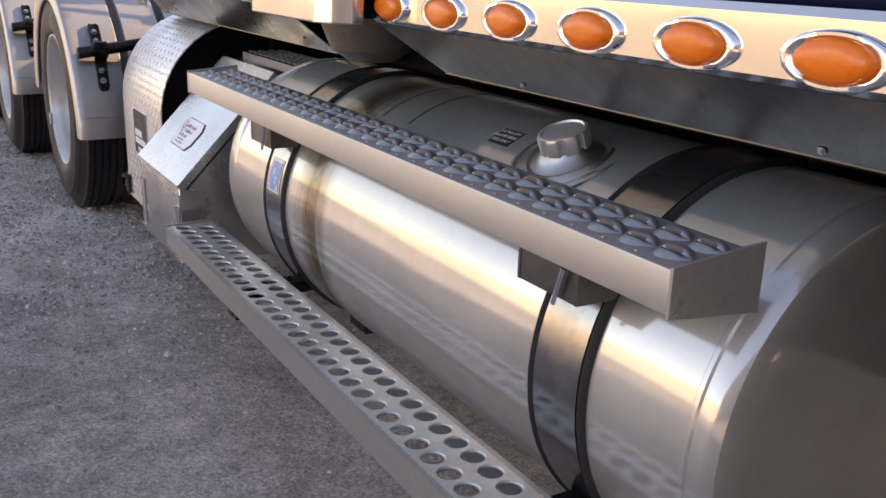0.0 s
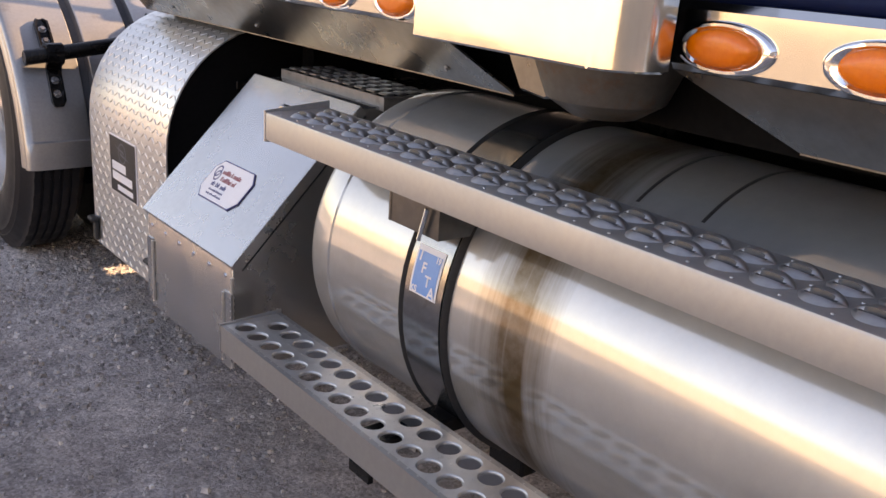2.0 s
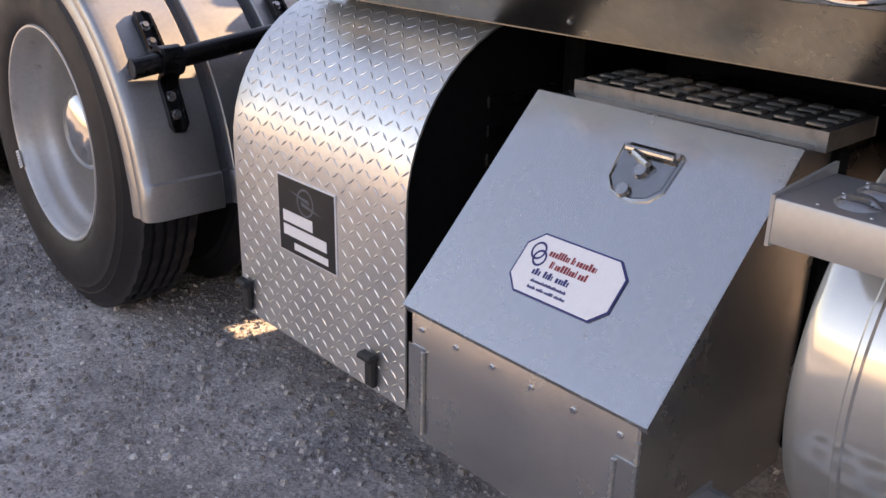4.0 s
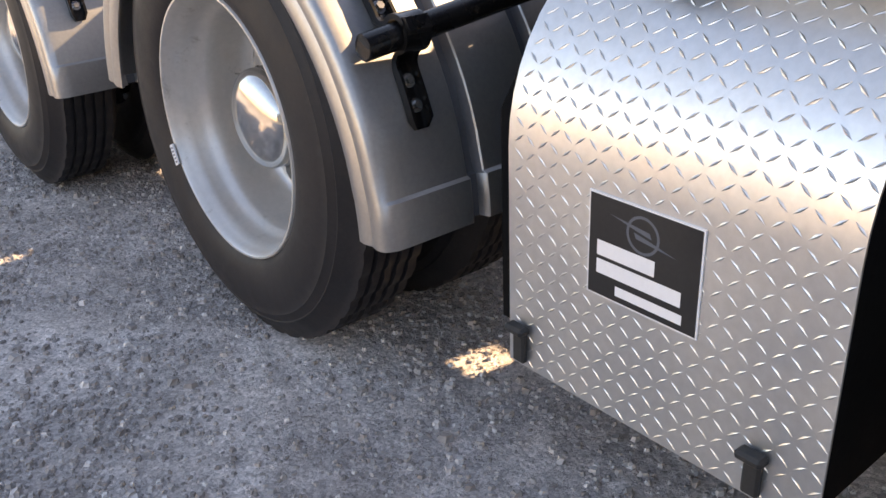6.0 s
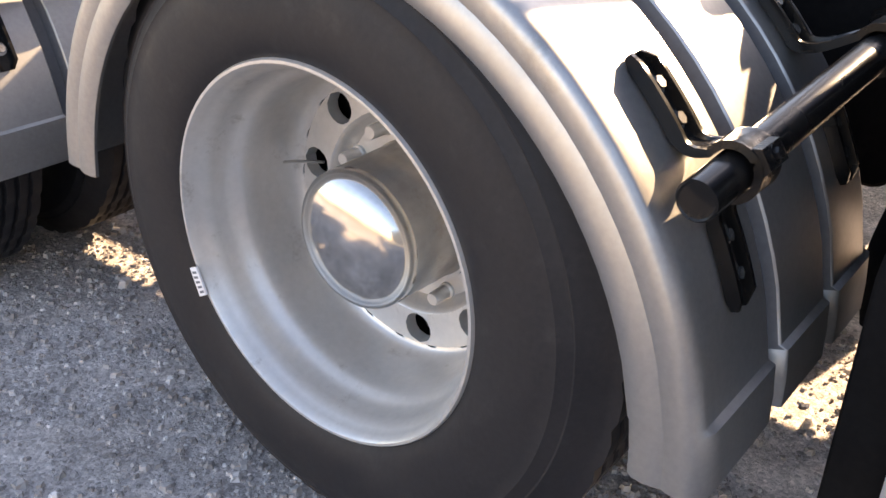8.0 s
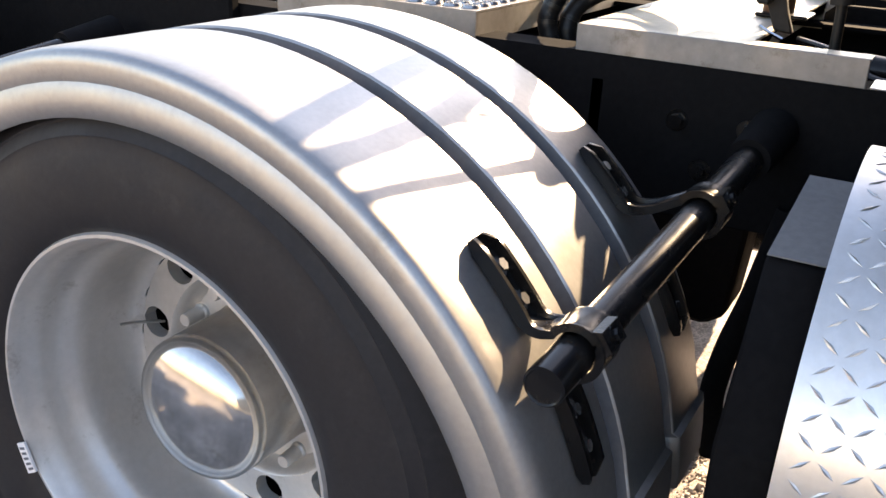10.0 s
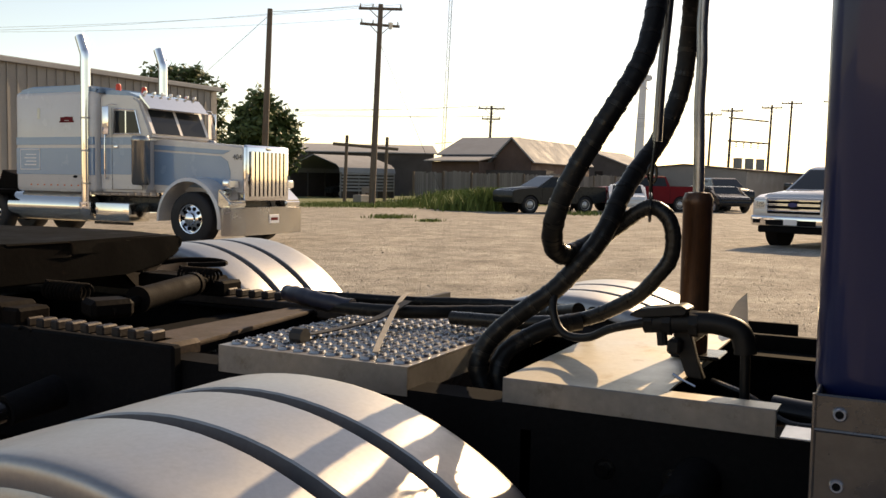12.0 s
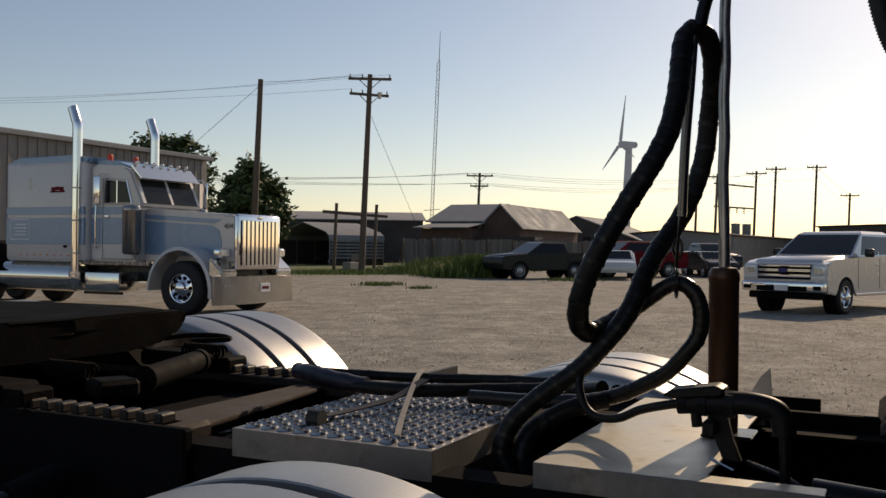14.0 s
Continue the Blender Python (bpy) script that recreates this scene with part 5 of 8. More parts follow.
M_POT = surface("weathered_steel_pot", (0.17, 0.155, 0.14), (0.11, 0.10, 0.088), rough=0.5, metal=0.6, big=7, fine=60, bump=0.1, dirt=(0.17, 0.08, 0.04), dirt_amount=0.28)
# step box below the sleeper door
bm = B()
prism(bm, [(0.165, -2.470), (0.085, -2.470), (0.085, -2.835)] + [(0.150 - 0.065 * math.cos(t), -2.835 - 0.065 * math.sin(t)) for t in (math.pi * k / 16 for k in range(1, 9))] + [(0.165, -2.900)], 1.043, 1.30, "xy", 0.003)
for v in bm.verts:
    # the panel leans in a little towards its top
    v.co.x += 0.010 * (v.co.z - 1.043) / 0.257
part("door_step_box", bm, M_POLISH, truck, "polished stainless box with rounded corners", 12)
# black block added to stand in for the dark gap behind the box
bm = B()
bx(bm, 0.166, 0.247, -2.866, -2.475, 1.052, 1.29)
part("dark_gap_block", bm, M_MATT, truck)
bm = B()
lathe(bm, [(0.0, -0.115), (0.05, -0.11), (0.09, -0.085), (0.113, -0.03), (0.118, 0.06)], (0.28, -2.70, 1.06), "z", 28)
part("steel_pot", bm, M_POT, truck, "weathered steel pot under the cab")
bm = B()
prism(bm, [(-2.46, 1.06), (-2.50, 1.0), (-2.52, 0.962), (-2.58, 0.955), (-2.63, 0.975), (-2.66, 1.0), (-2.68, 1.06)], 0.27, 0.345, "yz", 0.004)
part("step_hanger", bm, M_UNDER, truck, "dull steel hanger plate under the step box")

# ---- behind the sleeper: deck, fifth wheel, air lines ----
DZ = 1.010


def star_bump(bm, c, r=0.016, h=0.010, n=10):
    """A pressed grip: a raised, open-topped cone with a toothed rim."""
    rings = []
    for k, hh, tooth in ((1.0, 0.0, 0), (0.86, h * 0.7, 0), (0.76, h, 1), (0.66, h * 0.6, 0), (0.63, -0.001, 0)):
        rings.append([bm.verts.new((c[0] + r * k * math.cos(t), c[1] + r * k * math.sin(t), c[2] + hh - (tooth and (i % 2) * 0.004))) for i, t in ((i, 2 * math.pi * i / n) for i in range(n))])
    for p, q in zip(rings, rings[1:]):
        for i in range(n):
            bm.faces.new((p[i], p[(i + 1) % n], q[(i + 1) % n], q[i]))


# grip deck plate across the rails
bm = B()
DY0, DY1, DX0, DX1 = -0.052, 0.415, 0.797, 1.705
sheet(bm, [(DX0, DZ - 0.058), (DX0, DZ), (DX1, DZ), (DX1, DZ - 0.058)], DY0, DY1, "xz", -0.004)
bx(bm, DX0 + 0.005, DX1 - 0.005, DY0, DY0 + 0.004, DZ - 0.058, DZ - 0.005)
bx(bm, DX0 + 0.005, DX1 - 0.005, DY1 - 0.004, DY1, DZ - 0.058, DZ - 0.005)
deck = part("deck_plate", bm, M_GREYED, truck, "aluminium deck plate with star shaped grips")
bm = B()
star_bump(bm, (0, 0, 0), 0.0190, 0.0075, 12)
floor_v = [bm.verts.new((0.0121 * math.cos(t), 0.0121 * math.sin(t), 0.0003)) for t in (2 * math.pi * k / 8 for k in range(8))]
bm.faces.new(floor_v)
GRIP_ME = mesh_of("deck_grip", bm, M_GRIP, 50)
GRIP_ME.materials.append(M_MATT)
GRIP_ME.polygons[len(GRIP_ME.polygons) - 1].material_index = 1
for i in range(21):
    for j in range(11):
        part("deck_grip", GRIP_ME, None, deck).location = (DX0 + 0.036 + i * 0.0415, DY0 + 0.030 + j * 0.0408, DZ + 0.0003)

# plain folded plate in front of it, over the rails
bm = B()
PY0, PY1, PX0, PX1 = -0.732, -0.250, 0.808, 1.632
sheet(bm, [(PX0 + 0.001, DZ), (PX1, DZ), (PX1, DZ - 0.065)], -0.545, PY1, "xz", -0.004)
sheet(bm, [(PX0 + 0.001, DZ), (PX0 + 0.05, DZ)], PY0, -0.545, "xz", -0.004)
M_CATWALK = surface("weathered_pale_plate", (0.54, 0.50, 0.42), (0.42, 0.375, 0.30), rough=0.45, rvar=0.1, metal=0.35, big=5, fine=60, bump=0.08, dirt=(0.33, 0.24, 0.14), dirt_amount=0.22)
catwalk = part("catwalk_plate", bm, M_CATWALK, truck, "plain scuffed aluminium catwalk plate")
# front of the same plate, its shade put in as a darker metal
bm = B()
bx(bm, PX0 - 0.004, PX0, PY0, PY1, DZ - 0.065, DZ + 0.0005, 0.0015)
part("front_flange", bm, M_GREYED, catwalk, "folded front edge, coloured darker for its shaded side")
bm = B()
prism(bm, [(-0.565, 1.0), (-0.45, 0.90), (-0.43, 0.90), (-0.535, 1.085), (-0.558, 1.108)], 1.628, 1.632, "yz")
part("corner_gusset", bm, M_ALU, truck)
bm = B()
cyl(bm, (0.90, -0.85, 0.93), (0.90, -0.60, 0.94), 0.022, n=14)
tube(bm, [(0.92, -0.84, 0.97), (0.95, -0.74, 0.955), (1.0, -0.66, 0.985), (1.08, -0.58, 0.99)], 0.006, 8)
cyl(bm, (1.0, -0.84, 0.955), (1.02, -0.70, 0.96), 0.028, n=14)
part("frame_line", bm, M_BLACK, truck)
bm = B()
bx(bm, 1.66, 1.69, -0.80, -0.30, 0.90, 1.00, 0.004)
part("far_plate", bm, M_MATT, truck)
bm = B()
bx(bm, 0.802, 0.884, -1.05, -0.738, 0.9655, 0.9685, 0.001)
part("rail_top_plate", bm, M_STEP, truck, "scuffed bright plate on the rail")

# mast that carries the air lines
MX, MY = 1.22, -0.511
bm = B()
lathe(bm, [(0.0, 1.012), (0.0305, 1.012), (0.0305, 1.328), (0.0318, 1.330), (0.0318, 1.344), (0.026, 1.356), (0.011, 1.358)], (MX, MY, 0), "z", 24)
mast = part("hose_mast", bm, surface("brown_worn_mast", (0.135, 0.058, 0.027), (0.060, 0.030, 0.018), rough=0.38, rvar=0.12, metal=0.35, big=9, fine=70, bump=0.15, stretch=(3, 3, 0.5)), truck, "brown weathered mast socket")
bm = B()
path = [(MX, MY, 1.35), (MX, MY, 1.39)]
for k in range(1, 9):
    path.append((MX, MY + 0.003 + 0.0012 * (-1) ** k, 1.39 + 0.079 * k))
tube(bm, path, 0.0115, 12, 3)
part("mast_rod", bm, M_SATIN, mast, "thin dull steel rod")
bm = B()
lathe(bm, [(0.0115, 2.018), (0.0135, 2.020), (0.0168, 2.050), (0.0150, 2.054), (0.0, 2.054)], (MX, MY + 0.003, 0), "z", 14)
part("rod_cap", bm, M_RUBBER, mast, "black flared end cap")
bm = B()
cyl(bm, (MX, MY - 0.006, 1.999), (MX, MY + 0.034, 1.999), 0.004, n=8)
lathe(bm, [(0.0, -0.002), (0.007, -0.001), (0.007, 0.004), (0.0, 0.005)], (MX, MY - 0.008, 1.999), "y", 10)
part("cross_pin", bm, M_SATIN, mast)
# foot of the mast, and the black air fitting that stands before it
bm = B()
bx(bm, 1.17, 1.27, -0.575, -0.475, 1.012, 1.02, 0.003)
part("mast_foot", bm, M_BLACK, mast)
bm = B()
bx(bm, 0.935, 1.215, -0.545, -0.520, 1.060, 1.088, 0.005)
part("mast_clamp", bm, M_FITTING, mast, "black clamp arm from the mast")
bm = B()
tube(bm, [(0.95, -0.475, 1.114), (0.95, -0.515, 1.118), (0.95, -0.57, 1.122), (0.95, -0.61, 1.122), (0.95, -0.645, 1.112), (0.95, -0.656, 1.088), (0.95, -0.658, 1.072)], 0.0205, 14, 6)
elbow = part("air_elbow", bm, M_FITTING, mast, "black bent air elbow")
bm = B()
tube(bm, [(0.95, -0.658, 1.075), (0.95, -0.659, 1.03), (0.95, -0.66, 0.93)], 0.009, 12, 4)
part("drop_pipe", bm, M_FITTING, elbow)
for y0, y1, r in ((-0.575, -0.560, 0.0245), (-0.527, -0.512, 0.0255), (-0.492, -0.478, 0.0235)):
    bm = B()
    cyl(bm, (0.95, y0, 1.119), (0.95, y1, 1.119), r, n=8)
    part("pipe_collar", bm, M_FITTING, elbow)
bm = B()
prism(bm, [(-0.560, 1.146), (-0.545, 1.153), (-0.465, 1.140), (-0.450, 1.128), (-0.47, 1.124), (-0.555, 1.134)], 0.925, 0.985, "yz", 0.003)
part("dust_cover", bm, M_FITTING, elbow, "flat black dust cover over the fitting")
bm = B()
cyl(bm, (0.95, -0.507, 1.10), (0.95, -0.510, 1.074), 0.010, n=10)
part("drain_cock", bm, M_FITTING, elbow)
bm = B()
prism(bm, [(-0.555, 1.11), (-0.520, 1.11), (-0.535, 1.06), (-0.552, 1.015), (-0.585, 1.012), (-0.570, 1.05)], 0.965, 0.985, "yz", 0.003)
part("clamp_strut", bm, M_FITTING, mast)
bm = B()
tube(bm, [(0.93, -0.535, 1.025), (0.925, -0.553, 1.017), (0.92, -0.578, 1.008)], 0.0035, 6, 4)
part("bright_pin", bm, M_CHROME, mast)


# air and electric lines
def hose(name, label, pts, r, steps=10, ridge=0.02, every=5, material=None):
    bm = B()
    tube(bm, pts, r, 14, steps, ridge, every)
    ob = solid(name, bm, material or M_HOSE, label, "air hose", sharp=60)
    # turns of spiral wrap that stand proud of the hose
    path = smooth_path(pts, steps)
    gap = 9 if r > 0.02 else 16
    for i in range(4, len(path) - 3, gap) if r > 0.012 else ():
        way = (path[i + 1] - path[i - 1]).normalized()
        band_bm = B()
        cyl(band_bm, path[i] - way * 0.0045, path[i] + way * 0.0045, r * 1.045, n=14)
        part("wrap_band", band_bm, M_WRAP, ob)
    return ob


M_WRAP = surface("glossy_black_wrap", (0.009, 0.0088, 0.0085), (0.022, 0.020, 0.017), spec=0.28, rough=0.30, rvar=0.1, big=20, fine=90, bump=0.1)
M_HOSE = surface("spiral_wrapped_hose", (0.006, 0.006, 0.0065), (0.014, 0.0135, 0.013), spec=0.2, rough=0.42, rvar=0.12, big=12, fine=90, bump=0.25, depth=0.002, dirt=(0.07, 0.06, 0.05), dirt_amount=0.1)
TOP = (1.17, -0.457, 1.846)
hose("air_hose", "black spiral wrapped air hose hung in a loop from the mast", [TOP, (1.15, -0.44, 1.821), (1.12, -0.44, 1.779), (1.08, -0.442, 1.702), (1.05, -0.434, 1.63), (1.03, -0.418, 1.582), (1.01, -0.392, 1.529), (1.0, -0.359, 1.472), (0.99, -0.325, 1.41), (0.99, -0.293, 1.347), (1.0, -0.271, 1.288), (1.03, -0.261, 1.245), (1.06, -0.273, 1.224), (1.1, -0.295, 1.232), (1.13, -0.324, 1.252)], 0.0215, 14)
hose("air_hose", "glossy wrapped hose curving round below the hanging loop", [(1.06, -0.273, 1.224), (1.1, -0.295, 1.232), (1.13, -0.324, 1.252), (1.14, -0.363, 1.282), (1.14, -0.401, 1.311), (1.14, -0.434, 1.325), (1.14, -0.464, 1.309), (1.14, -0.479, 1.272), (1.14, -0.476, 1.223), (1.14, -0.451, 1.184), (1.15, -0.412, 1.142), (1.16, -0.365, 1.113), (1.17, -0.306, 1.084), (1.18, -0.244, 1.066), (1.19, -0.187, 1.058), (1.2, -0.101, 1.05), (1.22, 0.06, 1.045)], 0.0165, 14, 0.02, 5, M_WRAP)
hose("air_hose", "black wrapped hose hanging beside the mast to the deck", [TOP, (1.19, -0.478, 1.826), (1.22, -0.483, 1.789), (1.25, -0.478, 1.738), (1.27, -0.468, 1.673), (1.27, -0.459, 1.593), (1.26, -0.439, 1.518), (1.23, -0.414, 1.453), (1.18, -0.386, 1.396), (1.13, -0.368, 1.34), (1.1, -0.356, 1.291), (1.08, -0.334, 1.243), (1.07, -0.299, 1.198), (1.06, -0.252, 1.147), (1.05, -0.198, 1.106), (1.04, -0.149, 1.065), (1.03, -0.115, 1.024), (1.02, -0.101, 0.974), (1.02, -0.12, 0.92)], 0.0205, 14)
hose("air_hose", "thin black hose curving from the wrapped hoses to the fitting", [(1.06, -0.259, 1.153), (1.04, -0.26, 1.117), (1.03, -0.275, 1.08), (1.02, -0.304, 1.062), (1.0, -0.352, 1.067), (0.98, -0.399, 1.09), (0.96, -0.454, 1.107), (0.95, -0.484, 1.114)], 0.0085, 10, 0.0)
hose("air_hose", "black wrapped hose dropping between the deck plates", [(1.16, -0.28, 1.073), (1.12, -0.227, 1.06), (1.1, -0.181, 1.036), (1.07, -0.144, 1.005), (1.05, -0.134, 0.96), (1.05, -0.15, 0.90)], 0.020, 10)
hose("electric_line", "black electric cable lying along the deck plate", [(1.33, 0.62, 1.05), (1.22, 0.41, 1.048), (1.21, 0.20, 1.05), (1.30, 0.06, 1.05), (1.36, -0.06, 1.052), (1.33, -0.14, 1.06), (1.24, -0.25, 1.085)], 0.017, 10, 0.03)
hose("air_hose", "black air hose lying along the deck plate", [(1.40, 0.60, 1.045), (1.50, 0.35, 1.035), (1.55, 0.10, 1.04), (1.52, -0.12, 1.045), (1.40, -0.22, 1.05), (1.25, -0.28, 1.08)], 0.014, 10, 0.04)
bm = B()
tube(bm, [(1.15, -0.457, 1.825), (1.15, -0.453, 1.75), (1.15, -0.444, 1.621), (1.15, -0.440, 1.53), (1.15, -0.438, 1.46)], 0.010, 12, 6)
solid("hanger_spring_rod", bm, M_UNDER, "dull steel rod hanging between the air hoses", "hose hanger")
bm = B()
tube(bm, [(1.16, -0.468, 1.845), (1.17, -0.475, 1.89), (1.18, -0.486, 1.932)], 0.0135, 12, 4)
hanger = solid("hose_hanger", bm, M_BLACK, "black hose hanger clipped to the mast by a snap hook", "hose hanger")
bm = B()
ring = [(1.19, -0.478 + 0.013 * math.cos(t) - 0.017 * math.sin(t), 1.950 + 0.004 * math.cos(t) + 0.043 * math.sin(t)) for t in (2 * math.pi * k / 14 for k in range(15))]
tube(bm, ring, 0.0040, 8, 2)
part("snap_hook", bm, M_BLACK, hanger, "black snap hook")
bm = B()
tube(bm, [(1.15, -0.436, 1.465), (1.15, -0.430, 1.41), (1.15, -0.428, 1.36), (1.15, -0.433, 1.33)], 0.004, 8, 3)
ring = [(1.15, -0.430 + 0.009 * math.cos(t), 1.395 + 0.020 * math.sin(t)) for t in (2 * math.pi * k / 12 for k in range(13))]
tube(bm, ring, 0.0028, 6, 2)
ring = [(1.14 + 0.029 * math.cos(t), -0.430 + 0.008 * math.cos(t), 1.325 + 0.029 * math.sin(t)) for t in (2 * math.pi * k / 16 for k in range(17))]
tube(bm, ring, 0.003, 6, 2)
solid("snap_hook", bm, M_BLACK, "small black snap hook round the air hose", "snap hook")
# corrugated conduit down the sleeper's rear corner
bm = B()
tube(bm, [(0.45, -0.765, 2.30), (0.45, -0.775, 2.05), (0.45, -0.789, 1.85), (0.45, -0.796, 1.761), (0.45, -0.806, 1.688), (0.45, -0.824, 1.63), (0.45, -0.85, 1.60)], 0.0115, 10, 30, 0.06, 2)
solid("corrugated_conduit", bm, M_RUBBER, "black corrugated conduit hanging down the sleeper corner", "cable", sharp=70)
# webbing strap and connector left lying on the deck
M_WEB = surface("grey_webbing", (0.30, 0.28, 0.25), (0.22, 0.20, 0.18), rough=0.85, big=30, fine=300, bump=0.4)
bm = B()


def ribbon(bm, pts, w, thick=0.003):
    path = smooth_path(pts, 5)
    rows = []
    for i, p in enumerate(path):
        way = (path[min(i + 1, len(path) - 1)] - path[max(i - 1, 0)]).normalized()
        side = way.cross(Vector((0, 0, 1))).normalized() * w / 2
        rows.append([bm.verts.new(p + side * a + Vector((0, 0, b))) for a, b in ((-1, 0), (1, 0), (1, thick), (-1, thick))])
    for p, q in zip(rows, rows[1:]):
        for k in range(4):
            bm.faces.new((p[k], p[(k + 1) % 4], q[(k + 1) % 4], q[k]))
    bm.faces.new(rows[0])
    bm.faces.new(list(reversed(rows[-1])))


ribbon(bm, [(1.56, 0.35, 1.05), (1.40, 0.28, 1.07), (1.24, 0.21, 1.078), (1.12, 0.165, 1.06), (0.95, 0.095, 1.035), (0.83, 0.04, 1.024)], 0.012, 0.002)
solid("webbing_strap", bm, M_WEB, "frayed grey webbing strap lying across the deck", "strap")
bm = B()
ribbon(bm, [(0.90, 0.285, 1.024), (1.0, 0.26, 1.026), (1.10, 0.20, 1.045), (1.2, 0.17, 1.078)], 0.026)
cyl(bm, (0.90, 0.29, 1.026), (0.90, 0.26, 1.026), 0.02, n=10)
solid("webbing_strap", bm, M_RUBBER, "dark strap with a buckle on the deck", "strap")
bm = B()
tube(bm, [(1.30, 0.60, 1.06), (1.25, 0.52, 1.065), (1.22, 0.44, 1.06), (1.215, 0.34, 1.05)], 0.021, 12, 5, 0.06, 3)
solid("line_sleeve", bm, surface("worn_blue_rubber", (0.010, 0.012, 0.024), (0.014, 0.018, 0.04), rough=0.5, big=20, fine=90, bump=0.3), "worn dark blue sleeve round the line ends", "cable sleeve")

M_SLIDE = surface("greasy_brown_steel", (0.036, 0.0225, 0.0175), (0.012, 0.0095, 0.0085), rough=0.6, rvar=0.15, metal=0.3, big=14, fine=80, bump=0.4, depth=0.002)
# fifth wheel on its toothed slide
fifth = thing("fifth_wheel", (1.22, 1.6, 0.965), "greasy black fifth wheel coupling on a sliding mount", "fifth wheel")
bm = B()
out = [(0.745, 1.44), (0.79, 1.375), (1.0, 1.352), (1.22, 1.345), (1.44, 1.352), (1.645, 1.37), (1.695, 1.43), (1.72, 1.60), (1.70, 2.05), (1.58, 2.40), (1.45, 2.45), (1.32, 2.10), (1.22, 2.01), (1.12, 2.10), (0.99, 2.45), (0.86, 2.40), (0.74, 2.05), (0.72, 1.60)]
prism(bm, out, 1.125, 1.175, "xy", 0.012, 2)
prism(bm, [(0.745, 1.172), (1.69, 1.172), (1.712, 1.155), (1.70, 1.125), (1.655, 1.092), (1.58, 1.068), (1.45, 1.056), (0.86, 1.050), (0.745, 1.085)], 1.346, 1.415, "xz", 0.010, 2)
rag = random.Random(8)
for v in bm.verts:
    # chipped and worn edges
    v.co += Vector((rag.uniform(-1, 1), rag.uniform(-1, 1), 0.6 * rag.uniform(-1, 1))) * 0.004
part("top_plate", bm, surface("black_plate_grease", (0.003, 0.0028, 0.0027), (0.0065, 0.0054, 0.0047), spec=0.03, rough=0.8, rvar=0.15, big=9, fine=70, bump=0.3, depth=0.002, dirt=(0.02, 0.013, 0.009), dirt_amount=0.05), fifth, "thick black greased coupling plate")
bm = B()
prism(bm, [(0.84, 1.39), (1.60, 1.39), (1.66, 1.55), (1.60, 2.0), (0.84, 2.0), (0.78, 1.55)], 1.075, 1.127, "xy", 0.01)
for k in range(5):
    bx(bm, 0.86 + k * 0.17, 0.875 + k * 0.17, 1.385, 1.95, 1.05, 1.126)
part("plate_rib", bm, M_GREASE, fifth)
for x in (0.84, 1.60):
    bm = B()
    prism(bm, [(1.40, 0.985), (1.95, 0.985), (1.82, 1.10), (1.55, 1.10)], x - 0.05, x + 0.05, "yz", 0.01)
    bx(bm, x - 0.06, x + 0.06, 1.10, 1.40, 1.00, 1.050, 0.010)
    bx(bm, x - 0.05, x + 0.05, 1.04, 1.14, 0.990, 1.040, 0.008)
    part("saddle", bm, M_GREASE, fifth)
    bm = B()
    bx(bm, x - 0.045, x + 0.045, 0.62, 2.3, 0.966, 0.992, 0.003)
    part("slide_rail", bm, M_SLIDE, fifth, "rusty toothed slide rail")
    y = 0.64
    while y < 1.12:
        bm = B()
        bx(bm, x - 0.024, x + 0.024, y - 0.013, y + 0.0145, 0.992, 1.016, 0.004)
        part("rail_tooth", bm, M_SLIDE, fifth)
        y += 0.051
    bm = B()
    pts = [((1.03 if x < 1.2 else 1.56) + 0.022 * math.cos(t), 1.07 + 0.0024 * t, 1.055 + 0.022 * math.sin(t)) for t in (k * 0.5 for k in range(130))]
    tube(bm, pts, 0.005, 6, 1)
    part("release_spring", bm, M_GREASE, fifth, "greasy coil spring")
bm = B()
cyl(bm, (1.10, 0.945, 1.038), (1.44, 1.065, 1.041), 0.033, n=24)
cyl(bm, (1.085, 0.94, 1.038), (1.105, 0.947, 1.038), 0.037, n=24)
cyl(bm, (1.43, 1.061, 1.041), (1.45, 1.068, 1.041), 0.037, n=24)
cyl(bm, (0.98, 0.93, 1.02), (1.09, 0.942, 1.038), 0.014, n=10)
cyl(bm, (1.45, 1.068, 1.041), (1.56, 1.11, 1.043), 0.013, n=10)
prism(bm, [(0.93, 0.94), (1.04, 0.90), (1.07, 0.98), (0.98, 1.04)], 1.0, 1.05, "xy", 0.012)
part("air_cylinder", bm, M_GREASE, fifth, "dusty grey release air cylinder")
bm = B()
prism(bm, [(0.83, 0.585), (1.05, 0.62), (1.62, 0.70), (1.62, 0.78), (0.96, 0.78), (0.83, 0.70)], 0.966, 0.978, "xy", 0.003)
bx(bm, 0.80, 0.93, 0.575, 0.665, 0.95, 0.992, 0.010)
bx(bm, 1.55, 1.65, 0.58, 0.68, 0.95, 0.985, 0.006)
part("front_cross_plate", bm, M_RUST, fifth, "rusty cross plate at the slide's end")
bm = B()
tube(bm, [(1.66, 1.40, 1.075), (1.73, 1.36, 1.082), (1.79, 1.28, 1.08), (1.75, 1.20, 1.075), (1.68, 1.30, 1.07)], 0.009, 8, 5)
part("release_handle", bm, M_GREASE, fifth)
bm = B()
bx(bm, 0.77, 0.80, 0.52, 2.5, 0.72, 1.0, 0.006)
tube(bm, [(0.775, 1.02, 0.99), (0.768, 1.0, 1.003), (0.77, 0.97, 0.995)], 0.004, 6, 4)
part("slide_side_plate", bm, M_MATT, fifth)

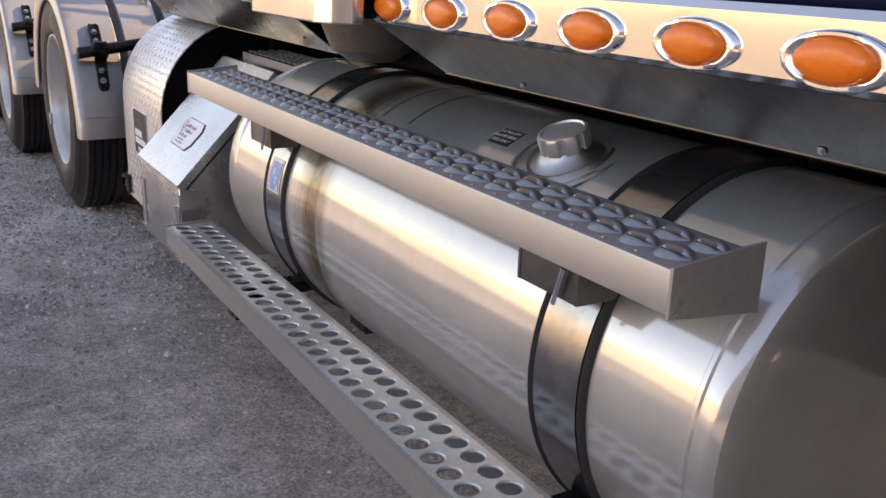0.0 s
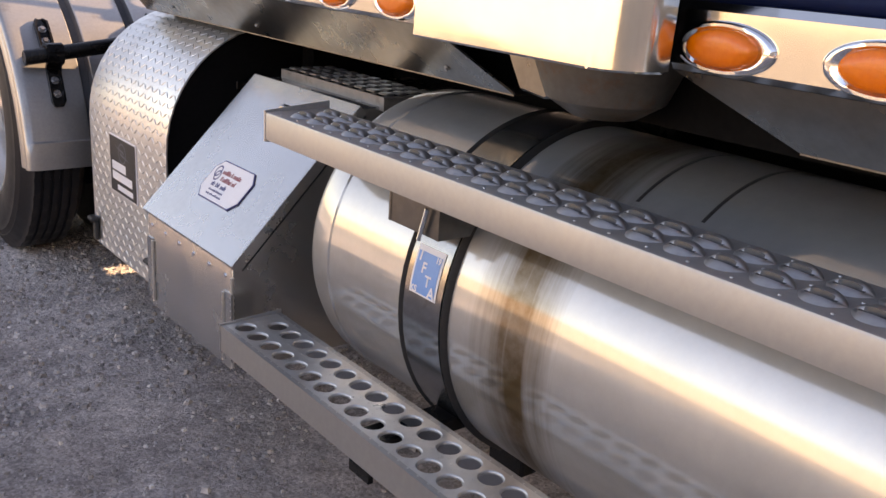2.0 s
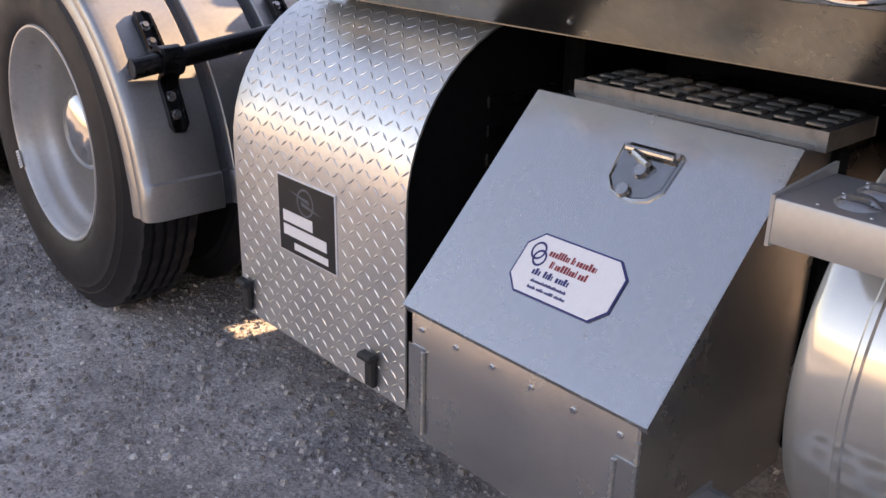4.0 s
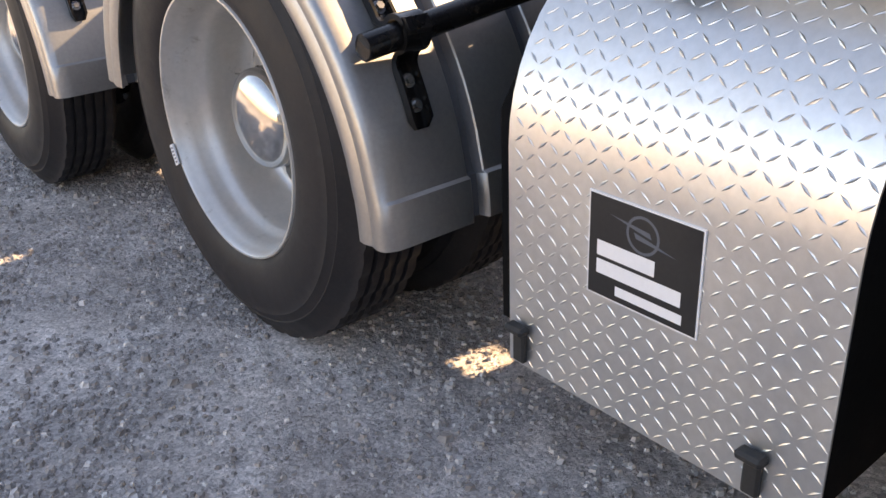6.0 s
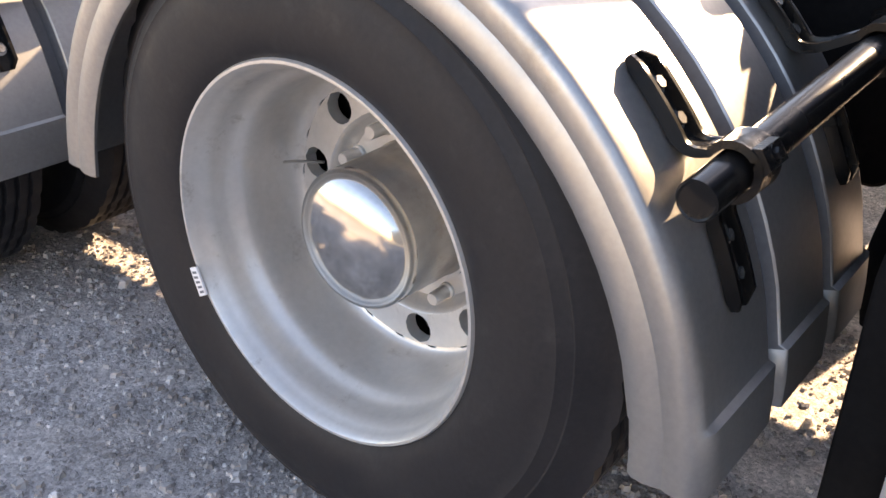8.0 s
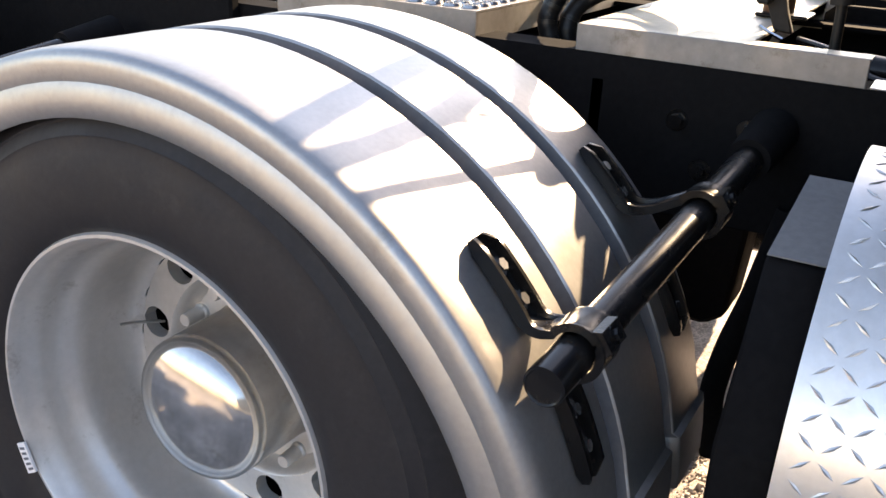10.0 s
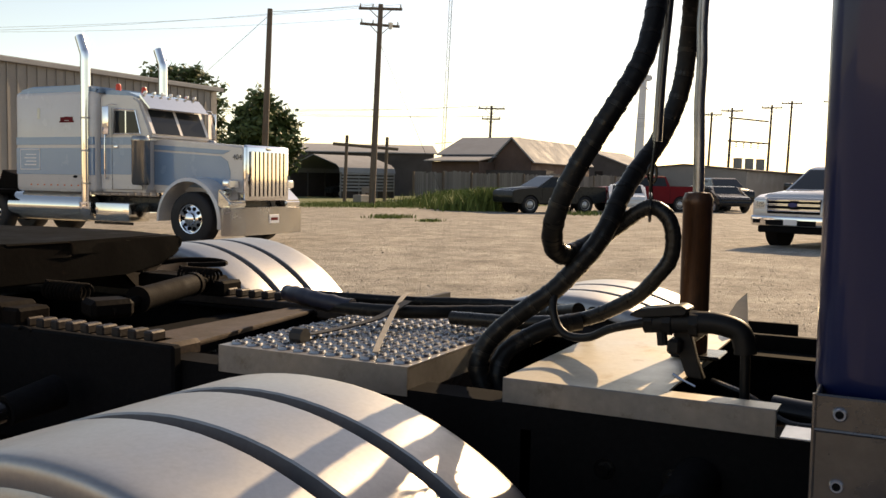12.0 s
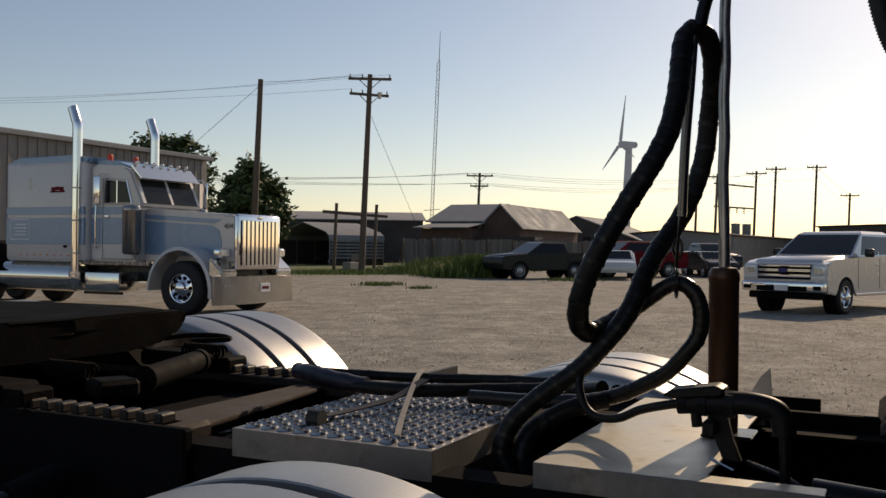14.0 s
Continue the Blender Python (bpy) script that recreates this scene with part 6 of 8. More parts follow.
# running gear and the far side, seen only through gaps
for y in WHEEL_Y:
    bm = B()
    cyl(bm, (0.6, y, 0.5), (1.84, y, 0.5), 0.075, n=16)
    lathe(bm, [(0.0, -0.22), (0.12, -0.20), (0.19, -0.1), (0.21, 0.0), (0.19, 0.1), (0.12, 0.2), (0.0, 0.24)], (1.22, y, 0.52), "y", 24)
    part("axle_housing", bm, M_BLACK, truck)
bm = B()
cyl(bm, (1.22, -5.5, 0.62), (1.22, 2.6, 0.55), 0.06, n=14)
bx(bm, 1.02, 1.42, -5.5, -3.6, 0.35, 0.95, 0.08, 2)
part("driveline", bm, M_BLACK, truck)
bm = B()
lathe(bm, [(0.0, -4.0), (0.28, -3.99), (0.312, -3.95), (0.312, -2.1), (0.28, -2.06), (0.0, -2.05)], (2.005, 0, 0.585), "y", 48)
part("fuel_tank", bm, M_TANK, truck)
# far-side boxes, added and sized to keep sun off the near ground
bm = B()
bx(bm, 1.66, 2.42, -2.14, -1.30, 0.28, 0.90, 0.02)
bx(bm, 1.66, 2.40, -1.32, -0.79, 0.28, 0.96, 0.02)
bx(bm, 1.66, 2.42, -6.2, -4.08, 0.28, 0.95, 0.02)
bx(bm, 2.22, 2.235, -5.6, -0.842, 0.93, 1.13, 0.003)
part("far_sun_block", bm, M_MATT, truck)
# added plate, notched to shape the sun patch on the ground
bm = B()
prism(bm, [(-0.80, 0.60), (-0.45, 0.60), (-0.45, 1.0), (-0.655, 1.0), (-0.655, 0.80), (-0.74, 0.80), (-0.74, 0.96), (-0.80, 0.96)], 1.895, 1.905, "yz")
part("sun_mask_plate", bm, M_MATT, truck)
bm = B()
for y in (-0.30, 0.66):
    bx(bm, 0.80, 1.64, y - 0.02, y + 0.02, 0.75, 0.93, 0.01)
cyl(bm, (1.0, -0.36, 0.60), (1.0, 0.55, 0.60), 0.13, n=20)
cyl(bm, (1.46, -0.30, 0.575), (1.46, 0.55, 0.575), 0.13, n=20)
cyl(bm, (1.46, 0.66, 0.45), (1.46, 1.2, 0.45), 0.12, n=20)
part("air_reservoir", bm, M_BLACK, truck)
bm = B()
bx(bm, 0.806, 0.816, -0.62, -0.42, 0.74, 0.92, 0.003)
part("rail_gusset", bm, M_BLACK, truck)
bm = B()
prism(bm, [(-0.60, 0.705), (-0.585, 0.53), (-0.55, 0.505), (-0.36, 0.505), (-0.36, 0.705)], 0.802, 0.93, "yz", 0.008)
part("spring_hanger", bm, M_GREASE, truck, "dirty black suspension hanger under the rail")
for y, z in ((-0.57, 0.87), (-0.50, 0.79), (-0.45, 0.87), (-0.10, 0.88), (0.12, 0.88), (-0.15, 0.78)):
    bm = B()
    bolt(bm, (0.80, y, z), (-1, 0, 0), 0.013, 0.012)
    part("rail_bolt", bm, M_BLACK, truck)
bm = B()
bx(bm, 1.90, 2.40, 0.645, 0.665, 0.25, 0.95)
part("mud_flap", bm, M_RUBBER, truck)
# dangling black hoses and struts between the power unit and the fender
bm = B()
tube(bm, [(0.76, -0.665, 0.76), (0.745, -0.650, 0.68), (0.74, -0.635, 0.60), (0.74, -0.61, 0.50), (0.73, -0.60, 0.40), (0.72, -0.62, 0.30)], 0.022, 12, 8)
part("hanging_line", bm, M_MATT, truck)
bm = B()
tube(bm, [(0.76, -0.70, 0.76), (0.70, -0.69, 0.66), (0.66, -0.685, 0.52), (0.63, -0.69, 0.35)], 0.010, 10, 8)
part("hanging_line", bm, M_MATT, truck)

# ---- the yard beyond ----
M_PETE_W = surface("white_truck_paint", (0.62, 0.595, 0.582), (0.55, 0.527, 0.515), rough=0.25, rvar=0.05, big=2, fine=200, bump=0.0, coat=0.5, dirt=(0.45, 0.42, 0.37), dirt_amount=0.05)
M_PETE_B = surface("pale_blue_truck_paint", (0.20, 0.315, 0.46), (0.18, 0.29, 0.425), rough=0.25, rvar=0.05, big=2, fine=200, bump=0.0, coat=0.5)
M_BUMPER = surface("dull_polished_bumper", (0.40, 0.39, 0.395), (0.32, 0.31, 0.315), rough=0.22, rvar=0.08, metal=0.95, big=2, fine=40, bump=0.04)
M_GLASS = surface("dark_vehicle_glass", (0.012, 0.015, 0.017), (0.018, 0.02, 0.022), rough=0.05, rvar=0.02, bump=0.0, spec=0.25)
M_LAMP = surface("clear_lamp", (0.75, 0.75, 0.73), (0.6, 0.6, 0.6), rough=0.12, metal=0.4, bump=0.0)
M_REDLAMP = surface("red_orange_lamp", (0.75, 0.07, 0.02), (0.65, 0.05, 0.02), rough=0.2, bump=0.0)
M_SILVER = surface("silver_white_paint", (0.52, 0.52, 0.52), (0.47, 0.47, 0.47), rough=0.25, rvar=0.05, metal=0.3, big=2, fine=300, bump=0.0, coat=0.7)
M_DARKCAR = surface("dark_grey_car_paint", (0.018, 0.020, 0.022), (0.014, 0.016, 0.018), rough=0.3, rvar=0.05, bump=0.0, coat=0.1, spec=0.2)
M_REDCAR = surface("red_car_paint", (0.15, 0.003, 0.009), (0.125, 0.0025, 0.008), rough=0.45, rvar=0.05, bump=0.0, coat=0.0, spec=0.12)
M_BLACKCAR = surface("black_car_paint", (0.010, 0.011, 0.013), (0.008, 0.009, 0.01), rough=0.25, rvar=0.05, bump=0.0, coat=0.2, spec=0.35)
M_WHITECAR = surface("white_car_paint", (0.62, 0.62, 0.61), (0.56, 0.56, 0.55), rough=0.25, rvar=0.05, bump=0.0, coat=0.7)
M_POLE = surface("weathered_pole_wood", (0.15, 0.112, 0.085), (0.095, 0.072, 0.057), rough=0.85, big=2, fine=40, bump=0.4, stretch=(6, 6, 0.6))
M_FENCE = surface("grey_weathered_boards", (0.19, 0.172, 0.158), (0.12, 0.108, 0.10), rough=0.85, big=1.5, fine=30, bump=0.3, stretch=(4, 4, 0.5), vary=0.25)
M_ROOF = surface("pale_metal_roof", (0.30, 0.302, 0.31), (0.245, 0.248, 0.255), rough=0.8, big=0.8, fine=12, bump=0.05, spec=0.15)
M_WALL = surface("tan_metal_wall", (0.23, 0.212, 0.198), (0.195, 0.18, 0.168), rough=0.6, metal=0.1, big=0.7, fine=14, bump=0.05)
M_BRICK = surface("brown_brick_wall", (0.12, 0.07, 0.052), (0.085, 0.052, 0.042), rough=0.85, big=1.2, fine=14, bump=0.2)
M_DARKWALL = surface("dark_shed_wall", (0.062, 0.05, 0.046), (0.045, 0.036, 0.033), rough=0.7, big=0.8, fine=10, bump=0.05)
M_WINDSTEEL = surface("white_tower_steel", (0.60, 0.61, 0.63), (0.55, 0.56, 0.58), rough=0.5, big=0.5, fine=6, bump=0.0)
M_LATTICE = surface("grey_lattice_steel", (0.25, 0.24, 0.24), (0.2, 0.19, 0.19), rough=0.6, metal=0.4, bump=0.0)
M_WIRE = surface("dark_wire", (0.03, 0.03, 0.03), (0.04, 0.04, 0.04), rough=0.6, bump=0.0)
M_LEAF = surface("tree_leaf", (0.055, 0.088, 0.026), (0.095, 0.13, 0.042), rough=0.6, big=1.2, fine=9, bump=0.0, spec=0.3)
M_BARK = surface("tree_bark", (0.06, 0.045, 0.035), (0.035, 0.028, 0.022), rough=0.9, big=4, fine=30, bump=0.6, depth=0.01)
M_GRASS = surface("grass_blade", (0.10, 0.15, 0.035), (0.16, 0.19, 0.055), rough=0.7, big=0.6, fine=6, bump=0.0, spec=0.2)
M_LAWN = surface("rough_lawn", (0.075, 0.105, 0.028), (0.13, 0.14, 0.05), rough=0.9, big=0.7, fine=18, bump=0.4, depth=0.03)
M_CONCRETE = surface("grey_concrete", (0.28, 0.27, 0.25), (0.22, 0.21, 0.2), rough=0.85, big=1, fine=20, bump=0.2)


def disc_wheel(bm_t, bm_r, c, side, r, w, rim, holes=0):
    """A far vehicle's tyre and rim about x at c; side is the way out."""
    prof = [(rim, 0.02), (rim + 0.02, -0.01), (r * 0.86, -0.02), (r * 0.97, 0.01), (r, 0.04), (r, w - 0.04), (r * 0.97, w - 0.01), (r * 0.86, w + 0.02), (rim, w)]
    lathe(bm_t, [(a, b * (1 if side < 0 else -1)) for a, b in prof], c, "x", 32)
    d = 1 if side < 0 else -1
    lathe(bm_r, [(rim + 0.004, 0.02 * d), (rim, 0.0), (rim * 0.93, 0.006 * d), (rim * 0.88, 0.05 * d), (rim * 0.55, 0.03 * d), (rim * 0.42, 0.0), (rim * 0.40, -0.05 * d), (rim * 0.22, -0.075 * d), (0.0, -0.08 * d)], c, "x", 32)
    spots = []
    for k in range(holes):
        t = 2 * math.pi * k / holes
        p = Vector(c) + Vector((0.035 * d, rim * 0.70 * math.cos(t), rim * 0.70 * math.sin(t)))
        bh = B()
        cyl(bh, p, p + Vector((-0.012 * d, 0, 0)), rim * 0.13, n=10)
        spots.append(bh)
    return spots


# white and pale blue conventional tractor, parked parallel
pete = thing("semi_truck", (14.7, 13.9, 0), "white and pale blue long nosed semi tractor parked on the yard", "truck")
PX, PW = 13.50, 16.0       # near and far sides


def pete_box(name, x0, x1, y0, y1, z0, z1, bev, material, label="", seg=3):
    bm = B()
    bx(bm, x0, x1, y0, y1, z0, z1, bev, seg)
    return part(name, bm, material, pete, label)


psl = pete_box("sleeper", 13.62, 15.78, 14.72, 17.20, 1.02, 3.22, 0.10, M_PETE_W, "white sleeper with pale blue bands")
bm = B()
prism(bm, [(14.72, 3.12), (17.17, 3.12), (17.12, 3.26), (16.75, 3.34), (15.2, 3.34), (14.6, 3.28)], 13.66, 15.74, "yz", 0.05, 2)
part("sleeper_roof", bm, M_PETE_B, pete, "pale blue sleeper roof cap")
for z0, z1 in ((2.05, 2.22), (1.40, 1.98)):
    pete_box("blue_band", 13.612, 15.788, 14.75, 17.15, z0, z1, 0.004, M_PETE_B, "pale blue paint band", 1)
bm = B()
prism(bm, [(14.74, 1.05), (13.42, 1.05), (13.42, 2.17), (13.24, 2.24), (13.58, 2.98), (13.77, 3.08), (14.74, 3.14)], 13.78, 15.62, "yz", 0.05, 2)
cab = part("cab", bm, M_PETE_W, pete, "white conventional cab")
bm = B()
prism(bm, [(14.70, 1.42), (13.45, 1.42), (13.45, 1.98), (14.70, 1.98)], 13.772, 13.777, "yz")
part("blue_band", bm, M_PETE_B, pete)
bm = B()
prism(bm, [(14.70, 2.05), (13.45, 2.05), (13.45, 2.21), (14.70, 2.21)], 13.772, 13.777, "yz")
part("blue_band", bm, M_PETE_B, pete)
bm = B()
prism(bm, [(14.60, 3.08), (13.72, 3.03), (13.64, 3.06), (14.0, 3.18), (14.7, 3.26)], 13.84, 15.56, "yz", 0.03, 2)
part("cab_roof", bm, M_PETE_B, pete)
bm = B()
prism(bm, [(14.28, 2.30), (13.58, 2.30), (13.72, 2.74), (14.26, 2.78)], 13.765, 13.776, "yz", 0.004)
part("side_window", bm, M_GLASS, pete, "dark cab side window")
bm = B()
bx(bm, 13.757, 13.770, 13.94, 13.97, 2.30, 2.77)
for a, b in (((14.31, 2.27), (14.29, 2.81)), ((14.29, 2.81), (13.69, 2.77)), ((13.69, 2.77), (13.54, 2.27)), ((13.54, 2.27), (14.31, 2.27))):
    cyl(bm, (13.768, *a), (13.768, *b), 0.016, n=6)
part("window_trim", bm, M_CHROME, pete)
bm = B()
for x0, x1 in ((13.92, 14.66), (14.74, 15.48)):
    vs = [bm.verts.new(p) for p in ((x0, 13.255, 2.28), (x1, 13.255, 2.28), (x1, 13.495, 2.80), (x0, 13.495, 2.80))]
    bm.faces.new(vs)
part("windscreen", bm, M_GLASS, pete, "split dark windscreen")
bm = B()
prism(bm, [(13.60, 3.06), (13.32, 2.80), (13.30, 2.81), (13.58, 3.10)], 13.80, 15.60, "yz")
part("sun_visor", bm, M_POLISH, pete, "polished drop sun visor")
for k in range(7):
    bm = B()
    lathe(bm, [(0.0, -0.05), (0.035, -0.03), (0.04, 0.02), (0.0, 0.05)], (13.95 + k * 0.25, 13.58, 3.15), "y", 10)
    part("roof_light", bm, M_LAMP, pete)
for x, y in ((13.95, 14.35), (14.7, 14.35)):
    bm = B()
    lathe(bm, [(0.06, 3.18), (0.06, 3.32), (0.04, 3.36), (0, 3.37)], (x, y, 0), "z", 12)
    part("beacon", bm, M_REDLAMP, pete, "orange red roof beacon")
# door seams, handle and grab rail
DOOR = 0.20
for y0, y1, z0, z1 in ((14.16, 14.168, 1.10, 2.84), (13.29, 13.298, 1.10, 2.20), (13.29, 14.168, 1.10, 1.108)):
    pete_box("door_seam", 13.7685, 13.772, y0 + DOOR, y1 + DOOR, z0, z1, 0.0, M_MATT)
pete_box("door_handle", 13.745, 13.776, 14.18, 14.30, 1.98, 2.04, 0.008, M_CHROME, "chrome door handle")
bm = B()
tube(bm, [(13.77, 14.52, 1.35), (13.72, 14.52, 1.40), (13.72, 14.52, 2.2), (13.77, 14.52, 2.25)], 0.016, 8, 4)
part("grab_rail", bm, M_CHROME, pete, "chrome upright grab rail")
# hood with a tall grille
bm = B()
prism(bm, [(13.46, 1.05), (13.46, 2.17), (13.1, 2.17), (11.05, 2.03), (11.0, 1.95), (11.0, 1.05)], 14.02, 15.38, "yz", 0.10, 3)
part("hood", bm, M_PETE_W, pete, "long white and blue hood")
bm = B()
prism(bm, [(13.4, 1.22), (13.4, 1.92), (11.60, 1.82), (11.42, 1.72), (11.36, 1.5), (11.36, 1.15)], 14.010, 14.018, "yz", 0.003)
part("blue_band", bm, M_PETE_B, pete)
bm = B()
prism(bm, [(13.4, 1.96), (13.4, 2.06), (11.35, 1.935), (11.55, 1.86)], 14.010, 14.018, "yz", 0.003)
part("blue_band", bm, M_PETE_B, pete)
bm = B()
bx(bm, 13.98, 15.42, 10.93, 11.04, 0.92, 2.05, 0.06, 3)
grl = part("grille", bm, M_CHROME, pete, "tall chrome grille with upright bars")
bm = B()
bx(bm, 14.08, 15.32, 10.918, 10.932, 1.02, 1.92, 0.003)
part("grille_gap", bm, M_MATT, grl)
for k in range(9):
    bm = B()
    bx(bm, 14.098 + k * 0.135, 14.192 + k * 0.135, 10.885, 10.925, 1.02, 1.92, 0.006)
    part("grille_bar", bm, M_CHROME, grl)
bm = B()
oval(bm, 0, 0, 0, 0.09, 0.04, ((1, 0), (0.9, 0.01), (0.5, 0.014)))
for v in bm.verts:
    v.co = Vector((14.70 + v.co.y, 10.925 + v.co.x, 1.99 + v.co.z))
part("badge", bm, M_POLISH, grl)
letters("404", 0.16, M_INK, pete, frame_of((14.008, 11.18, 1.80), (0, -1, 0), (0, 0, 1)), "unit_number")
# front fenders
for x0, x1 in ((13.52, 14.08), (15.36, 15.92)):
    bm = B()
    rows = []
    for i in range(17):
        t = math.radians(-8 + 188 * i / 16)
        r = 0.70
        y = 12.05 - (r + 0.15) * math.cos(t)
        z = 0.48 + (r + 0.21) * math.sin(t)
        rows.append([bm.verts.new((x, y + (12.05 - y) * k, z - (z - 0.48) * k)) for x, k in ((x0, 0.09), (x0 + 0.02, 0.01), (x0 + 0.10, 0.0), (x1, 0.0), (x1, 0.09))])
    for p, q in zip(rows, rows[1:]):
        for k in range(5):
            bm.faces.new((p[k], p[(k + 1) % 5], q[(k + 1) % 5], q[k]))
    bm.faces.new(rows[0])
    bm.faces.new(list(reversed(rows[-1])))
    part("front_fender", bm, M_PETE_W, pete, "white rounded front fender")
    bm = B()
    prism(bm, [(11.30, 0.80), (10.98, 0.80), (10.98, 0.92), (11.28, 1.18)], x0 + 0.02, x1 - 0.02, "yz", 0.03, 2)
    part("fender_nose", bm, M_POLISH, pete)
    bm = B()
    bx(bm, x0 + 0.12, x1 - 0.10, 11.10, 11.28, 1.17, 1.36, 0.05, 3)
    hb = part("headlight", bm, M_CHROME, pete, "chrome cased headlight")
    bm = B()
    bx(bm, x0 + 0.15, x1 - 0.13, 11.085, 11.105, 1.20, 1.33, 0.004)
    part("lamp_glass", bm, M_LAMP, hb)
bm = B()
prism(bm, [(13.48, 11.12), (13.60, 10.99), (14.0, 10.95), (15.4, 10.95), (15.94, 10.99), (16.06, 11.12), (16.06, 11.17), (13.48, 11.17)], 0.23, 0.80, "xy", 0.02, 2)
part("bumper", bm, M_BUMPER, pete, "deep dull polished steel bumper")
bm = B()
bx(bm, 14.75, 15.08, 10.936, 10.948, 0.46, 0.64, 0.004)
pl = part("number_plate", bm, M_WHITE, pete, "white plate with plain bars")
bm = B()
bx(bm, 14.80, 15.03, 10.933, 10.9365, 0.52, 0.58)
part("plate_bar", bm, M_REDCAR, pl)
for side, xo in ((-1, 13.54), (1, 15.88)):
    for y, rr in ((11.98, 0.55), (17.9, 0.52), (19.25, 0.52)):
        bt, br = B(), B()
        spots = disc_wheel(bt, br, (xo, y, rr), side, rr, 0.30, 0.30, 10 if side < 0 else 0)
        t_ = part("tyre", bt, M_TYRE, pete)
        part("rim", br, M_CHROME, t_, "polished aluminium wheel")
        for bh in spots:
            part("hand_hole", bh, M_MATT, t_)
# stacks, air cleaner, tank, steps, mirrors
for x, y in ((13.60, 14.95), (15.80, 14.85)):
    bm = B()
    tube(bm, [(x, y, 0.75), (x, y, 1.5), (x, y, 2.6), (x, y, 3.6), (x, y, 3.95), (x, y + 0.04, 4.08), (x, y + 0.15, 4.36)], 0.105, 16, 6)
    part("exhaust_pipe", bm, M_CHROME, pete, "tall chrome exhaust pipe with a curved tip")
    bm = B()
    tube(bm, [(x, y, 0.82), (x + 0.02, y, 0.62), (x + 0.2 * (1 if x < 14 else -1), y, 0.55), (x + 0.6 * (1 if x < 14 else -1), y, 0.55)], 0.15, 14, 5)
    part("exhaust_elbow", bm, M_CHROME, pete, "wide chrome exhaust elbow")
    for k in range(3):
        bm = B()
        cyl(bm, (x, y, 1.2 + 0.7 * k), (x, y, 1.24 + 0.7 * k), 0.112, n=16)
        part("pipe_clamp", bm, M_SATIN, pete)
for x in (13.66, 15.74):
    bm = B()
    lathe(bm, [(0.0, 1.20), (0.16, 1.21), (0.19, 1.26), (0.19, 2.10), (0.195, 2.11), (0.195, 2.16), (0.17, 2.22), (0.0, 2.24)], (x, 13.43, 0), "z", 28)
    part("air_cleaner", bm, M_STRAP, pete, "chrome canister air cleaner")
bm = B()
lathe(bm, [(0.0, 15.10), (0.28, 15.11), (0.32, 15.16), (0.32, 17.38), (0.28, 17.43), (0.0, 17.44)], (13.86, 0, 0.70), "y", 40)
part("fuel_tank", bm, M_POLISH, pete, "polished cylinder fuel tank")
bm = B()
bx(bm, 13.60, 14.2, 13.72, 14.70, 0.42, 0.82, 0.03, 2)
part("battery_box", bm, M_POLISH, pete, "polished step box")
bm = B()
bx(bm, 13.58, 13.62, 13.6, 14.7, 0.36, 0.42, 0.006)
bx(bm, 14.2, 15.2, 10.95 + 0.3, 20.0, 0.62, 0.95, 0.02)
part("frame", bm, M_BLACK, pete)
bm = B()
bx(bm, 13.60, 13.64, 14.30, 14.48, 2.26, 2.86, 0.02, 2)
tube(bm, [(13.80, 14.22, 2.90), (13.68, 14.32, 2.90), (13.62, 14.39, 2.84)], 0.012, 8, 4)
part("mirror", bm, M_CHROME, pete, "tall chrome door mirror")
bm = B()
bx(bm, 15.74, 15.78, 13.22, 13.44, 2.24, 2.82, 0.02, 2)
tube(bm, [(15.60, 13.35, 2.88), (15.70, 13.33, 2.88), (15.76, 13.33, 2.84)], 0.012, 8, 4)
part("mirror", bm, M_CHROME, pete, "tall chrome door mirror")
for k in range(9):
    bm = B()
    oval(bm, 15.0 + k * 0.21, 1.17, 13.612, 0.03, 0.015, ((1, 0), (0.6, 0.01)), 8)
    part("skirt_light", bm, M_AMBER, pete)
bm = B()
for y0, y1, z0, z1 in ((16.38, 17.02, 1.50, 1.52), (16.38, 17.02, 1.94, 1.96), (16.38, 16.40, 1.50, 1.96), (17.0, 17.02, 1.50, 1.96)):
    bx(bm, 13.604, 13.612, y0, y1, z0, z1)
part("hatch_border", bm, M_WHITE, pete)
bm = B()
bx(bm, 13.607, 13.612, 16.40, 17.0, 1.52, 1.94, 0.03)
part("sleeper_hatch", bm, M_PETE_B, pete, "pale blue locker hatch with small print")
bm = B()
for k in range(4):
    bx(bm, 13.603, 13.6065, 16.50, 16.88 - 0.05 * (k % 2), 1.60 + k * 0.075, 1.625 + k * 0.075)
part("hatch_print", bm, M_WHITE, pete)
bm = B()
for k, (y, z, w, h) in enumerate(((15.55, 2.62, 0.14, 0.08), (15.68, 2.60, 0.12, 0.10), (15.42, 2.61, 0.12, 0.09), (15.55, 2.55, 0.44, 0.035))):
    bx(bm, 13.612, 13.616, y - w / 2, y + w / 2, z - h / 2, z + h / 2, 0.001)
part("fleet_mark", bm, M_REDCAR, pete, "red fleet mark drawn as plain shapes")
bm = B()
oval(bm, 15.30, 1.36, 13.612, 0.07, 0.03, ((1, 0), (0.7, 0.012)), 14)
part("side_badge", bm, M_MATT, pete)
bm = B()
bx(bm, 13.612, 13.618, 16.38, 16.46, 2.62, 2.86, 0.004)
part("sleeper_vent", bm, M_SATIN, pete)
bm = B()
bx(bm, 13.30, 15.9, 17.4, 19.9, 0.95, 1.05, 0.02)
prism(bm, [(17.3, 1.05), (18.6, 1.05), (18.4, 1.5), (17.5, 1.3)], 14.2, 15.2, "yz", 0.02)
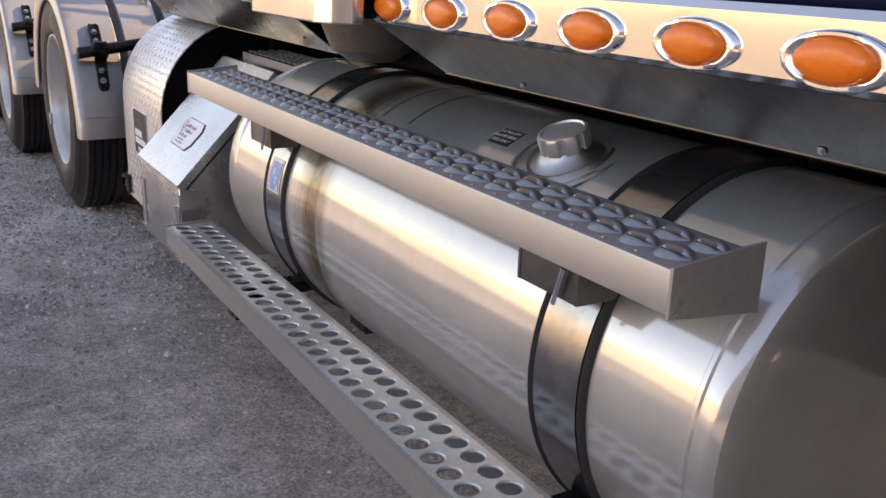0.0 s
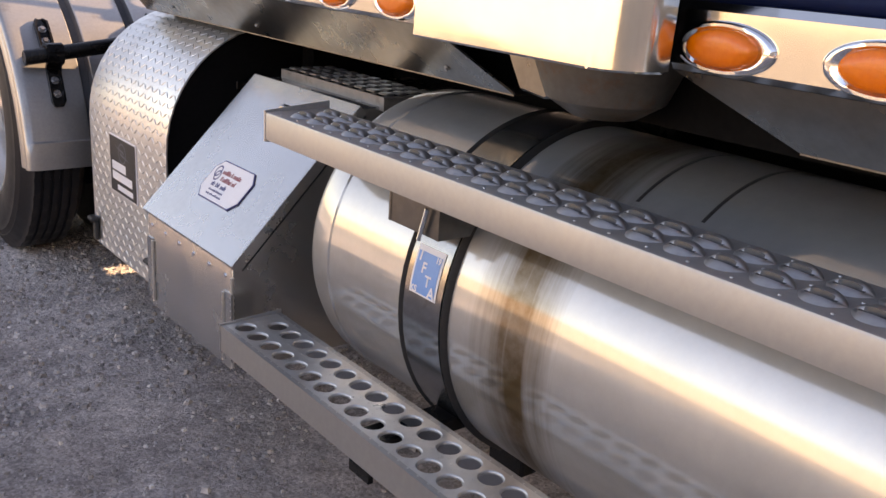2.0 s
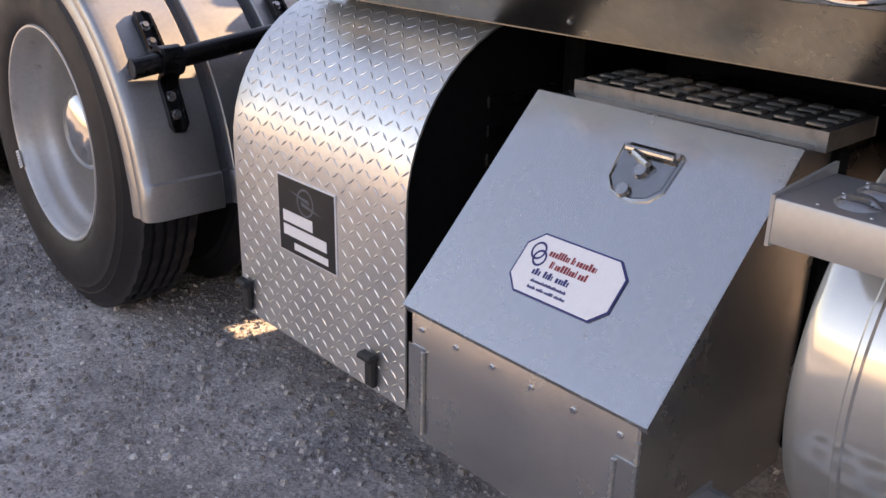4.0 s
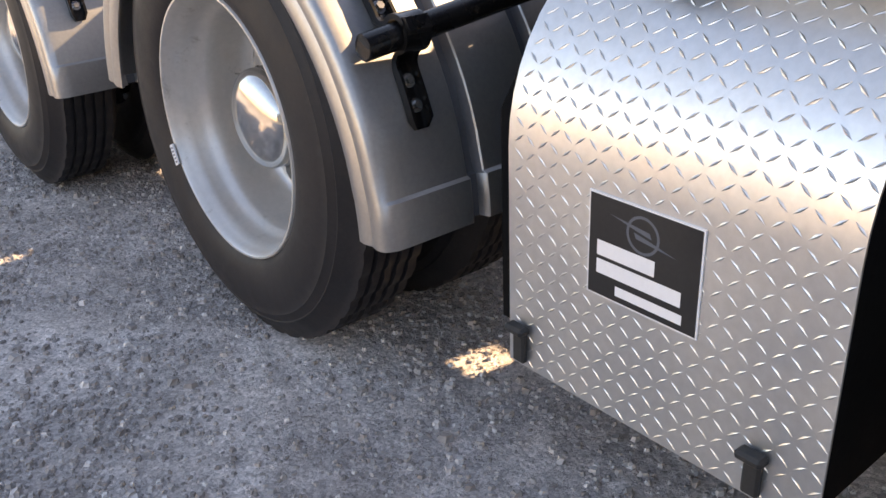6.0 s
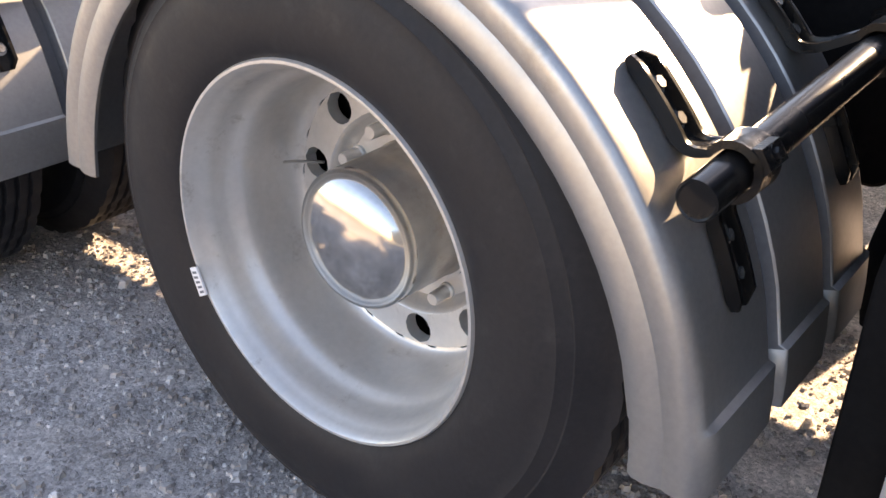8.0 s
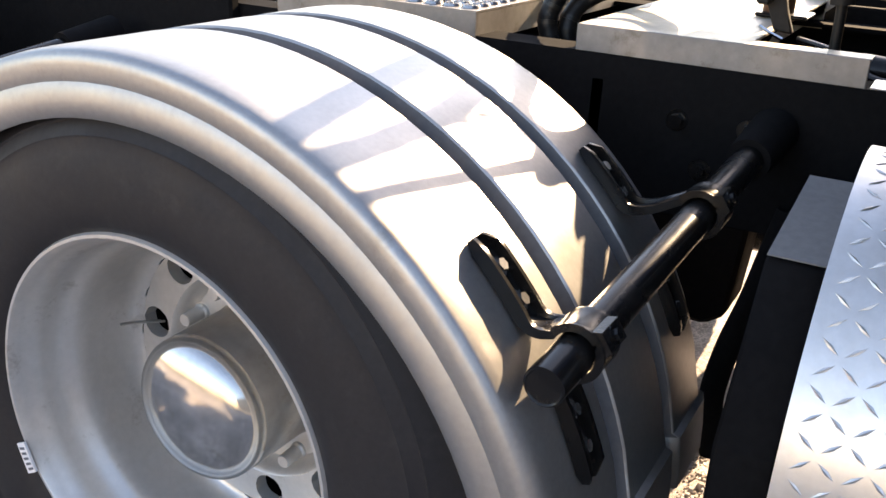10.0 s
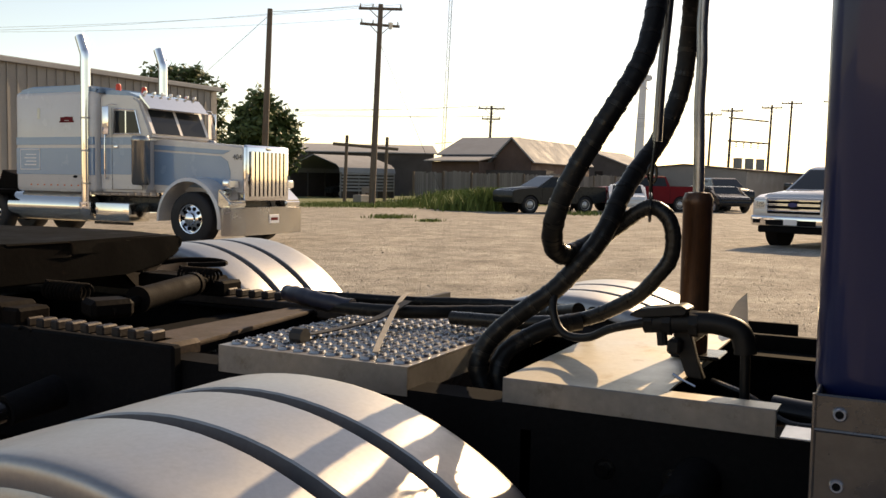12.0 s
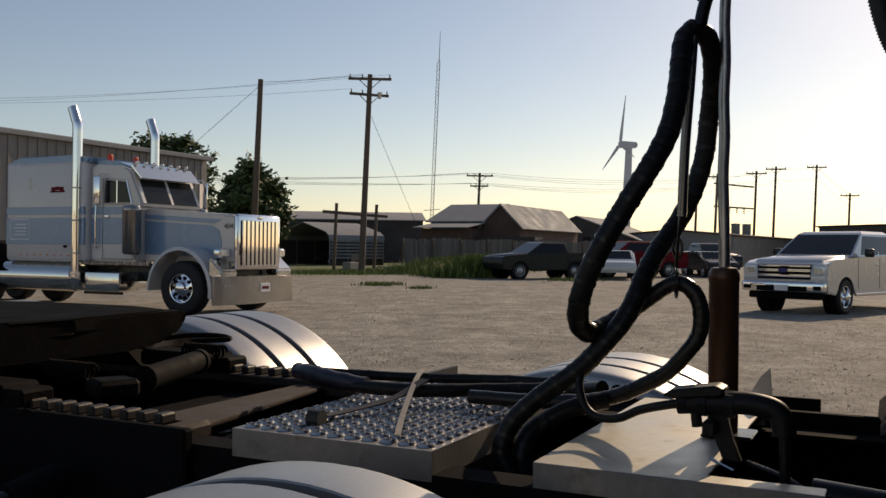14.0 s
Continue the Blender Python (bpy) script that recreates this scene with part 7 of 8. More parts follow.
part("rear_deck", bm, M_GREASE, pete)


def pickup(name, at, heading, material, label, length=5.85, wide=2.0, high=1.92, crew=True, simple=False, group="", category="pickup truck"):
    """A pickup built nose towards -y about its middle, then turned."""
    ob = thing(name, (0, 0, 0), label, category, group)
    h, w = length / 2, wide / 2
    k = high / 1.92
    axles = (-h + 0.98, h - 1.22)

    def arch(y):
        return [(y + 0.47 * math.cos(t), 0.44 + 0.44 * math.sin(t)) for t in (math.pi * i / 10 for i in range(11))]

    bm = B()
    side = [(-h + 0.05, 0.50), (-h, 0.66), (-h + 0.005, 1.04 * k), (-h + 0.07, 1.14 * k), (-h + 0.30, 1.20 * k), (-h + 0.80, 1.25 * k), (-h + 1.45, 1.29 * k), (1.00, 1.32 * k), (1.03, 1.36 * k), (h - 0.03, 1.36 * k), (h, 0.75), (h - 0.05, 0.55)] + arch(axles[1]) + arch(axles[0])
    prism(bm, side, -w, w, "yz", 0.035, 2)
    part("body", bm, material, ob)
    bm = B()
    loft(bm, [[(-w + 0.10, -h + 0.16, 1.12 * k), (w - 0.10, -h + 0.16, 1.12 * k), (w - 0.10, -h + 1.48, 1.28 * k), (-w + 0.10, -h + 1.48, 1.28 * k)], [(-w + 0.24, -h + 0.26, 1.235 * k), (w - 0.24, -h + 0.26, 1.235 * k), (w - 0.20, -h + 1.46, 1.345 * k), (-w + 0.20, -h + 1.46, 1.345 * k)]])
    part("hood", bm, material, ob, "", 50)
    a = -h + 1.40
    end = 0.98 if crew else 0.2
    rows = [[(-w + 0.05, a, 1.30 * k), (w - 0.05, a, 1.30 * k), (w - 0.05, end + 0.10, 1.31 * k), (-w + 0.05, end + 0.10, 1.31 * k)], [(-w + 0.21, a + 0.86, high - 0.07), (w - 0.21, a + 0.86, high - 0.07), (w - 0.21, end - 0.08, high - 0.07), (-w + 0.21, end - 0.08, high - 0.07)], [(-w + 0.30, a + 1.04, high), (w - 0.30, a + 1.04, high), (w - 0.30, end - 0.22, high), (-w + 0.30, end - 0.22, high)]]
    bm = B()
    loft(bm, rows)
    part("cab", bm, material, ob, "", 30)

    def mixed(p, q, t):
        return tuple(u + (v - u) * t for u, v in zip(p, q))

    r0, r1 = rows[0], rows[1]
    t0, t1 = 0.10, 0.90
    off = 0.006
    quads = [[mixed(r0[0], r1[0], t0), mixed(r0[1], r1[1], t0), mixed(r0[1], r1[1], 0.97), mixed(r0[0], r1[0], 0.97)]]
    quads[0] = [(x * 0.94, y - off, z) for x, y, z in quads[0]]
    for i, j, sd in ((0, 3, -1), (1, 2, 1)):
        p0, p1, q0, q1 = mixed(r0[i], r1[i], t0), mixed(r0[j], r1[j], t0), mixed(r0[i], r1[i], t1), mixed(r0[j], r1[j], t1)
        for u0, u1 in (((0.17, 0.55), (0.59, 0.93)) if crew else ((0.2, 0.92),)):
            quads.append([tuple(c + (off * sd if n == 0 else 0) for n, c in enumerate(v)) for v in (mixed(p0, p1, u0), mixed(p0, p1, u1), mixed(q0, q1, min(u1, 0.95)), mixed(q0, q1, max(u0 - 0.13, 0.05)))])
    for n, q in enumerate(quads):
        bm = B()
        bm.faces.new([bm.verts.new(v) for v in q])
        part("windscreen" if n == 0 else "side_window", bm, M_GLASS, ob)
    bm = B()
    bx(bm, -w + 0.12, w - 0.12, end + 0.22, h - 0.08, 1.362 * k, 1.366 * k)
    part("bed_opening", bm, M_MATT, ob)
    for sd in (-1, 1):
        for y in (a + 0.22, (a + 0.30 + end) / 2, end + 0.06):
            bm = B()
            bx(bm, sd * (w + 0.002) - 0.002, sd * (w + 0.002) + 0.002, y - 0.006, y + 0.006, 0.56, 1.27 * k)
            part("door_seam", bm, M_MATT, ob)
        for y in ((a + end) / 2 - 0.02, end - 0.12):
            bm = B()
            bx(bm, sd * (w + 0.012) - 0.012, sd * (w + 0.012) + 0.012, y - 0.09, y + 0.09, 1.10 * k, 1.14 * k, 0.008)
            part("door_handle", bm, M_CHROME if not simple else material, ob)
        bm = B()
        bx(bm, sd * (w - 0.02) - 0.03, sd * (w - 0.02) + 0.03, axles[0] + 0.52, axles[1] - 0.52, 0.40, 0.47, 0.015)
        part("side_step", bm, M_CHROME if not simple else M_MATT, ob)
    if not simple:
        bm = B()
        bx(bm, -0.64, 0.64, -h - 0.015, -h + 0.05, 0.78, 1.13, 0.03, 2)
        g = part("grille", bm, M_MATT, ob)
        for z in (0.87, 0.99, 1.10):
            bm = B()
            bx(bm, -0.64, 0.64, -h - 0.035, -h - 0.012, z - 0.026, z + 0.026, 0.012)
            part("grille_bar", bm, M_CHROME, g)
        bm = B()
        oval(bm, 0, 0, 0, 0.12, 0.05, ((1, 0), (0.9, 0.006), (0.5, 0.008)), 20)
        for v in bm.verts:
            v.co = Vector((v.co.y, -h - 0.036 + v.co.x, 0.99 + v.co.z))
        part("badge", bm, M_NAVY_INK, g)
        bm = B()
        bx(bm, -w + 0.01, w - 0.01, -h - 0.11, -h + 0.12, 0.50, 0.74, 0.05, 3)
        bp = part("bumper", bm, M_CHROME, ob, "chrome front bumper")
        bm = B()
        bx(bm, -0.60, 0.60, -h - 0.116, -h - 0.106, 0.52, 0.64, 0.002)
        part("bumper_gap", bm, M_MATT, bp)
        bm = B()
        bx(bm, -0.16, 0.16, -h - 0.126, -h - 0.116, 0.53, 0.66, 0.002)
        part("number_plate", bm, M_WHITE, bp)
        bm = B()
        bx(bm, -0.85, 0.85, -h - 0.02, -h + 0.3, 0.34, 0.50, 0.03)
        part("air_dam", bm, M_MATT, ob)
        for sd in (-1, 1):
            bm = B()
            bx(bm, min(sd * 0.66, sd * 0.985), max(sd * 0.66, sd * 0.985), -h - 0.012, -h + 0.24, 0.86, 1.13, 0.05, 3)
            hl = part("headlight", bm, M_LAMP, ob)
            bm = B()
            bx(bm, min(sd * 0.70, sd * 0.90), max(sd * 0.70, sd * 0.90), -h - 0.016, -h - 0.010, 0.93, 1.05, 0.002)
            part("lamp_bowl", bm, M_GRIP, hl)
            bm = B()
            bx(bm, min(sd * 0.74, sd * 0.92), max(sd * 0.74, sd * 0.92), -h - 0.117, -h - 0.108, 0.56, 0.65, 0.002)
            part("fog_light", bm, M_MATT, bp)
            bm = B()
            bx(bm, min(sd * (w + 0.02), sd * (w + 0.24)), max(sd * (w + 0.02), sd * (w + 0.24)), a + 0.46, a + 0.56, 1.30, 1.50, 0.04, 2)
            part("mirror", bm, M_BLACKCAR, ob)
    for sd in (-1, 1):
        for y in axles:
            bm = B()
            cyl(bm, (sd * (w - 0.34), y, 0.42), (sd * (w - 0.05), y, 0.42), 0.465, n=28)
            part("wheel_arch", bm, M_MATT, ob)
            bt, br = B(), B()
            disc_wheel(bt, br, (sd * (w - 0.012), y, 0.40), sd, 0.40, 0.26, 0.25)
            t_ = part("tyre", bt, M_TYRE, ob)
            part("rim", br, M_CHROME if not simple else M_RIM, t_)
            for q in range(6 if not simple else 0):
                t = math.pi * q / 3
                bm = B()
                cyl(bm, (sd * (w - 0.006), y + 0.05 * math.cos(t), 0.40 + 0.05 * math.sin(t)), (sd * (w - 0.016), y + 0.23 * math.cos(t), 0.40 + 0.23 * math.sin(t)), 0.030, n=6)
                part("spoke", bm, M_CHROME, t_)
    turn = math.atan2(heading[0], -heading[1])
    ob.matrix_basis = Matrix.Translation(at) @ Matrix.Rotation(turn, 4, "Z")
    return ob


# heading (hx, hy): the nose points that way
def nose_at(front, heading, length):
    h = Vector(heading).normalized()
    return (front[0] - h.x * length / 2, front[1] - h.y * length / 2, 0)


hd = (-0.93, 0.36)
pickup("pickup_truck", nose_at((21.5, 1.42), hd, 5.85), hd, M_SILVER, "silver white crew cab pickup with chrome grille")
hd = (-0.80, 0.60)
pickup("pickup_truck", nose_at((39.4, 16.2), hd, 5.3), hd, M_DARKCAR, "dark grey pickup parked by the fence", 5.3, 1.9, 1.78, simple=True)
hd = (-0.72, 0.69)
pickup("pickup_truck", nose_at((46.3, 13.9), hd, 5.9), hd, M_REDCAR, "red crew cab pickup parked in a row", simple=True)
hd = (-0.85, -0.5)
pickup("pickup_truck", nose_at((54.6, 7.9), hd, 5.9), hd, M_BLACKCAR, "black pickup parked in a row", simple=True)


def small_car(name, at, heading, material, label):
    ob = thing(name, (0, 0, 0), label, "car", "cars beside the fence")
    bm = B()
    prism(bm, [(-2.2, 0.35), (-2.25, 0.62), (-2.1, 0.82), (-1.1, 0.95), (-0.45, 1.38), (0.9, 1.42), (1.7, 1.05), (2.2, 0.98), (2.25, 0.5), (2.15, 0.35)], -0.88, 0.88, "yz", 0.10, 3)
    part("body", bm, material, ob)
    bm = B()
    for x in (-0.892, 0.880):
        prism(bm, [(-0.95, 0.98), (-0.42, 1.32), (0.85, 1.35), (1.45, 1.02)], x, x + 0.012, "yz")
    part("glass", bm, M_GLASS, ob)
    bm = B()
    vs = [bm.verts.new(p) for p in ((-0.74, -1.06, 0.99), (0.74, -1.06, 0.99), (0.66, -0.47, 1.385), (-0.66, -0.47, 1.385))]
    bm.faces.new(vs)
    part("windscreen", bm, M_GLASS, ob)
    for s in (-1, 1):
        for y in (-1.35, 1.35):
            bt, br = B(), B()
            disc_wheel(bt, br, (s * 0.89, y, 0.32), s, 0.32, 0.2, 0.20)
            t_ = part("tyre", bt, M_TYRE, ob)
            part("rim", br, M_RIM, t_)
    ob.matrix_basis = Matrix.Translation(at) @ Matrix.Rotation(math.atan2(heading[0], -heading[1]), 4, "Z")
    return ob


small_car("car", (44.2, 11.6, 0), (-0.9, -0.3), M_WHITECAR, "white sedan parked between the pickups")
small_car("car", (51.8, 8.35, 0), (-0.85, -0.5), M_BLACKCAR, "black sedan parked in the row")
small_car("car", (55.8, 9.9, 0), (-0.85, -0.5), M_SILVER, "silver sedan parked in the row")
small_car("car", (64.2, 40.2, 0), (-0.8, 0.6), M_DARKCAR, "dark car under the carport")


# buildings
def building(name, label, x0, x1, y0, y1, eave, ridge, wall_m, roof_m, along="x", over=0.4, turn=0.0, about=(0, 0)):
    ob = thing(name, (0, 0, 0), label, "building")
    bm = B()
    if along == "x":
        ym = (y0 + y1) / 2
        prism(bm, [(y0, 0), (y1, 0), (y1, eave), (ym, ridge), (y0, eave)], x0, x1, "yz")
    else:
        xm_ = (x0 + x1) / 2
        prism(bm, [(x0, 0), (x1, 0), (x1, eave), (xm_, ridge), (x0, eave)], y0, y1, "xz")
    part("wall", bm, wall_m, ob)
    bm = B()
    s = 0.10
    if along == "x":
        k = (ridge - eave) / ((y1 - y0) / 2)
        sheet(bm, [(y0 - over, eave - over * k + 0.03), (ym, ridge + 0.03), (y1 + over, eave - over * k + 0.03)], x0 - over, x1 + over, "yz", s)
    else:
        k = (ridge - eave) / ((x1 - x0) / 2)
        sheet(bm, [(x0 - over, eave - over * k + 0.03), (xm_, ridge + 0.03), (x1 + over, eave - over * k + 0.03)], y0 - over, y1 + over, "xz", s)
    part("roof", bm, roof_m, ob)
    if turn:
        ob.matrix_basis = Matrix.Translation((*about, 0)) @ Matrix.Rotation(radians(turn), 4, "Z") @ Matrix.Translation((-about[0], -about[1], 0))
    return ob


# long metal warehouse behind the white tractor
shed = building("warehouse", "long tan ribbed metal warehouse", 8.0, 37.3, 31.6, 52.0, 6.0, 7.2, M_WALL, M_ROOF, "x", 0.15)
bm = B()
for k in range(60):
    x = 8.2 + k * 0.485
    bx(bm, x, x + 0.06, 31.56, 31.605, 0, 5.95)
tagged(part("wall_rib", bm, M_WALL, shed), kind="stuff")
bm = B()
bx(bm, 7.8, 37.6, 31.36, 31.52, 5.88, 6.08, 0.02)
part("gutter", bm, M_ROOF, shed)
# brown house with pale metal roofs, behind the fence
house = building("house", "low brown brick house with pale metal roofs", 64.2, 72.8, 27.4, 32.0, 3.55, 4.95, M_BRICK, M_ROOF, "y", 0.3)
bm = B()
prism(bm, [(60.6, 2.95), (64.4, 3.40), (64.4, 3.47), (60.6, 3.02)], 27.2, 31.7, "xz")
part("porch_roof", bm, M_ROOF, house)
bm = B()
bx(bm, 61.2, 64.19, 27.4, 31.3, 0, 2.95)
part("porch_wall", bm, M_BRICK, house)
bm = B()
prism(bm, [(27.5, 0), (24.4, 0), (24.4, 3.15), (25.95, 4.70), (27.5, 3.15)], 64.0, 78.0, "yz")
part("wing_wall", bm, M_BRICK, house)
bm = B()
sheet(bm, [(24.1, 2.90), (25.95, 4.75), (27.8, 2.90)], 63.75, 78.2, "yz", 0.10)
part("wing_roof", bm, M_ROOF, house)
bm = B()
bx(bm, 62.4, 63.98, 22.6, 28.2, 0, 2.35)
part("lean_to", bm, M_DARKWALL, house, "dark lean-to wall under the gable")
for k, (x, y, e, r) in enumerate(((86, 33, 2.4, 4.65),)):
    b2 = building("outbuilding", "grey gabled outbuilding behind the house", x, x + 12, y - 12, y, e, r, M_DARKWALL, M_ROOF, "x", 0.3)
    bm = B()
    bx(bm, x - 0.03, x + 0.02, y - 7.4, y - 6.6, 1.6, 2.7)
    part("window", bm, M_GLASS, b2)
building("long_shed", "long low dark shed along the yard's end", 76, 87, 39.6, 62.0, 4.1, 5.0, M_DARKWALL, M_ROOF, "y", 0.3, 31.7, (76, 46.3))
building("long_shed", "long low grey shed behind the parked cars", 88, 150, 12.5, 24.0, 2.9, 3.4, M_WALL, M_DARKWALL, "x", 0.3, -6, (88, 14))
building("long_shed", "flat dark shed beside the substation", 100, 135, -14.0, 6.0, 4.0, 4.3, M_DARKWALL, M_DARKWALL, "x", 0.3)
# carport: rounded metal canopy, open at one end, slatted along its side
cp = thing("carport", (0, 0, 0), "pale metal carport with a slatted side wall", "carport")
bm = B()
sheet(bm, [(0.0, 2.0), (0.10, 2.36), (0.5, 2.62), (3.5, 3.40), (6.5, 2.62), (6.9, 2.36), (7.0, 2.0)], -0.1, 5.5, "yz", 0.06)
part("canopy", bm, M_ROOF, cp)
for u in (0.0, 1.8, 3.6, 5.4):
    for v in (0.02, 6.98):
        bm = B()
        bx(bm, u - 0.04, u + 0.04, v - 0.04, v + 0.04, 0, 2.1)
        part("post", bm, M_LATTICE, cp)
for k in range(6):
    bm = B()
    bx(bm, 0.05, 5.4, -0.05, -0.025, 0.55 + k * 0.26, 0.70 + k * 0.26, 0.004)
    part("slat", bm, M_ROOF, cp)
bm = B()
prism(bm, [(0.05, 0), (6.95, 0), (6.95, 2.3), (3.5, 3.3), (0.05, 2.3)], 5.42, 5.48, "yz")
part("back_wall", bm, M_DARKWALL, cp)
bm = B()
bx(bm, 0.1, 5.4, 0.15, 0.2, 0.0, 2.2)
part("inner_wall", bm, M_DARKWALL, cp)
bm = B()
bx(bm, 0.1, 5.4, 7.03, 7.06, 0.0, 2.2)
part("side_wall", bm, M_DARKWALL, cp)
cp.matrix_basis = Matrix(((0.94, 0.342, 0, 59.6), (-0.342, 0.94, 0, 38.4), (0, 0, 1, 0), (0, 0, 0, 1)))

# board fence
fence = thing("fence", (50.5, 26.9, 0), "weathered grey board privacy fence", "fence")
f0, f1 = Vector((50.4, 27.0, 0)), Vector((73.0, 16.6, 0))
fd = (f1 - f0).normalized()
fn = Vector((-fd.y, fd.x, 0))
bm = B()
vs = []
bx(bm, 0, 0.155, -0.012, 0.012, 0.05, 1.0, 0.004)
board_me = mesh_of("board", bm, M_FENCE, 30)
rnd = random.Random(5)
n_b = int((f1 - f0).length / 0.17)
fm = Matrix(((fd.x, fn.x, 0, 0), (fd.y, fn.y, 0, 0), (0, 0, 1, 0), (0, 0, 0, 1)))
for k in range(n_b):
    o = part("board", board_me, None, fence)
    step = 0.10 * ((k // 14) % 2)
    o.matrix_basis = Matrix.Translation(f0 + fd * 0.17 * k - fn * step * 0.0) @ fm @ Matrix.Diagonal((1, 1, 2.0 + rnd.uniform(-0.05, 0.05) + step, 1))
for k in range(0, n_b, 14):
    bm = B()
    p = f0 + fd * 0.17 * k - fn * 0.06
    bx(bm, p.x - 0.06, p.x + 0.06, p.y - 0.06, p.y + 0.06, 0, 2.05)
    part("post", bm, M_POLE, fence)

# poles and lines
LEAN = Vector((0.018, -0.029, 0))     # the poles lean a little, all one way


def pole(at, top, r, arms=(), label="weathered wooden utility pole", name="utility_pole", m=M_POLE):
    ob = thing(name, (at[0], at[1], 0), label, "utility pole", "poles along the yard")
    bm = B()
    base, tip = Vector((at[0], at[1], 0)), Vector((at[0], at[1], top)) + LEAN * top
    cyl(bm, base, tip, r, r * 0.72, 14)
    part("pole", bm, m, ob)
    ends = []
    for z, half, way in arms:
        c = base.lerp(tip, z / top)
        w = Vector((*way, 0)).normalized()
        s = Vector((-w.y, w.x, 0))
        bm = B()
        vs = [bm.verts.new(c + w * a * half + s * b * 0.06 + Vector((0, 0, d * 0.07 + 0.05 * a * 0))) for a in (-1, 1) for b, d in ((-1, -1), (1, -1), (1, 1), (-1, 1))]
        for k in range(4):
            bm.faces.new((vs[k], vs[(k + 1) % 4], vs[4 + (k + 1) % 4], vs[4 + k]))
        bm.faces.new(vs[:4])
        bm.faces.new(vs[4:])
        for q in (-1, 1):
            cyl(bm, c + w * q * half * 0.55, c - Vector((0, 0, half * 0.5)), 0.025, n=6)
        part("crossarm", bm, m, ob)
        for q in (-0.92, -0.35, 0.92):
            bm = B()
            p = c + w * q * half + Vector((0, 0, 0.07))
            cyl(bm, p, p + Vector((0, 0, 0.20)), 0.045, 0.03, 8)
            part("insulator", bm, M_CONCRETE, ob)
            ends.append(p + Vector((0, 0, 0.2)))
    return ob, tip, ends


p_main, tip_main, ends_main = pole((44.25, 26.3), 11.25, 0.19, ((11.0, 1.22, (0.50, -0.87)), (10.1, 1.15, (0.62, -0.55))))
bm = B()
c = Vector((44.25, 26.3, 9.6)) + LEAN * 9.6 + Vector((0.35, -0.5, 0.3))
cyl(bm, c, c + Vector((0, 0, 0.35)), 0.10, 0.14, 10)
part("lamp_head", bm, M_LAMP, p_main)
p_two, tip_two, _ = pole((41.05, 31.5), 10.8, 0.20)
p_thr, tip_thr, ends_thr = pole((82.0, 36.0), 8.9, 0.16, ((8.6, 1.3, (0.5, -0.87)), (7.6, 0.9, (0.5, -0.87))))
far_poles = []
for at, top in (((104.0, 19.2), 9.6), ((99.0, 16.2), 9.6), ((106.0, 13.2), 10.4), ((108.0, 11.4), 11.0), ((114.0, 7.6), 11.6), ((120.0, 4.2), 8.6)):
    far_poles.append(pole(at, top, 0.16, ((top - 0.3, 1.1, (0.3, -0.95)),)))
# little goal-like frame by the lawn
gate = thing("post_frame", (48.6, 30.9, 0), "wooden post frame with a cross rail on the lawn", "post frame")
ga, gb = Vector((48.2, 30.7, 0)), Vector((50.6, 29.2, 0))
for p in (ga, gb):
    bm = B()
    cyl(bm, p, p + Vector((0, 0, 4.2)) + LEAN * 4.2, 0.11, 0.10, 10)
    part("post", bm, M_POLE, gate)
bm = B()
d = (gb - ga).normalized()
cyl(bm, ga - d * 0.9 + Vector((0.06, -0.1, 3.65)), gb + d * 0.8 + Vector((0.06, -0.1, 3.45)), 0.10, n=8)
part("cross_rail", bm, M_POLE, gate)


def wire(a, b, sag, name="power_line", r=0.012):
    a, b = Vector(a), Vector(b)
    bm = B()
    pts = [a.lerp(b, k / 10) - Vector((0, 0, sag * 4 * (k / 10) * (1 - k / 10))) for k in range(11)]
    tube(bm, pts, r, 5, 1)
    return solid(name, bm, M_WIRE, "thin dark overhead power line", "power line", group="overhead lines")


wire(tip_two - Vector((0, 0, 0.15)), tip_main - Vector((0.2, -0.3, 0.05)), 0.05)
wire(tip_main - Vector((0, 0, 2.2)), (52.5, 25.8, 0.2), 0.0)
wire(tip_two - Vector((0, 0, 0.3)), (36.5, 33.0, 5.9), 0.0)
for z, q in ((10.1, 0), (10.1, 1), (9.2, 2)):
    wire(ends_main[q + 1] if q + 1 < len(ends_main) else tip_main, (20.0, 62.0 + 2 * q, 8.4 + 0.5 * q), 0.9, r=0.007)
for q in range(6):
    e = ends_thr[q]
    wire(e, (30.0, 71.0 + q * 0.4, 7.4 + 0.35 * q), 1.3)
    t = far_poles[q % 3][1]
    wire(e, t - Vector((0, 0, 0.4 + 0.8 * (q // 3))), 0.7)
for a, b in zip(far_poles, far_poles[1:]):
    wire(a[1] - Vector((0, 0, 0.2)), b[1] - Vector((0, 0, 0.2)), 0.25)
    wire(a[1] - Vector((0, 0, 1.4)), b[1] - Vector((0, 0, 1.5)), 0.3)
# substation bank
sub = thing("transformer_bank", (102.5, 15.0, 0), "rack of three grey transformers between poles", "transformer")
bm = B()
for z in (8.6, 6.2):
    cyl(bm, (99.0, 16.2, z), (106.0, 13.2, z), 0.09, n=8)
prism(bm, [(98.7, 16.5), (107.2, 12.9), (107.0, 12.4), (98.5, 16.0)], 2.55, 2.85, "xy")
part("rack", bm, M_POLE, sub)
for k in range(3):
    bm = B()
    lathe(bm, [(0.0, 2.85), (0.46, 2.85), (0.46, 4.35), (0.50, 4.36), (0.50, 4.45), (0.0, 4.5)], (100.6 + k * 2.0, 15.4 - 0.86 * k, 0), "z", 16)
    part("transformer", bm, M_CONCRETE, sub)
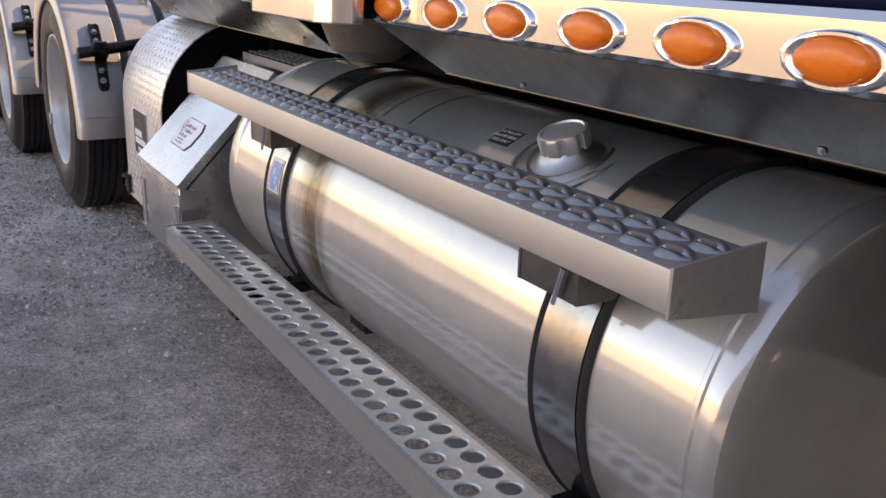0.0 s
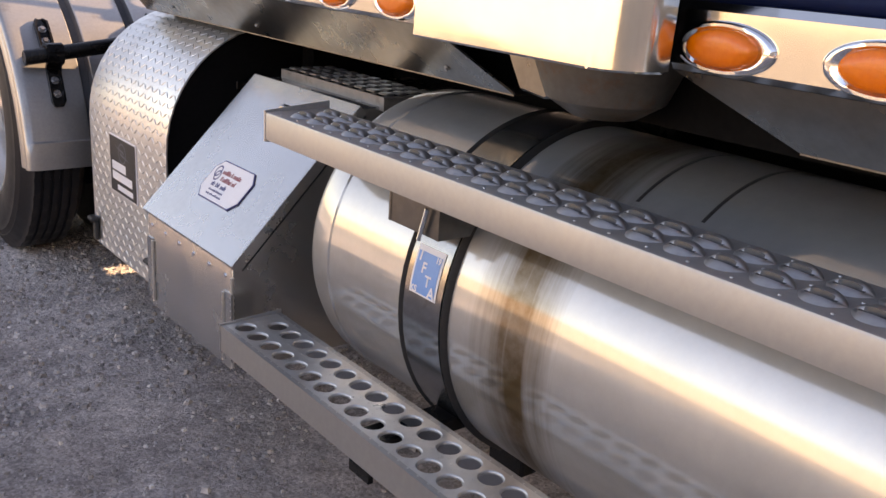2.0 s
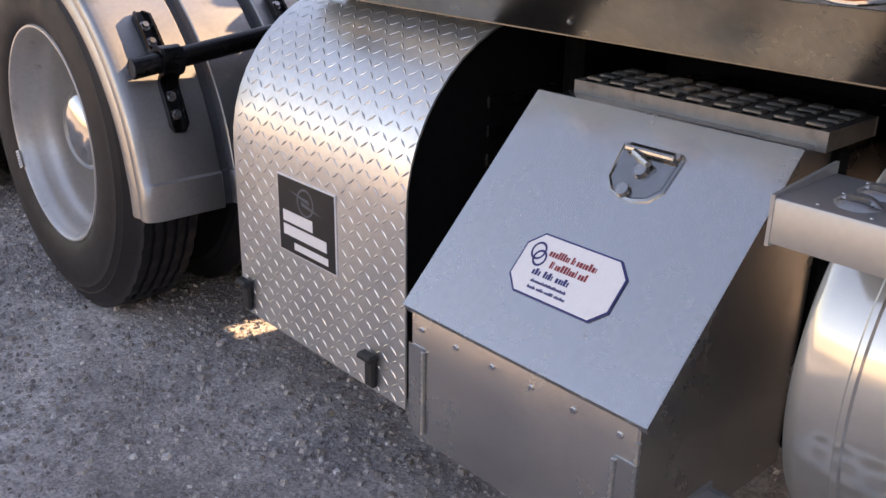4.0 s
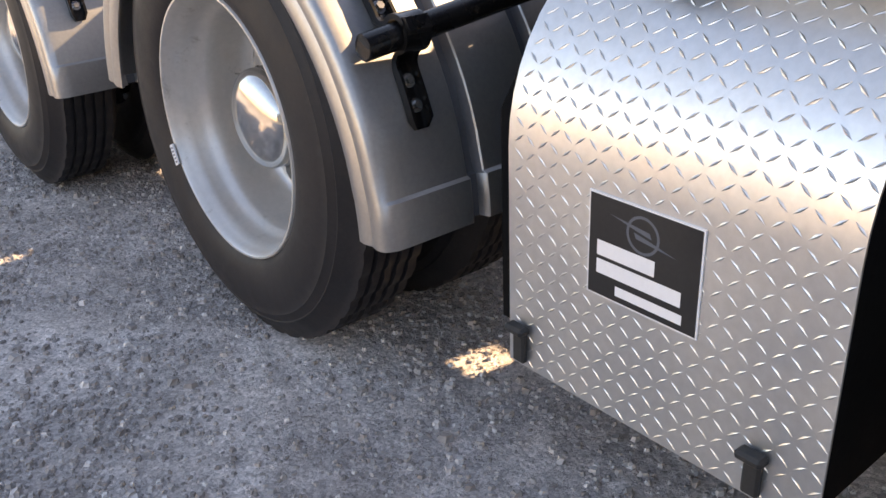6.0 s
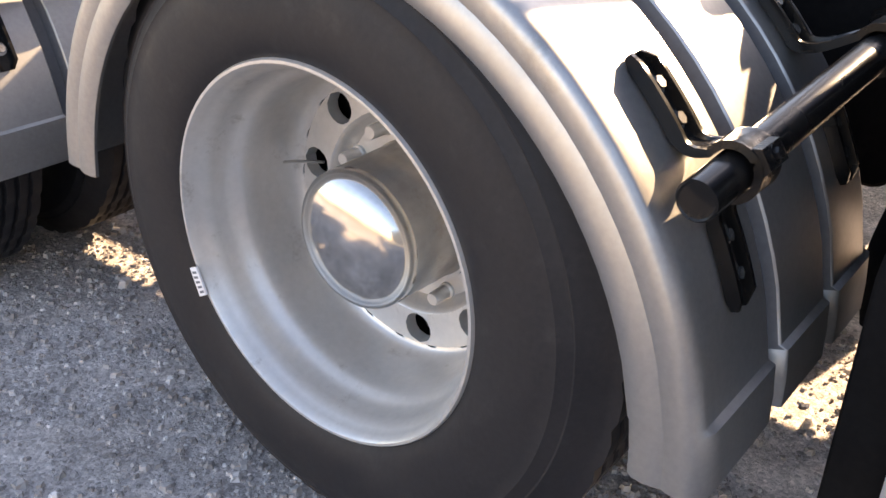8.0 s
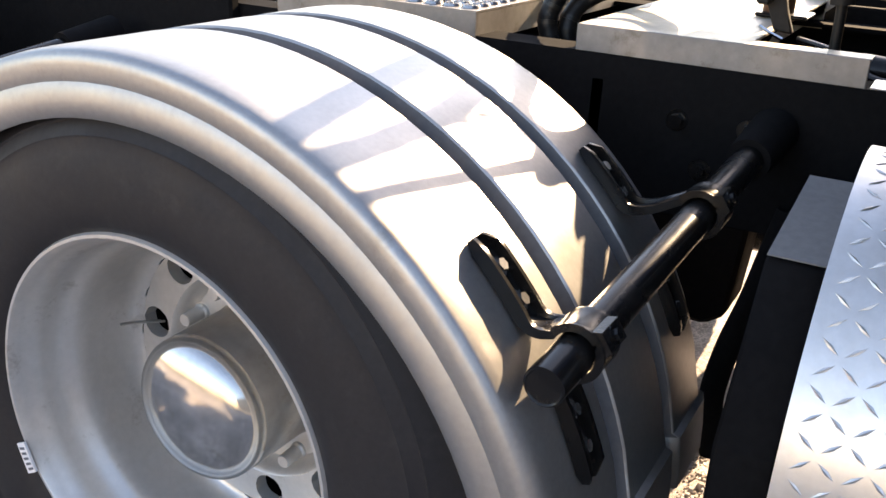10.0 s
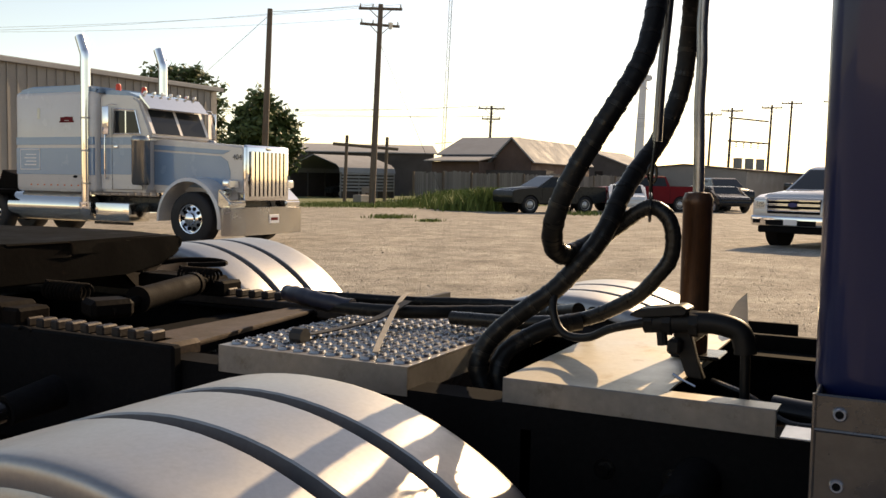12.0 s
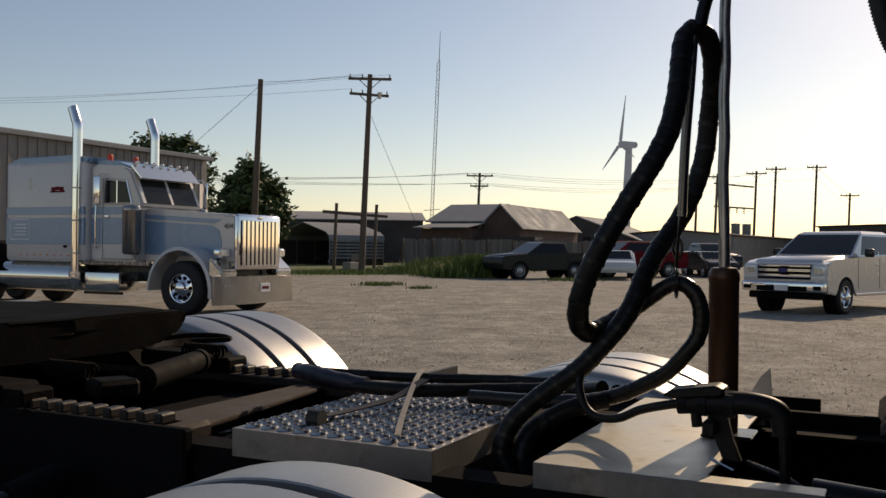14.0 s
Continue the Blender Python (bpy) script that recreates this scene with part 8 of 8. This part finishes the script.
for k in range(4):
    bm = B()
    p = Vector((100.4 + k * 1.3, 15.6 - 0.556 * k, 6.2))
    for j in range(3):
        cyl(bm, p - Vector((0, 0, 0.1 + 0.2 * j)), p - Vector((0, 0, 0.22 + 0.2 * j)), 0.11, 0.07, 8)
    part("insulator", bm, M_MATT, sub)
# radio mast
mast_t = thing("radio_mast", (176, 86, 0), "thin guyed lattice radio mast far away", "radio mast")
bm = B()
HM = 47.5
mb = Vector((173.4, 87.2, 0))
for k in range(3):
    t = 2 * math.pi * k / 3
    o = Vector((0.40 * math.cos(t), 0.40 * math.sin(t), 0))
    cyl(bm, mb + o, mb + o + Vector((0, 0, HM * 0.86)) + LEAN * HM * 0.86, 0.055, n=5)
z = 0
j = 0
while z < HM * 0.86:
    for k in range(3):
        t0, t1 = 2 * math.pi * k / 3, 2 * math.pi * (k + 1) / 3
        a = mb + Vector((0.4 * math.cos(t0), 0.4 * math.sin(t0), z)) + LEAN * z
        b = mb + Vector((0.4 * math.cos(t1), 0.4 * math.sin(t1), z + 0.9)) + LEAN * (z + 0.9)
        cyl(bm, a, b, 0.03, n=4, caps=False)
    z += 0.9
cyl(bm, mb + Vector((0, 0, HM * 0.86)) + LEAN * HM * 0.86, mb + Vector((0, 0, HM)) + LEAN * HM, 0.09, 0.04, 6)
cyl(bm, mb + Vector((-1.0, 1.2, 9.5)), mb + Vector((1.2, -1.6, 9.8)), 0.07, n=5)
part("lattice", bm, M_LATTICE, mast_t)
# wind turbine
wt = thing("wind_turbine", (232, 61, 0), "white three bladed wind turbine on a tall tower", "wind turbine")
bm = B()
cyl(bm, (232, 61.2, 0), Vector((232, 61.2, 28)) + LEAN * 28, 1.35, 0.85, 24)
part("tower", bm, M_WINDSTEEL, wt)
hubp = Vector((230.6, 62.4, 28.6)) + LEAN * 28
bm = B()
prism(bm, [(-1.2, -0.9), (3.6, -0.9), (3.8, 0.6), (-1.0, 0.9)], -0.9, 0.9, "xz", 0.3, 2)
for v in bm.verts:
    v.co = hubp + Vector((0.55 * v.co.x + 0.4 * v.co.y, -0.83 * v.co.x + 0.4 * v.co.y, v.co.z))
part("nacelle", bm, M_WINDSTEEL, wt)
for ang in (84, 236, 318):
    bm = B()
    a = math.radians(ang)
    out_v = Vector((0.42 * math.cos(a), -0.90 * math.cos(a), math.sin(a)))
    sd = Vector((-0.42 * math.sin(a), 0.90 * math.sin(a), math.cos(a)))
    o = hubp + Vector((-0.9, 0.5, 0))
    Lb = 12.5 if ang == 84 else 8.0 if ang == 236 else 5.0
    rows = []
    for s, w in ((0.0, 0.25), (0.12, 0.42), (0.5, 0.28), (1.0, 0.08)):
        c = o + out_v * Lb * s
        rows.append([c - sd * w, c + Vector((-0.12, -0.06, 0)), c + sd * w, c + Vector((0.12, 0.06, 0))])
    loft(bm, rows)
    part("blade", bm, M_WINDSTEEL, wt)


# trees
def tree(at, high, spread, seed, label, clumps=170, leaves=26):
    rnd = random.Random(seed)
    ob = thing("tree", at, label, "tree", "trees behind the yard")
    bm = B()
    base = Vector(at)
    fork = base + Vector((0, 0, high * 0.28))
    cyl(bm, base, fork, 0.26, 0.18, 10)
    tips = []
    for k in range(9):
        t = 2 * math.pi * k / 9 + rnd.uniform(-0.3, 0.3)
        e = fork + Vector((math.cos(t) * spread * rnd.uniform(0.35, 0.75), math.sin(t) * spread * rnd.uniform(0.35, 0.75), high * rnd.uniform(0.25, 0.62)))
        m = fork.lerp(e, 0.5) + Vector((0, 0, high * 0.05))
        tube(bm, [fork, m, e], 0.07, 6, 4)
        tips.append(e)
    part("trunk", bm, M_BARK, ob)
    verts, faces = [], []
    cz = high * 0.62
    for c in range(clumps):
        while True:
            v = Vector((rnd.uniform(-1, 1), rnd.uniform(-1, 1), rnd.uniform(-1, 1)))
            if 0.1 < v.length < 1.0:
                break
        lump = 1.0 + 0.22 * math.sin(3.1 * math.atan2(v.y, v.x) + seed) + 0.15 * math.sin(5 * v.z + seed)
        c0 = base + Vector((v.x * spread * lump, v.y * spread * lump, cz + v.z * high * 0.36 * lump))
        for _ in range(leaves):
            p = c0 + Vector((rnd.gauss(0, 0.32), rnd.gauss(0, 0.32), rnd.gauss(0, 0.26)))
            a = Vector((rnd.uniform(-1, 1), rnd.uniform(-1, 1), rnd.uniform(-1, 1))).normalized()
            b = a.orthogonal().normalized()
            s = rnd.uniform(0.16, 0.32)
            k = len(verts)
            verts += [p - a * s, p + b * s * 0.55, p + a * s, p - b * s * 0.55]
            faces.append((k, k + 1, k + 2, k + 3))
    me = bpy.data.meshes.new("crown")
    me.from_pydata(verts, [], faces)
    me.materials.append(M_LEAF)
    tagged(place_under(new("crown", me), ob), "dense dark green leaves")
    return ob


tree((48.4, 37.2, 0), 6.6, 2.15, 3, "broad dark green tree behind the pole", 480, 36)
tree((49.3, 45.2, 0), 8.8, 2.6, 5, "tall green tree behind the warehouse", 480, 36)

# lawn strip and weeds
bm = B()
lawn_pts = [(36, 27.6), (41, 23.2), (45.5, 18.7), (46.5, 18.2), (60, 20.5), (75, 30), (80, 60), (45, 60), (37, 32)]
bm.faces.new([bm.verts.new((x, y, 0.012)) for x, y in lawn_pts])
solid("lawn", bm, M_LAWN, "rough green lawn strip before the fence", "lawn", "structure")


def tufts(name, label, spots, seed):
    rnd = random.Random(seed)
    verts, faces = [], []
    for x0, y0, rx, ry, count, h in spots:
        for _ in range(count):
            x, y = x0 + rnd.gauss(0, rx), y0 + rnd.gauss(0, ry)
            hh = h * rnd.uniform(0.4, 1.1)
            t = rnd.uniform(0, math.pi)
            w = 0.018 * (1 + h)
            lean = Vector((rnd.gauss(0, 0.3), rnd.gauss(0, 0.3), 0)) * hh
            c = Vector((math.cos(t) * w, math.sin(t) * w, 0))
            p = Vector((x, y, 0))
            k = len(verts)
            verts += [p - c, p + c, p + lean * 0.45 + c * 0.8 + Vector((0, 0, hh * 0.6)), p + lean + Vector((0, 0, hh))]
            faces += [(k, k + 1, k + 2), (k, k + 2, k + 3)]
    me = bpy.data.meshes.new(name)
    me.from_pydata(verts, [], faces)
    me.materials.append(M_GRASS)
    return tagged(new(name, me), label, "grass", "", "stuff")


tufts("weeds", "tall green weeds along the fence and lawn edge", [(48.5, 25.2, 1.2, 0.8, 900, 0.45), (51.0, 23.6, 1.8, 0.7, 3600, 0.95), (48.6, 23.6, 1.6, 0.7, 2600, 0.7), (47.0, 23.2, 1.6, 0.8, 2200, 0.5), (46.0, 22.0, 1.5, 0.8, 1200, 0.4), (43.5, 24.5, 1.5, 1.0, 1200, 0.22), (42.0, 26.5, 2.0, 1.4, 1800, 0.18), (52.5, 21.5, 2.0, 0.8, 1200, 0.5), (47.0, 28.0, 3.0, 2.0, 2200, 0.14), (29.5, 16.6, 0.55, 0.35, 420, 0.16), (27.8, 14.0, 0.30, 0.2, 160, 0.12), (40.0, 12.3, 1.0, 0.6, 300, 0.2), (41.0, 18.6, 0.8, 0.5, 2600, 0.8), (41.2, 17.6, 0.5, 0.4, 2200, 1.15), (43.0, 20.2, 1.0, 0.5, 2000, 0.6)], 21)
bm = B()
bx(bm, 48.4, 49.6, 29.6, 30.2, 0, 0.5, 0.03)
solid("concrete_planter", bm, M_CONCRETE, "low grey concrete planter standing on the lawn", "planter")
bm = B()
lathe(bm, [(0.0, 0.0), (0.22, 0.0), (0.25, 0.3), (0.22, 0.62), (0.0, 0.64)], (50.0, 30.0, 0), "z", 14)
solid("garden_barrel", bm, M_BARK, "small dark barrel standing on the lawn", "barrel")
bm = B()
bx(bm, 50.4, 51.2, 30.2, 30.8, 0, 1.0, 0.03)
solid("utility_cabinet", bm, M_LATTICE, "grey utility cabinet standing on the lawn", "cabinet")

# loose stones over the walk and the far yard
scattered("gravel", M_STONE, 200000, (-1.9, 1.2, -4.6, 4.5), (0.002, 0.0105), 11, "loose grey and pale gravel stones", lambda x, y: 0.03 + 0.97 * max(0.0, min(1.0, (y + 2.3) / 2.0)))
scattered("gravel", M_STONE, 26000, (-1.9, 1.2, -1.5, 4.0), (0.004, 0.0150), 17, "larger loose crushed stones beside the wheels")


def yard_stone():
    m, tree, b = nodes_of("yard_stone")
    geo = add(tree, "NewGeometry")
    ramp = tree.nodes.new("ShaderNodeValToRGB")
    ramp.color_ramp.elements[0].color = rgb((0.19, 0.165, 0.135))
    ramp.color_ramp.elements[1].color = rgb((0.55, 0.51, 0.45))
    tree.links.new(geo.outputs["Random Per Island"], ramp.inputs["Fac"])
    tree.links.new(ramp.outputs["Color"], b.inputs["Base Color"])
    b.inputs["Roughness"].default_value = 0.9
    return m


scattered("gravel", yard_stone(), 120000, (2.7, 30.0, -5.0, 22.0), (0.005, 0.016), 12, "loose pale gravel across the yard", lambda x, y: 1.0 / (1.0 + ((x - 2.7) / 6.0) ** 2))
